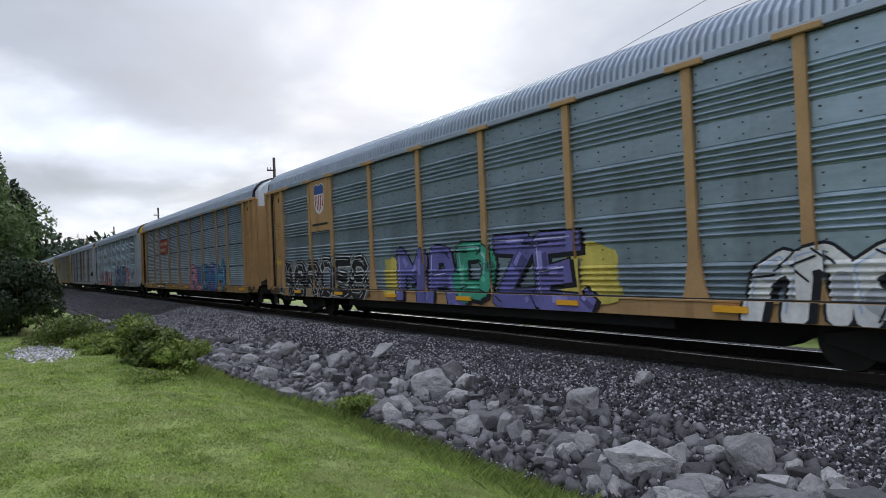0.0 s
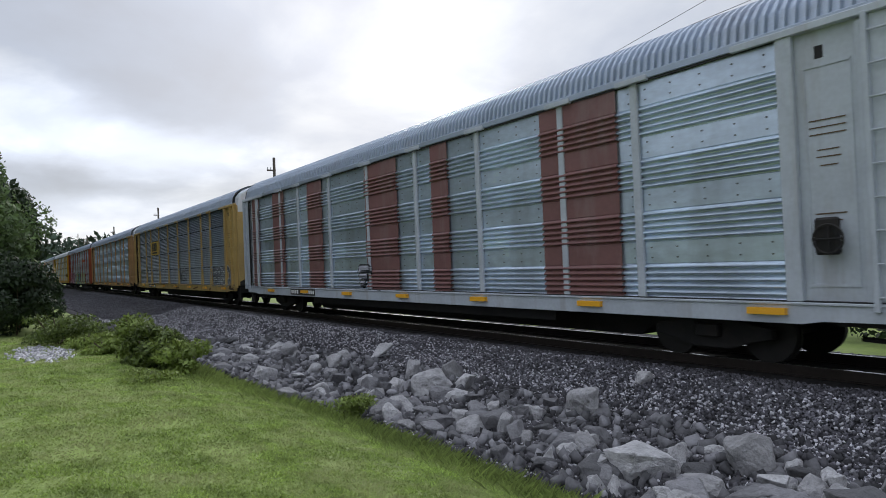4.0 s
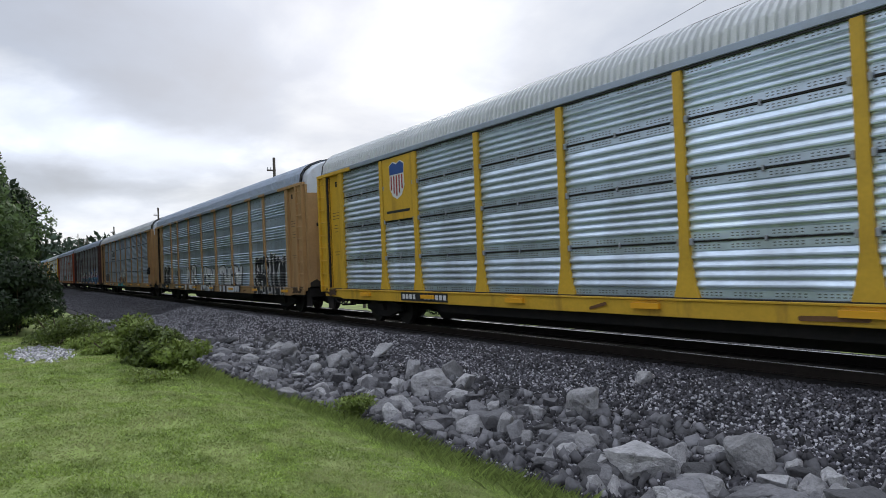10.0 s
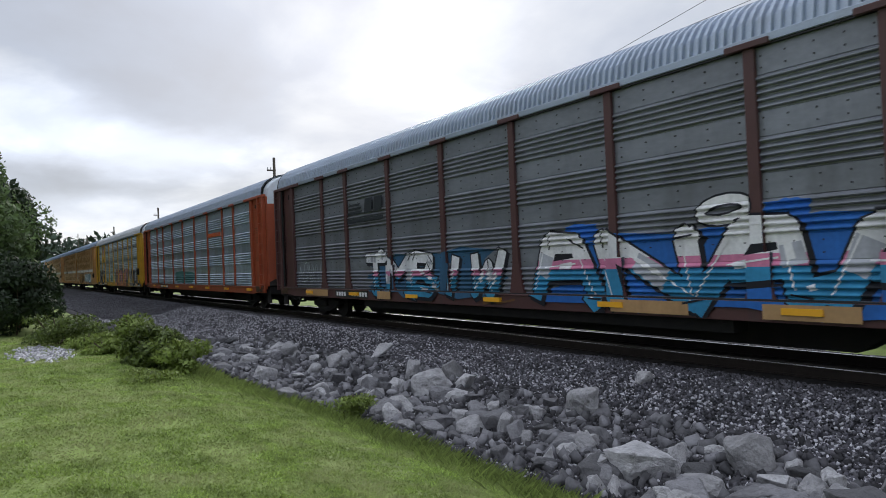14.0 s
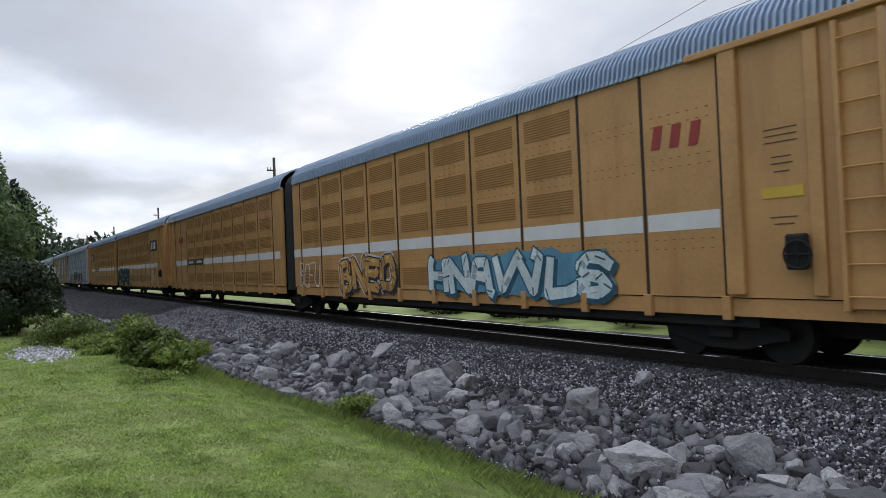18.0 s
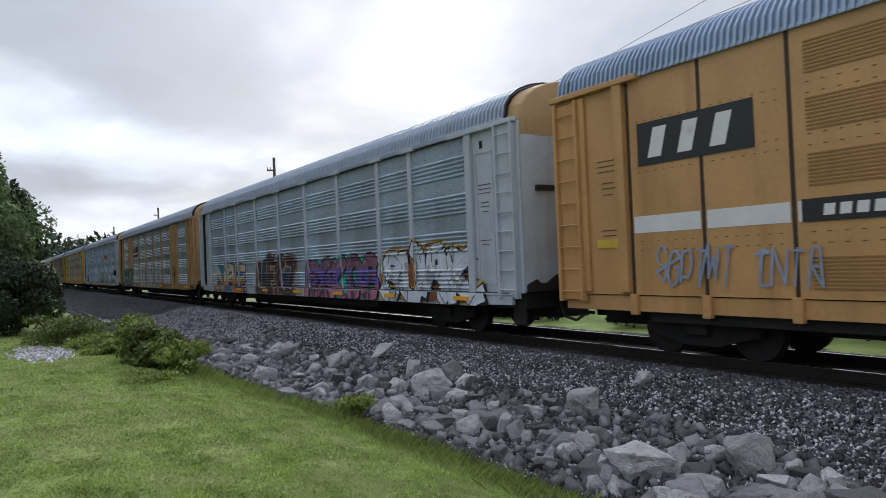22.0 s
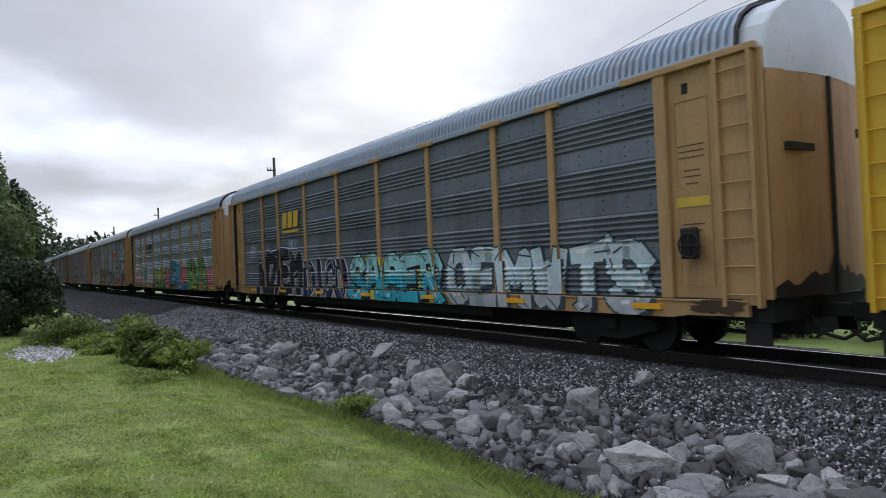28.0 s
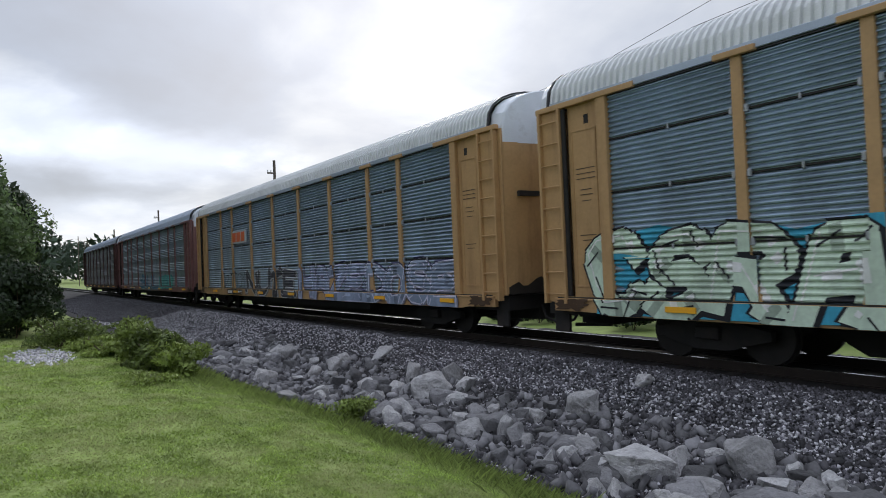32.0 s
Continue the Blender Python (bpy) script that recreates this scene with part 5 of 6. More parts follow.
# fine ribs, brown and teal piece
c = C["9"]
plate(c, -7.0, -4.6, 3.12, 4.03, M_SIGN["grey"], label="faded pale sign with dark marks")
horse_mark(c, -6.85, -4.75, 3.2, 3.95)
clouds(c, [splat(-2.8, 1.2, 0.66, 1.7, random.Random(9))], (0.07, 0.045, 0.035), 0.0)
spray(c, "UAMC", -2.9, 1.2, 0.95, 2.2, (0.58, 0.62, 0.66), (0.03, 0.04, 0.06), seed=36, heavy=1.09, bands=((1.6, (0.24, 0.14, 0.08)),))
for i in range(5):
    a = -2.7 + 0.78 * i
    flat("sprayed_drop", [([(a, 0.72), (a + 0.6, 0.72), (a + 0.3, 1.16)], [(0, 1, 2)])], spray_mat((0.05, 0.42, 0.50)), c, 0.016)
clouds(c, [splat(-11.5, -8.4, 1.1, 1.95, random.Random(10))], (0.045, 0.04, 0.038), 0.0)
# brown car, blue piece
c = C["10"]
horse_mark(c, -7.0, -4.6, 3.2, 3.9)
spray(c, "TMBIW", -5.9, 0.96, 0.92, 2.12, (0.60, 0.62, 0.67), BLK, back=(0.03, 0.09, 0.16), seed=37, heavy=1.07, bands=((1.62, (0.45, 0.17, 0.27)), (1.46, (0.03, 0.18, 0.30))))
spray(c, "ANAA", 1.9, 10.2, 0.80, 2.28, (0.62, 0.64, 0.70), BLK, back=(0.02, 0.11, 0.36), seed=38, heavy=1.20, bands=((1.78, (0.50, 0.17, 0.28)), (1.58, (0.03, 0.20, 0.36))))
loop = [(6.55 + 0.42 * math.cos(0.5236 * i) + 0.1 * math.sin(0.5236 * i), 2.5 + 0.17 * math.sin(0.5236 * i)) for i in range(13)]
sprayed("sprayed_loop", [(ribbon(loop, 0.11, True), BLK, 0.002), (ribbon(loop, 0.075, True), WHT, 0.006)], c)
clouds(c, [splat(2.9, 3.9, 2.1, 2.5, random.Random(381)), splat(7.2, 8.0, 2.1, 2.6, random.Random(382)), splat(9.9, 11.6, 0.9, 1.9, random.Random(383))], (0.02, 0.11, 0.40))
flat("sprayed_patch", [quad(4.2, 5.9, 0.79, 1.02), quad(7.2, 8.6, 0.79, 1.02), quad(-10.5, -8.6, 0.8, 1.03), quad(-5, -4.2, 0.8, 1.03)], PAINT["tan"], c, 0.02)
scribble(c, -11.4, -9.4, 1.25, 1.95, (0.3, 0.34, 0.36), 39, 26)
# orange red, few marks
c = C["11"]
bars(c, [(4.45, 6.85, 3.6, 3.8, 0.0)], M_SIGN["orange"], -1.55)
scribble(c, -11, -4, 1.2, 1.9, (0.45, 0.5, 0.52), 40, 40); clouds(c, [splat(-4.2, 1.5, 1.1, 1.9, random.Random(12))], (0.05, 0.16, 0.16), 0.0)
# yellow with salmon piece
c = C["12"]
shield_plate(c, "yellow")
clouds(c, [splat(-7.0 + 2.9 * i, -5.0 + 3.0 * i, 1.08, 1.5 + 0.3 * (i % 3), random.Random(130 + i), 40, 0.45) for i in range(6)], (0.11, 0.25, 0.24))
spray(c, "CHOLVEY", -0.35, 7.2, 0.64, 2.25, (0.54, 0.22, 0.17), (0.015, 0.03, 0.10), back=(0.03, 0.16, 0.12), gleam=(0.68, 0.46, 0.40), seed=41, heavy=1.11, bands=((1.05, (0.55, 0.18, 0.08)),))
spray(c, "UHTB", -12.2, -7.5, 0.84, 2.25, BLK, (0.66, 0.68, 0.72), gleam=(0.03, 0.03, 0.04), seed=42, heavy=1.15)
spray(c, "fUL", 7.9, 12.6, 0.84, 2.25, BLK, (0.70, 0.72, 0.75), seed=43, fat=(0.065, 0.085))
for i, a in enumerate((-3.5, -1.2, 0.6, 2.6, 4.6, 8.5, 11.0)):
    scribble(c, a, a + 1.5, 2.35, 2.65, (0.02, 0.05, 0.05), 44 + i, 22, 0.013)
# articulated cars
c = C["13a"]
spray(c, "HNAVVLS", -0.8, 5.6, 1.02, 1.95, (0.50, 0.60, 0.68), (0.03, 0.09, 0.14), back=(0.10, 0.24, 0.34), seed=50, heavy=1.07)
spray(c, "BNEO", -6.3, -2.6, 1.0, 2.05, (0.42, 0.24, 0.08), (0.03, 0.03, 0.035), seed=51, halo=(0.5, 0.5, 0.52))
scribble(c, -9.9, -8.0, 1.1, 1.95, (0.6, 0.62, 0.66), 52, 24)
bars(c, [(6.62, 6.8, 3.66, 4.06, 0.08), (7.0, 7.18, 3.64, 4.04, 0.08), (7.38, 7.56, 3.62, 4.02, 0.08)], M_SIGN["red"], -1.51)
hand_brake(c, 9.2, 1.75)
for k in ("13a", "14a"):
    stencils(C[k], 1, True, 8.95)
for k in ("13b", "14b"):
    stencils(C[k], -1, True, 9.15)
c = C["13b"]
for a in (-5.5, -3.64):
    plate(c, a, a + 1.62, 2.21, 2.54, M_BLACK, "number_board", -1.507, "black board with white characters")
    bars(c, [(a + 0.3 + 0.22 * i, a + 0.45 + 0.22 * i, 2.29, 2.45, 0.02) for i in range(5)], M_WHITE, -1.522, "character_bar")
bars(c, [(-7.6, -7.3, 3.6, 3.95, 0.05), (-7.2, -6.95, 3.6, 3.95, 0.05), (-6.85, -6.55, 3.6, 3.95, 0.05)], M_SIGN["red"], -1.51)
for k, x0 in (("14a", 5.3), ("14b", -8.4)):
    c = C[k]
    plate(c, x0, x0 + 2.22, 3.42, 4.18, M_SIGN["navy"], "sign_plate", -1.507, "dark sign with slanted white marks")
    bars(c, [(x0 + 0.22 + 0.62 * i, x0 + 0.50 + 0.62 * i, 3.54, 4.06, 0.14) for i in range(3)], M_WHITE, -1.522)
c = C["14a"]
spray(c, "NZPE", -9.8, -4.4, 0.92, 2.25, (0.015, 0.035, 0.055), (0.012, 0.02, 0.03), gleam=(0.05, 0.25, 0.62), seed=53, heavy=1.07, halo=(0.40, 0.55, 0.24))
scribble(c, 1.2, 3.0, 1.2, 1.9, (0.2, 0.1, 0.05), 54, 20); scribble(c, 5.3, 6.7, 1.25, 1.9, (0.65, 0.66, 0.68), 55, 18)
hand_brake(c, 9.2, 1.75)
c = C["14b"]
scribble(c, -8.1, -6.6, 1.35, 1.9, (0.22, 0.26, 0.36), 56, 30, 0.022); scribble(c, -6.3, -5.2, 1.3, 1.85, (0.22, 0.26, 0.36), 57, 20, 0.022)
for a in (-5.5, -3.64):
    plate(c, a, a + 1.62, 2.21, 2.54, M_BLACK, "number_board", -1.507, "black board with white characters")
    bars(c, [(a + 0.3 + 0.22 * i, a + 0.45 + 0.22 * i, 2.29, 2.45, 0.02) for i in range(5)], M_WHITE, -1.522, "character_bar")
# silver with purple, orange and black pieces
c = C["15"]
spray(c, "RSKOS", 1.4, 7.0, 0.66, 2.15, (0.17, 0.085, 0.12), BLK, back=(0.04, 0.34, 0.28), seed=60, heavy=1.12, bands=((1.72, (0.13, 0.10, 0.33)), (1.18, (0.38, 0.15, 0.22))))
spray(c, "SUAK", 7.2, 11.9, 0.74, 2.3, (0.50, 0.54, 0.60), BLK, back=(0.20, 0.07, 0.03), gleam=WHT, seed=61, heavy=1.11, halo=(0.45, 0.29, 0.05))
spray(c, "NAE", -10.8, -6.0, 0.68, 2.15, (0.50, 0.40, 0.26), (0.03, 0.06, 0.14), back=(0.04, 0.16, 0.36), seed=62, heavy=1.06, bands=((1.3, (0.46, 0.17, 0.06)),))
spray(c, "LEKZ", -4.17, 0.3, 0.66, 2.35, (0.06, 0.03, 0.04), (0.48, 0.36, 0.20), back=(0.03, 0.06, 0.12), gleam=(0.10, 0.05, 0.06), seed=63, heavy=1.09, halo=BLK)
# wide tan panels
c = C["16"]
horse_mark(c, -6.8, -4.5, 3.2, 4.0)
spray(c, "DHUPA", -3.5, 3.6, 0.68, 2.35, (0.30, 0.36, 0.40), (0.62, 0.66, 0.70), seed=64, halo=BLK)
spray(c, "ABUK", -12.3, -7.2, 0.78, 2.2, (0.05, 0.20, 0.22), (0.012, 0.02, 0.03), back=(0.02, 0.03, 0.05), gleam=(0.45, 0.7, 0.7), seed=65)
rd = random.Random(160)
soot = [[], []]
for i in range(26):
    a = rd.uniform(0, 6.28)
    x, z = 8.02 + 0.36 * math.cos(a), 1.88 + 0.3 * math.sin(a)
    soot[0] += ribbon([(x, z), (x + rd.uniform(-0.16, 0.16), z + rd.uniform(-0.14, 0.14))], rd.uniform(0.015, 0.05), True)
for i in range(16):
    x = 8.05 + rd.uniform(-0.2, 0.2)
    soot[1] += ribbon([(x, 1.75 + rd.uniform(-0.15, 0.1)), (8.06 + (x - 8.05) * 0.3, 1.12 + rd.uniform(0, 0.3))], rd.uniform(0.02, 0.06), True)
sprayed("soot_stain", [(soot[0], (0.09, 0.05, 0.028), 0.002), (soot[1], (0.03, 0.02, 0.015), 0.005)], c, "dark sooty stain")
scribble(c, 4.6, 6.5, 1.6, 2.0, BLK, 66, 22, 0.015)
# silver, green letters
c = C["17"]
bars(c, [(4.45 + 0.58 * i, 4.95 + 0.58 * i, 3.5, 3.78, 0.06) for i in range(4)] + [(4.4, 6.7, 3.36, 3.42, 0)], M_SIGN["orange"], -1.55)
bars(c, [(-6.9, -6.5, 3.35, 3.5, 0)], M_SIGN["red"], -1.55); bars(c, [(-6.4, -4.6, 3.38, 3.45, 0)], M_SIGN["navy"], -1.55)
spray(c, "AOLX", 1.5, 4.0, 1.18, 2.2, (0.36, 0.52, 0.36), BLK, seed=67)
spray(c, "KER", 4.3, 6.3, 1.12, 1.95, (0.52, 0.60, 0.70), (0.12, 0.22, 0.36), seed=68, heavy=1.07)
spray(c, "BOKR", 9.0, 12.0, 1.12, 2.2, (0.60, 0.66, 0.70), BLK, seed=69, heavy=1.04)
spray(c, "BENX", -11.4, -9.3, 1.2, 1.8, (0.03, 0.16, 0.34), BLK, seed=70)
for i in range(6):
    scribble(c, -3.5 + 2.2 * i, -2.0 + 2.2 * i, 0.8, 1.0, (0.5, 0.12, 0.12), 71 + i, 12, 0.018)
# yellow with shield
shield_plate(C["18"], "yellow")
# dark grey, teal piece
c = C["19"]
block_mark(c, -6.6, -4.85, 3.2, 4.02, M_SIGN["yellow"], slant=0.1)
spray(c, "NZEM", -9.7, -4.8, 0.64, 2.5, BLK, (0.62, 0.68, 0.80), gleam=(0.02, 0.04, 0.12), seed=80, heavy=1.25, halo=(0.02, 0.05, 0.20))
spray(c, "DICO", -4.5, -0.9, 0.7, 2.1, (0.012, 0.015, 0.05), (0.55, 0.58, 0.66), seed=81, fat=(0.061, 0.082))
spray(c, "SAGER", -0.7, 4.8, 0.64, 2.1, (0.25, 0.50, 0.52), BLK, back=(0.50, 0.48, 0.10), gleam=(0.5, 0.7, 0.75), seed=82, heavy=1.10, bands=((1.45, (0.03, 0.34, 0.44)),))
spray(c, "OEMWTS", 5.0, 11.5, 0.68, 2.1, (0.42, 0.52, 0.56), (0.04, 0.06, 0.07), gleam=WHT, seed=83, heavy=1.06, bands=((1.1, (0.34, 0.36, 0.38)),))
scribble(c, -10.9, -10.0, 2.3, 2.85, (0.42, 0.50, 0.62), 180, 26, 0.016); scribble(c, -6.2, -5.2, 2.5, 2.9, (0.42, 0.50, 0.62), 181, 26, 0.016)
# grey with green and blue pieces
c = C["20"]
horse_mark(c, -7.0, -4.7, 3.3, 3.95)
clouds(c, [splat(-12.0, -6.9, 0.85, 2.3, random.Random(19)), ], (0.06, 0.34, 0.32), 0.0)
spray(c, "SNEL", -11.9, -7.5, 0.95, 2.2, (0.60, 0.60, 0.62), (0.30, 0.42, 0.44), seed=84, heavy=1.09, bands=((1.95, (0.52, 0.30, 0.10)), (1.78, (0.30, 0.15, 0.28)), (1.6, (0.62, 0.60, 0.66)), (1.35, (0.52, 0.22, 0.22))))
spray(c, "PHOE", -4.4, -0.3, 0.72, 2.1, (0.38, 0.46, 0.14), BLK, gleam=(0.5, 0.56, 0.3), seed=85, heavy=1.05, bands=((1.4, (0.05, 0.20, 0.07)),))
clouds(c, [splat(-0.4, 1.6, 0.7, 2.0, random.Random(20)), splat(2.8, 6.4, 0.9, 2.2, random.Random(21)), splat(9.6, 11.6, 0.9, 2.0, random.Random(22))], (0.46, 0.14, 0.18), 0.0)
for i in range(26):
    rd = random.Random(300 + i)
    xx, zz = rd.choice(((rd.uniform(-0.2, 1.3)), rd.uniform(3.0, 6.2))), rd.uniform(0.95, 2.0)
    flat("sprayed_dot", [splat(xx, xx + 0.16, zz, zz + 0.12, rd, 8, 0.1)], spray_mat((0.42, 0.06, 0.10)), c, 0.001)
spray(c, "PL", 1.2, 5.7, 0.64, 2.45, (0.05, 0.33, 0.55), BLK, gleam=(0.4, 0.65, 0.75), seed=86, fat=(0.065, 0.095), heavy=1.09, bands=((1.15, (0.03, 0.17, 0.45)),))
spray(c, "SA", 5.7, 10.1, 0.68, 2.45, (0.13, 0.32, 0.10), BLK, gleam=(0.4, 0.6, 0.3), seed=87, fat=(0.065, 0.095))
# fine ribs with many pieces
c = C["21"]
bars(c, [(4.4, 6.85, 3.48, 3.86, 0.0)], M_SIGN["orange"], -1.55)
spray(c, "GEES", 8.95, 11.45, 3.05, 4.2, (0.42, 0.56, 0.74), (0.07, 0.20, 0.46), back=(0.50, 0.62, 0.76), seed=88)
spray(c, "SUFF", 9.3, 11.9, 0.85, 1.95, (0.05, 0.05, 0.09), (0.22, 0.22, 0.29), seed=89, heavy=1.10)
clouds(c, [splat(5.7, 8.45, 1.5, 2.75, random.Random(23), 40, 0.5)], (0.55, 0.57, 0.62), 0.0)
clouds(c, [splat(5.7, 8.45, 0.85, 1.55, random.Random(24), 30, 0.3)], (0.16, 0.03, 0.05), 0.003)
scribble(c, 5.8, 8.4, 1.7, 2.5, BLK, 90, 40, 0.035)
spray(c, "SINEN", 1.5, 5.3, 0.78, 2.1, (0.02, 0.045, 0.05), (0.52, 0.55, 0.58), back=(0.04, 0.20, 0.17), seed=91, heavy=1.05)
spray(c, "EUR", -4.3, 0.6, 0.85, 2.4, (0.03, 0.11, 0.05), (0.40, 0.10, 0.09), gleam=(0.5, 0.55, 0.5), seed=92)
spray(c, "CSRAS", -12.3, -5.6, 0.66, 2.3, (0.44, 0.54, 0.44), BLK, back=(0.04, 0.26, 0.38), gleam=(0.62, 0.68, 0.60), seed=93, heavy=1.15)
# fine ribs, purple outlines
c = C["22"]
plate(c, -7.3, -4.9, 3.2, 3.8, M_SIGN["grey"]); block_mark(c, -7.1, -5.1, 3.28, 3.72, M_SIGN["orange"], False)
spray(c, "HAZE", 1.4, 6.6, 0.78, 1.95, (0.22, 0.26, 0.36), (0.40, 0.40, 0.54), seed=94, halo=(0.03, 0.03, 0.08))
spray(c, "DOSE", 6.8, 11.8, 0.78, 1.95, (0.18, 0.22, 0.30), (0.46, 0.46, 0.56), seed=95, halo=(0.03, 0.03, 0.08))
spray(c, "NUTE", -5.2, 1.0, 0.78, 1.9, (0.04, 0.04, 0.05), (0.44, 0.46, 0.48), seed=96); scribble(c, -9.3, -5.4, 1.1, 1.8, (0.03, 0.03, 0.03), 97, 30)
c = C["23"]
clouds(c, [splat(3.6, 8.5, 0.85, 1.9, random.Random(25)), ], (0.07, 0.28, 0.26), 0.0)
spray(c, "BUL", -3.0, 4.0, 0.85, 1.9, (0.05, 0.14, 0.22), (0.3, 0.36, 0.4), seed=98)


# ---------------- stones ----------------
def rock_mesh(seed):
    """An angular block: the hull of a few random points, its edges chipped."""
    rnd = random.Random(seed)
    bm = bmesh.new()
    for _ in range(rnd.randint(8, 12)):
        d = Vector((rnd.gauss(0, 1), rnd.gauss(0, 1), rnd.gauss(0, 1))).normalized()
        d = Vector([math.copysign(abs(c) ** 0.7, c) for c in d])
        bm.verts.new(d * rnd.uniform(0.42, 0.55))
    bmesh.ops.convex_hull(bm, input=bm.verts[:])
    bmesh.ops.delete(bm, geom=[v for v in bm.verts if not v.link_faces], context="VERTS")
    bmesh.ops.bevel(bm, geom=bm.edges[:], offset=0.045, segments=1, affect="EDGES", clamp_overlap=True)
    bmesh.ops.triangulate(bm, faces=bm.faces[:])
    bmesh.ops.subdivide_edges(bm, edges=[e for e in bm.edges if e.calc_length() > 0.18], cuts=1, use_grid_fill=True)
    bmesh.ops.triangulate(bm, faces=bm.faces[:])
    bmesh.ops.subdivide_edges(bm, edges=[e for e in bm.edges if e.calc_length() > 0.1], cuts=1, use_grid_fill=True)
    bmesh.ops.triangulate(bm, faces=bm.faces[:])
    bmesh.ops.smooth_vert(bm, verts=bm.verts[:], factor=0.14, use_axis_x=True, use_axis_y=True, use_axis_z=True)
    for v in bm.verts:
        v.co += v.co.normalized() * (0.06 * noise.noise(v.co * 3.0 + Vector((seed * 3.7, 0, 0))) + 0.03 * noise.noise(v.co * 9.0))
    me = mesh_of("boulder", bm)
    lo = [min(v.co[i] for v in me.vertices) for i in range(3)]
    hi = [max(v.co[i] for v in me.vertices) for i in range(3)]
    for v in me.vertices:
        v.co = Vector([(v.co[i] - (lo[i] + hi[i]) / 2) / (hi[i] - lo[i]) for i in range(3)])
    return me


ROCKS = [rock_mesh(i + 40) for i in range(14)]
# x, y, width, height of the boulders that stand out
BOULDERS_A = [(-10.66, -4.48, 0.83, 0.55), (-11.11, -3.65, 0.45, 0.51), (-10.1, -4.06, 0.38, 0.38), (-14.4, -3.51, 0.55, 0.49), (-15.0, -4.46, 0.46, 0.41), (-13.68, -6.61, 0.56, 0.42), (-18.13, -4.39, 0.54, 0.45), (-11.37, -4.83, 0.44, 0.33), (-9.09, -6.18, 0.38, 0.37), (-9.51, -5.62, 0.41, 0.31), (-8.28, -5.43, 0.41, 0.31), (-7.44, -5.29, 0.3, 0.38), (-5.98, -5.85, 0.28, 0.29), (-7.35, -3.88, 0.55, 0.5), (-7.32, -2.46, 0.33, 0.24), (-5.47, -5.6, 0.33, 0.33), (-4.97, -5.43, 0.68, 0.44), (-4.78, -4.96, 0.31, 0.4), (-4.32, -4.4, 0.57, 0.52), (-4.24, -5.36, 0.51, 0.28)]
BOULDERS_B = [(-4.85, -4.26, 0.27, 0.21), (-4.98, -6.1, 0.23, 0.23), (-4.38, -5.77, 0.34, 0.22), (-8.04, -5.27, 0.25, 0.24), (-8.62, -4.6, 0.27, 0.24), (-12.07, -4.03, 0.47, 0.47), (-11.98, -5.13, 0.38, 0.34), (-14.45, -5.24, 0.39, 0.31), (-15.49, -3.97, 0.43, 0.34), (-3.5, -4.65, 0.33, 0.28), (-3.36, -4.49, 0.27, 0.33), (-3.05, -4.28, 0.21, 0.27), (-10.67, -7.25, 0.37, 0.28), (-11.96, -6.1, 0.32, 0.32), (-6.02, -5.5, 0.27, 0.27), (-6.4, -5.03, 0.26, 0.22), (-6.92, -5.4, 0.23, 0.21), (-4.82, -5.98, 0.27, 0.23), (-3.94, -4.24, 0.24, 0.24)]
for i, (x, y, w, h) in enumerate(BOULDERS_A + BOULDERS_B):
    ob = put("boulder", ROCKS[i % 14], M_ROCK, None, (x, y, land(x, y) + 0.32 * h), scale=(w * 1.0, w * random.uniform(0.75, 0.95), h * 1.05), rz=random.uniform(0, 6.28))
    tagged(ob, "pale grey angular limestone boulder on the ditch bank", "boulder", "boulders along the ditch")
rs = random.Random(5)
n_b = 0
while n_b < 300:
    x = rs.uniform(-24, -1.5)
    lo = edge(x) + 0.25
    hi = -3.6 - 0.5 * soft(-9, -4, x) + 0.35 * math.sin(x * 0.8)
    y = rs.uniform(lo, hi)
    if y - lo < 0 or rs.random() > 0.9:
        continue
    w = rs.uniform(0.13, 0.25 + 0.22 * rs.random()) * (1.15 if y < -4.3 else 0.8)
    ob = put("boulder", ROCKS[rs.randrange(14)], M_ROCK_DARK if rs.random() < 0.72 else M_ROCK, None, (x, y, land(x, y) + 0.22 * w), scale=(w * 1.2, w * rs.uniform(0.7, 1.1), w * rs.uniform(0.6, 0.95)), rz=rs.uniform(0, 6.28))
    tagged(ob, "small grey angular limestone boulder in the ditch", "boulder", "boulders along the ditch")
    n_b += 1


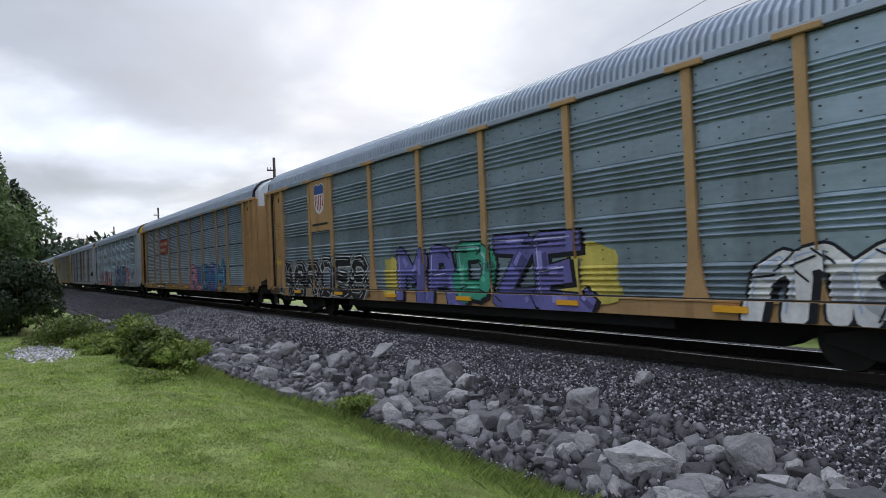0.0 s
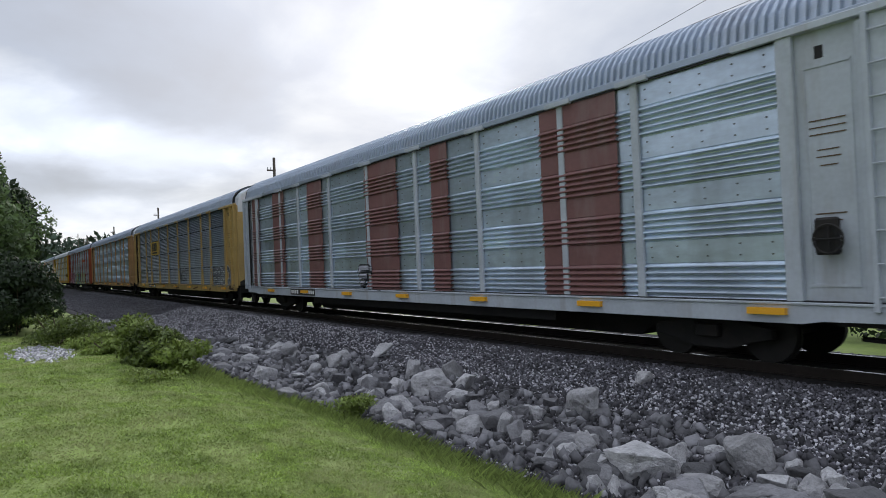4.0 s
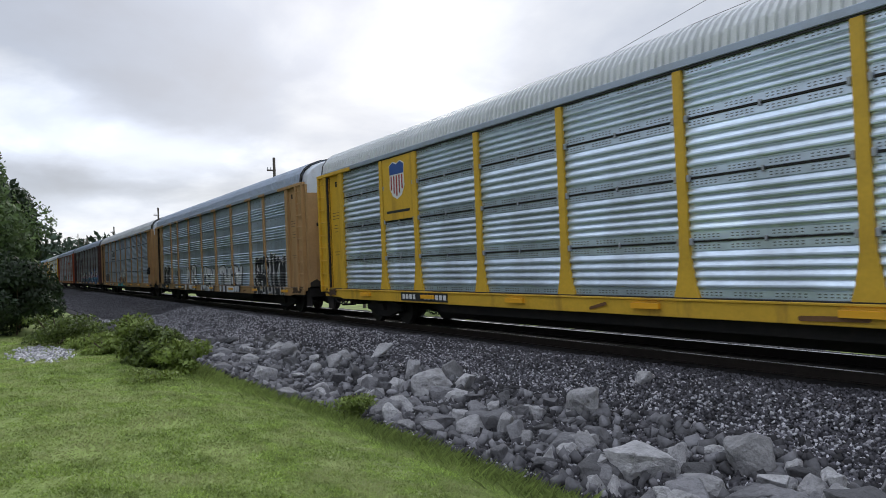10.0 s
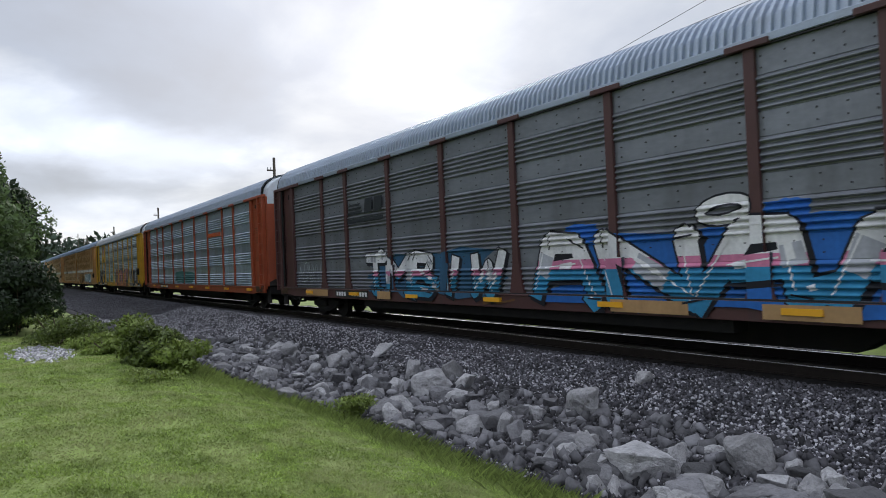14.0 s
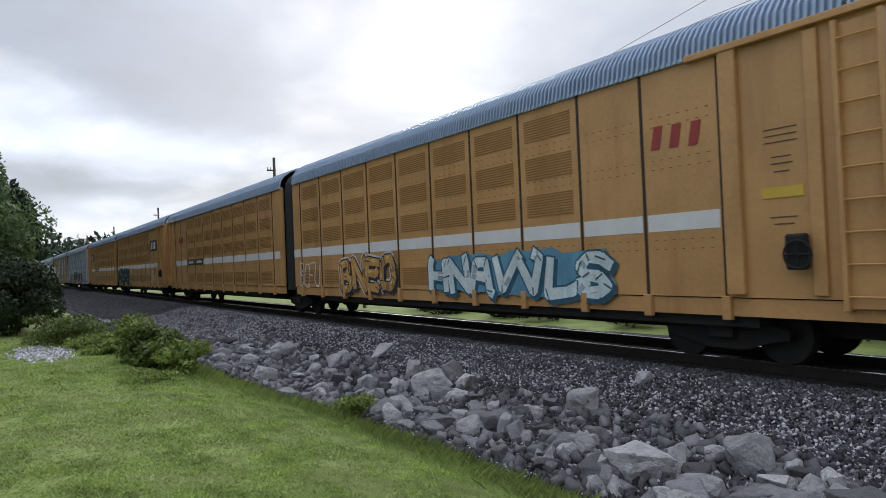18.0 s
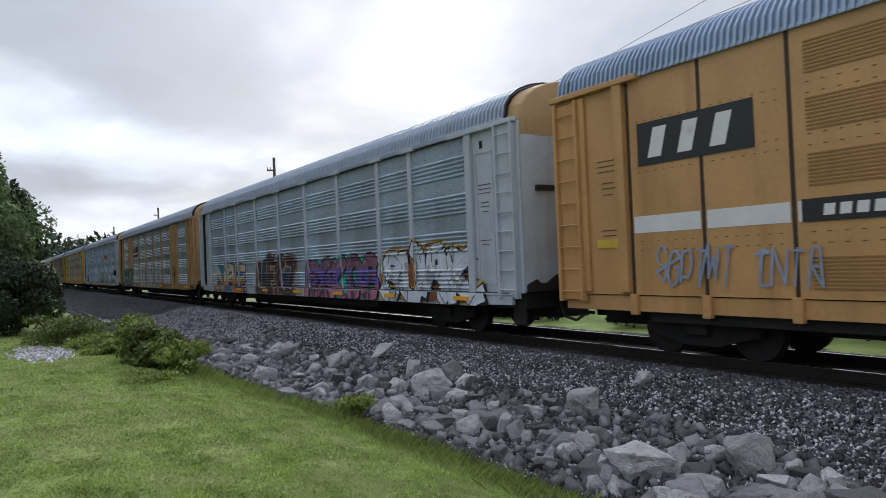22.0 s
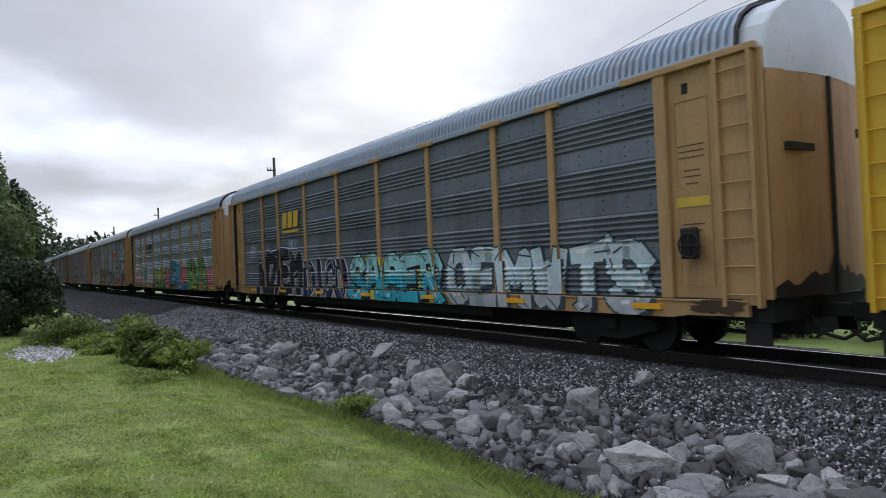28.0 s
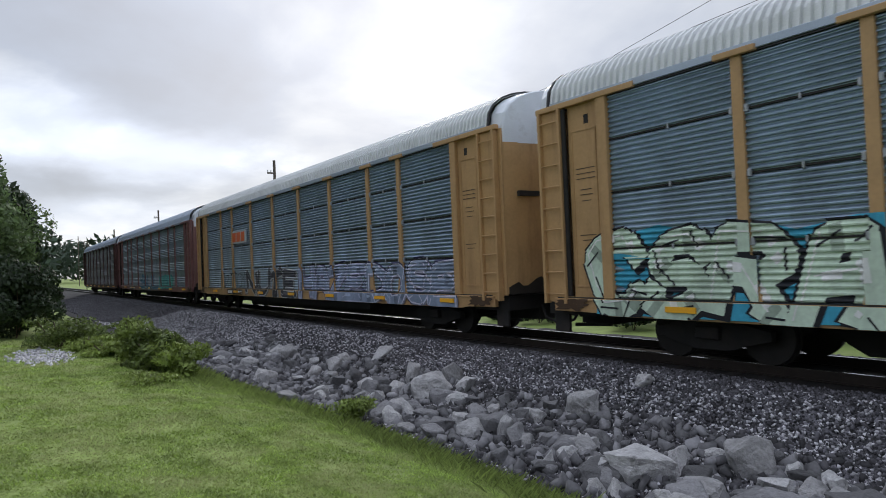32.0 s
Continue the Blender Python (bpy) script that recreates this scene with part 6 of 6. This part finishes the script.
def stones(name, count, xr, yr, size, seed, z_fn, keep=None, material=M_STONE):
    """Many small angular stones in one mesh."""
    g = np.random.RandomState(seed)
    base = np.array([(x, y, z) for z in (-1, 1) for y in (-1, 1) for x in (-1, 1)], float)
    tri = np.array([(0, 2, 3), (0, 3, 1), (4, 5, 7), (4, 7, 6), (0, 1, 5), (0, 5, 4), (1, 3, 7), (1, 7, 5), (3, 2, 6), (3, 6, 7), (2, 0, 4), (2, 4, 6)])
    P = np.stack([g.uniform(*xr, count), g.uniform(*yr, count)], 1)
    if keep:
        P = P[[keep(x, y, g) for x, y in P.tolist()]]
    n = len(P)
    size = g.uniform(*size, n)
    q = g.normal(size=(n, 4)); q /= np.linalg.norm(q, axis=1)[:, None]
    w, i, j, k = q.T
    R = np.stack([1 - 2 * (j * j + k * k), 2 * (i * j - k * w), 2 * (i * k + j * w), 2 * (i * j + k * w), 1 - 2 * (i * i + k * k), 2 * (j * k - i * w), 2 * (i * k - j * w), 2 * (j * k + i * w), 1 - 2 * (i * i + j * j)], 1).reshape(n, 3, 3)
    V = (base[None] * g.uniform(0.35, 1.15, (n, 8, 3))) * size[:, None, None] * np.array((0.95, 0.68, 0.48))
    V = np.einsum("nab,nvb->nva", R, V)
    Z = np.array([z_fn(x, y) for x, y in P.tolist()]) + 0.3 * size
    V += np.concatenate([P, Z[:, None]], 1)[:, None]
    V = V.reshape(-1, 3)
    F = (tri[None] + 8 * np.arange(n)[:, None, None]).reshape(-1, 3)
    me = bpy.data.meshes.new(name)
    me.vertices.add(len(V)); me.vertices.foreach_set("co", V.ravel())
    me.loops.add(F.size); me.loops.foreach_set("vertex_index", F.ravel().astype(np.int32))
    me.polygons.add(len(F)); me.polygons.foreach_set("loop_start", np.arange(0, F.size, 3, dtype=np.int32))
    me.update(calc_edges=True); me.validate()
    me.materials.append(material)
    return new(name, me)


tagged(stones("ballast_stones", 62000, (-16, 1.5), (-6.6, -1.25), (0.016, 0.040), 3, ballast_z, lambda x, y, g: y > edge(x) + 0.1), "loose grey crushed ballast stones on the bank", "gravel", kind="stuff")
tagged(stones("ballast_stones", 32000, (-42, -16), (-6.8, -1.3), (0.018, 0.042), 4, ballast_z, lambda x, y, g: y > edge(x) + 0.1), "loose grey crushed ballast stones on the bank", "gravel", kind="stuff")
tagged(stones("pale_ballast_stones", 19000, (-16, 1.5), (-6.6, -1.6), (0.013, 0.036), 13, lambda x, y: ballast_z(x, y) + 0.008, lambda x, y, g: y > edge(x) + 0.1 and g.uniform() < 0.45 + 0.5 * soft(-2.0, -3.2, y), M_FLAKE), "pale broken stones among the ballast", "gravel", kind="stuff")
tagged(stones("pale_ballast_stones", 10000, (-40, -16), (-6.8, -1.7), (0.018, 0.04), 15, lambda x, y: ballast_z(x, y) + 0.012, lambda x, y, g: y > edge(x) + 0.1, M_FLAKE), "pale broken stones among the ballast", "gravel", kind="stuff")
tagged(stones("ballast_stones", 26000, (-90, -42), (-6.8, -1.3), (0.03, 0.065), 18, ballast_z), "loose grey crushed ballast stones on the bank", "gravel", kind="stuff")
tagged(stones("ditch_rubble", 6500, (-22, -1), (-7.5, -3.4), (0.04, 0.09), 6, ballast_z, lambda x, y, g: y > edge(x) - 0.05, M_RUBBLE), "broken grey rubble between the boulders", "rubble", kind="stuff")
tagged(stones("ditch_rubble", 1700, (-22, -1), (-7.5, -3.6), (0.06, 0.13), 26, lambda x, y: ballast_z(x, y) + 0.02, lambda x, y, g: y > edge(x) + 0.15 and y < -3.5 - 0.5 * soft(-9, -4, x) + 0.35 * math.sin(x * 0.8), M_RUBBLE_PALE), "broken pale grey rubble between the boulders", "rubble", kind="stuff")
tagged(stones("far_ballast_stones", 5000, (-32, 0), (1.3, 4.4), (0.03, 0.06), 8, land), "loose ballast stones on the far shoulder", "gravel", kind="stuff")


# ---------------- grass ----------------
def blades(name, count, spot, height, width, material, seed, lean=0.5):
    g = np.random.RandomState(seed)
    V, F, k = [], [], 0
    for _ in range(count):
        p = spot(g)
        if p is None:
            continue
        x, y, hs = p
        h, a = g.uniform(*height) * hs, g.uniform(0, 6.283)
        w, l = g.uniform(*width), g.uniform(0, lean) * h
        c, s = math.cos(a), math.sin(a)
        z = ground_z(x, y) - 0.01
        d = (-s, c)
        V += [(x - c * w, y - s * w, z), (x + c * w, y + s * w, z), (x + c * w * 0.6 + d[0] * l * 0.4, y + s * w * 0.6 + d[1] * l * 0.4, z + h * 0.6), (x + d[0] * l, y + d[1] * l, z + h)]
        F += [(k, k + 1, k + 2), (k, k + 2, k + 3)]
        k += 4
    return raw(name, V, F, material)


def lawn(count, seed, near=3.2, far=19.0, a0=-3, a1=54):
    """Short mown grass and clover: many small leaning blades."""
    g = np.random.RandomState(seed)
    r = near + far * g.uniform(size=count) ** (1.45 if far > 15 else 0.6)
    a = np.radians(g.uniform(a0, a1, count))
    X, Y = EYE.x - r * np.cos(a), EYE.y + r * np.sin(a)
    V = []
    hh = g.uniform(0.008, 0.024, count); ww = g.uniform(0.005, 0.011, count) * (0.7 + 0.045 * r)
    rot = g.uniform(0, 6.283, count); ln = g.uniform(0.2, 1.5, count)
    for x, y, h, w, t, l, q in zip(X.tolist(), Y.tolist(), hh.tolist(), ww.tolist(), rot.tolist(), ln.tolist(), r.tolist()):
        if y > edge(x) + 0.05:
            continue
        k = noise.noise((x * 2.3, y * 2.3, 1)) + 0.6 * noise.noise((x * 8, y * 8, 3))
        h *= (0.6 + 0.04 * q) * (1.1 + 0.7 * k)
        c, s = math.cos(t), math.sin(t)
        z = ground_z(x, y) - 0.004
        V += [(x - c * w, y - s * w, z), (x + c * w, y + s * w, z), (x - s * h * l + c * w * 0.5, y + c * h * l + s * w * 0.5, z + h), (x - s * h * l - c * w * 0.5, y + c * h * l - s * w * 0.5, z + h)]
    n = len(V) // 4
    me = bpy.data.meshes.new("lawn_grass")
    me.vertices.add(4 * n); me.vertices.foreach_set("co", np.array(V, np.float32).ravel())
    me.loops.add(4 * n); me.loops.foreach_set("vertex_index", np.arange(4 * n, dtype=np.int32))
    me.polygons.add(n); me.polygons.foreach_set("loop_start", np.arange(0, 4 * n, 4, dtype=np.int32))
    me.update(calc_edges=True)
    me.materials.append(M_GRASS)
    return new("lawn_grass", me)


tagged(lawn(400000, 11), "short mown green lawn grass", "grass", kind="stuff")
tagged(lawn(15000, 16, 0.2, 3.1), "short mown green lawn grass", "grass", kind="stuff")
tagged(lawn(110000, 17, 0.2, 11.0, 54, 357), "short mown green lawn grass", "grass", kind="stuff")


def fringe_spot(g):
    x = g.uniform(-15, -2.5)
    y = edge(x) + g.normal() * 0.36 - 0.08
    return x, y, g.uniform(0.5, 1.3)


tagged(blades("tall_grass", 38000, fringe_spot, (0.05, 0.15), (0.001, 0.0022), M_TALL, 12, 1.3), "unmown tufts of grass along the lawn edge", "grass", kind="stuff")


# ---------------- trees and shrubs ----------------
def leaf_cloud(name, blobs, count, size, material, seed, parent=None):
    """Many small leaves around a set of clumps (centre, radii)."""
    g = np.random.RandomState(seed)
    wts = np.array([b[1][0] * b[1][2] for b in blobs]); wts = wts / wts.sum()
    idx = g.choice(len(blobs), count, p=wts)
    V = np.zeros((count, 4, 3)); 
    for i in range(count):
        c, r = blobs[idx[i]]
        d = g.normal(size=3); d /= np.linalg.norm(d)
        rad = g.uniform(0.55, 1.05) ** 0.7
        p = np.array(c) + d * np.array(r) * rad
        s = g.uniform(*size)
        u = g.normal(size=3); u /= np.linalg.norm(u)
        w = np.cross(u, d + 0.3 * g.normal(size=3)); w /= (np.linalg.norm(w) + 1e-9)
        V[i] = p - u * s, p + w * s * 0.45, p + u * s, p - w * s * 0.45
    F = np.arange(count * 4).reshape(-1, 4)
    me = bpy.data.meshes.new(name)
    me.from_pydata(V.reshape(-1, 3).tolist(), [], F.tolist())
    me.materials.append(material)
    ob = new(name, me)
    if parent:
        ob.parent = parent
    return ob


def clumps(centre, radii, n, seed, k=(0.28, 0.5)):
    g = random.Random(seed)
    out = []
    for _ in range(n):
        d = Vector((g.gauss(0, 1), g.gauss(0, 1), g.gauss(0, 1))).normalized() * g.uniform(0.35, 0.95)
        s = g.uniform(*k)
        out.append(((centre[0] + d.x * radii[0], centre[1] + d.y * radii[1], centre[2] + d.z * radii[2]), (radii[0] * s, radii[1] * s, radii[2] * s * 0.85)))
    return out


def tree(x, y, height, spread, seed, material, label, leaves=9000, low=0.25, leaf=(0.07, 0.14)):
    t = new("tree"); t.location = (x, y, land(x, y) - 0.05)
    tagged(t, label, "tree")
    g = random.Random(seed)
    bm = bmesh.new()
    p, r = Vector((0, 0, 0)), height * 0.028
    for i in range(5):
        q = p + Vector((g.uniform(-0.05, 0.05) * height * 0.4, g.uniform(-0.05, 0.05) * height * 0.4, height * 0.16))
        rod(bm, p, q, r * (1 - i * 0.17), 8)
        for _ in range(2):
            a = g.uniform(0, 6.28)
            e_ = q + Vector((math.cos(a) * spread * 0.6, math.sin(a) * spread * 0.6, height * g.uniform(0.05, 0.16)))
            rod(bm, q, e_, r * 0.35 * (1 - i * 0.15), 6)
        p = q
    part("trunk", bm, M_BARK, t)
    c = (0, 0, height * (low + (1 - low) / 2))
    leaf_cloud("crown", clumps(c, (spread, spread, height * (1 - low) / 2), 26, seed), leaves, leaf, material, seed, t)
    return t


def bush(x, y, w, h, seed, material, label, leaves=3000, leaf=(0.03, 0.07)):
    b = new("bush"); b.location = (x, y, land(x, y) - 0.05)
    tagged(b, label, "bush")
    g = random.Random(seed)
    for _ in range(5):
        bm = bmesh.new()
        a = g.uniform(0, 6.28)
        rod(bm, (0, 0, 0), (math.cos(a) * w * 0.5, math.sin(a) * w * 0.5, h * g.uniform(0.5, 0.9)), 0.012, 5)
        part("stem", bm, M_BARK, b)
    leaf_cloud("foliage", clumps((0, 0, h * 0.48), (w, w, h * 0.5), 16, seed, (0.3, 0.5)), leaves, leaf, material, seed, b)
    return b


tree(-27, -11.9, 6.1, 2.2, 21, M_LEAF, "dark leafy tree at the edge of the lawn", 17000, 0.05)
tree(-38, -11.4, 6.6, 2.6, 23, M_LEAF, "dark leafy tree beside the track", 13000, 0.05)
tree(-31, -16, 8.5, 3.2, 22, M_LEAF_DARK, "tall dark leafy tree behind the lawn", 9000, 0.1)
bush(-23.5, -10.7, 1.35, 2.7, 31, M_LEAF_DARK, "dense dark shrub at the lawn's end", 10000, (0.05, 0.1))
bush(-26, -10.6, 1.0, 2.5, 32, M_LEAF_DARK, "dense dark shrub at the lawn's end", 9000, (0.05, 0.1))
bush(-30, -10.5, 0.95, 2.2, 38, M_LEAF_DARK, "dense dark shrub beside the ballast", 8000, (0.05, 0.1))
# tall trees out of view, added to keep sky light off the far railcars
for i in range(17):
    x = -34 - 7.5 * i
    tree(x, -11.2 + 0.066 * x - 6.4 - 0.1 * i, 24 + random.uniform(-2, 2), 6.0, 160 + i, M_LEAF_DARK, "unseen tall dark leafy tree, added to shade the far railcars", 6000, 0.06, (0.2, 0.4))
for i in range(11):
    x = -46 - 10.5 * i
    tree(x, -12.6 + 0.045 * (-x - 46), 1.9 - 0.112 * x + random.uniform(-0.8, 0.5), 3.4, 60 + i, M_LEAF_DARK, "dark leafy tree in the wood beside the track", 6500, 0.03, (0.18, 0.36))
# unseen tree line behind the camera, added to darken what the panels reflect
for i in range(15):
    tree(-92 + 10.5 * i + random.uniform(-2, 2), -42 + random.uniform(-4, 4), random.uniform(6, 8.5), 5.0, 200 + i, M_LEAF_DARK, "unseen leafy tree across the lawn, added to darken panel reflections", 2600, 0.05, (0.3, 0.6))
bush(-14.1, -8.6, 0.75, 1.0, 33, M_LEAF_MID, "green leafy bush on the ditch edge", 7000)
bush(-14.75, -8.85, 0.5, 1.1, 34, M_LEAF_LIGHT, "light green leafy bush on the ditch edge", 3000)
bush(-13.4, -8.4, 0.55, 0.8, 39, M_LEAF_LIGHT, "light green leafy bush on the ditch edge", 1800)
bush(-16.8, -9.1, 0.6, 0.36, 35, M_LEAF_LIGHT, "low light green weeds at the lawn's end", 2600)
bush(-18.2, -9.4, 0.7, 0.42, 40, M_LEAF_LIGHT, "low light green weeds at the lawn's end", 2600)
bush(-19.5, -9.9, 0.9, 0.85, 36, M_LEAF_MID, "low green shrub at the lawn's end", 3000)
bush(-22, -8.6, 0.9, 0.6, 37, M_LEAF_MID, "low green shrub beside the ballast", 2600)
bush(-11.9, -9.2, 0.5, 0.22, 44, M_LEAF_LIGHT, "low leafy weeds on the lawn", 900, (0.02, 0.045))
bush(-9.4, -6.85, 0.45, 0.45, 45, M_LEAF_LIGHT, "clump of weeds among the boulders", 1600, (0.02, 0.05))
tagged(stones("gravel_patch", 3600, (-20.5, -14.6), (-11.3, -9.6), (0.02, 0.05), 14, ground_z, lambda x, y, g: (x + 17.2) ** 2 / 4.5 + (y + 10.4) ** 2 / 0.5 < g.uniform(0.0, 1.0) ** 1.5, M_FLAKE), "small patch of grey gravel on the lawn", "gravel", kind="stuff")

# ---------------- poles and wires ----------------


def utility_pole(x, y, h, arm=True, lean=0.0):
    p = new("utility_pole"); p.location = (x, y, land(x, y) - 0.1); p.rotation_euler[1] = lean
    tagged(p, "weathered wooden utility pole with a crossarm beyond the track", "utility pole", "poles beyond the track")
    bm = bmesh.new(); rod(bm, (0, 0, 0), (0, 0, h), 0.11, 10); part("pole", bm, M_POLE, p)
    bm = bmesh.new(); box(bm, -0.06, 0.06, -0.6, 0.12, h - 1.1, h - 0.99); part("crossarm", bm, M_POLE, p)
    for k in (-0.55, -0.3):
        bm = bmesh.new(); rod(bm, (0, k, h - 0.98), (0, k, h - 0.8), 0.05, 8); part("insulator", bm, M_WHITE, p)
    return p


POLE_X = (34, -8, -52.8, -99, -140, -183)
for x in POLE_X:
    utility_pole(x, 8.0, 11.5)
utility_pole(26, 6.12, 15.6); utility_pole(-34, 6.12, 8.3)
utility_pole(-236, 11, 15.5); utility_pole(-215, 10.5, 13.0)
for x0, z0, x1, z1 in ((26.0, 14.97, -34.0, 5.51), (26.0, 10.2, -34.0, 7.51)):
    bm = bmesh.new()
    rod(bm, (x0, 6.0, z0), (x1, 6.0 if x1 > -40 else 7.85, z1), 0.009, 5)
    w = new("overhead_wire", mesh_of("overhead_wire", bm))
    w.material_slots[0].link = "OBJECT"; w.material_slots[0].material = M_WIRE
    tagged(w, "thin dark overhead wire strung between the poles", "wire", "overhead wires")

# ---------------- beyond the track ----------------
M_SIDING = mat("pale_siding", (0.62, 0.66, 0.72), 0.6, var=0.08, scale=1)
M_LOT = mat("pale_gravel_lot", (0.55, 0.55, 0.54), 0.9, var=0.15, scale=1.5)
M_SHINGLE = mat("grey_shingles", (0.16, 0.16, 0.17), 0.9, var=0.2, scale=4)
lot = tagged(sheet("gravel_lot", [-120, -60, -40, -30, -22], [9, 12, 16, 24], lambda x, y: land(x, y) + 0.05, M_LOT), "pale gravel lot beyond the track", "lot", kind="structure")
house = tagged(new("house"), "small pale sided house beyond the track", "house")
house.location = (-28, 20, land(0, 20))
bm = bmesh.new(); box(bm, -3, 3.5, 0, 6, -0.2, 2.6); part("wall", bm, M_SIDING, house)
bm = bmesh.new()
prism(bm, [(-3.4, 2.6), (3.9, 2.6), (0.25, 4.2)], -0.4, 6.4)
part("roof", bm, M_SHINGLE, house)
for x in (-1.6, 1.6):
    bm = bmesh.new(); box(bm, x - 0.5, x + 0.5, -0.05, 0.02, 0.9, 2.0); wdw = part("window", bm, M_WHITE, house)
    bm = bmesh.new(); box(bm, x - 0.42, x + 0.42, -0.07, -0.045, 0.98, 1.92); part("pane", bm, M_BLACK, wdw)
for i in range(9):
    bush(-30 + 4.6 * i, 8.2 + random.uniform(-0.5, 0.8), 1.9, random.uniform(1.6, 2.4), 100 + i, M_LEAF_DARK, "dark hedge shrub beyond the track", 2200, (0.07, 0.14))
for i in range(11):
    bush(-29 + 3.3 * i + random.uniform(-0.8, 0.8), 6.4 + random.uniform(-0.4, 0.5), random.uniform(0.7, 1.3), random.uniform(0.7, 1.2), 120 + i, M_LEAF_DARK, "low dark scrub beyond the track", 1100, (0.06, 0.12))
bush(-24, 11, 1.4, 1.8, 41, M_LEAF, "green shrub beyond the track", 3000, (0.06, 0.12))
bush(-20.5, 12, 1.3, 1.6, 42, M_LEAF_DARK, "dark shrub beyond the track", 3000, (0.06, 0.12))
bush(-15, 11, 0.9, 1.3, 43, M_LEAF_DARK, "dark shrub beyond the track", 2500, (0.06, 0.12))
for i in range(9):
    tree(-60 + 9 * i + random.uniform(-2, 2), 45 + random.uniform(-4, 6), random.uniform(3.5, 4.6), 2.2, 50 + i, M_LEAF_DARK, "small leafy tree far beyond the track", 2500, 0.1, (0.15, 0.3))
hill_blobs = []
g = random.Random(9)
for i in range(220):
    x = -420 + g.uniform(-90, 90); y = -160 + 3.0 * i * 0.9
    hgt = 26 + 9 * math.sin(i * 0.05) + g.uniform(-3, 3) - abs(y - 20) * 0.03
    hill_blobs.append(((x, y, hgt * 0.5), (10, 8, hgt * 0.5)))
woods = leaf_cloud("far_woods", hill_blobs, 26000, (1.2, 2.6), M_FAR, 77)
tagged(woods, "hazy green wooded hill in the distance", "woods", kind="stuff")


# ---------------- movement ----------------
def motions():
    for car, off in zip(CARS, OFFS):
        walk(car, [(t, pose(s + off, 0, 0)) for t, s in TRAVEL])


motions()
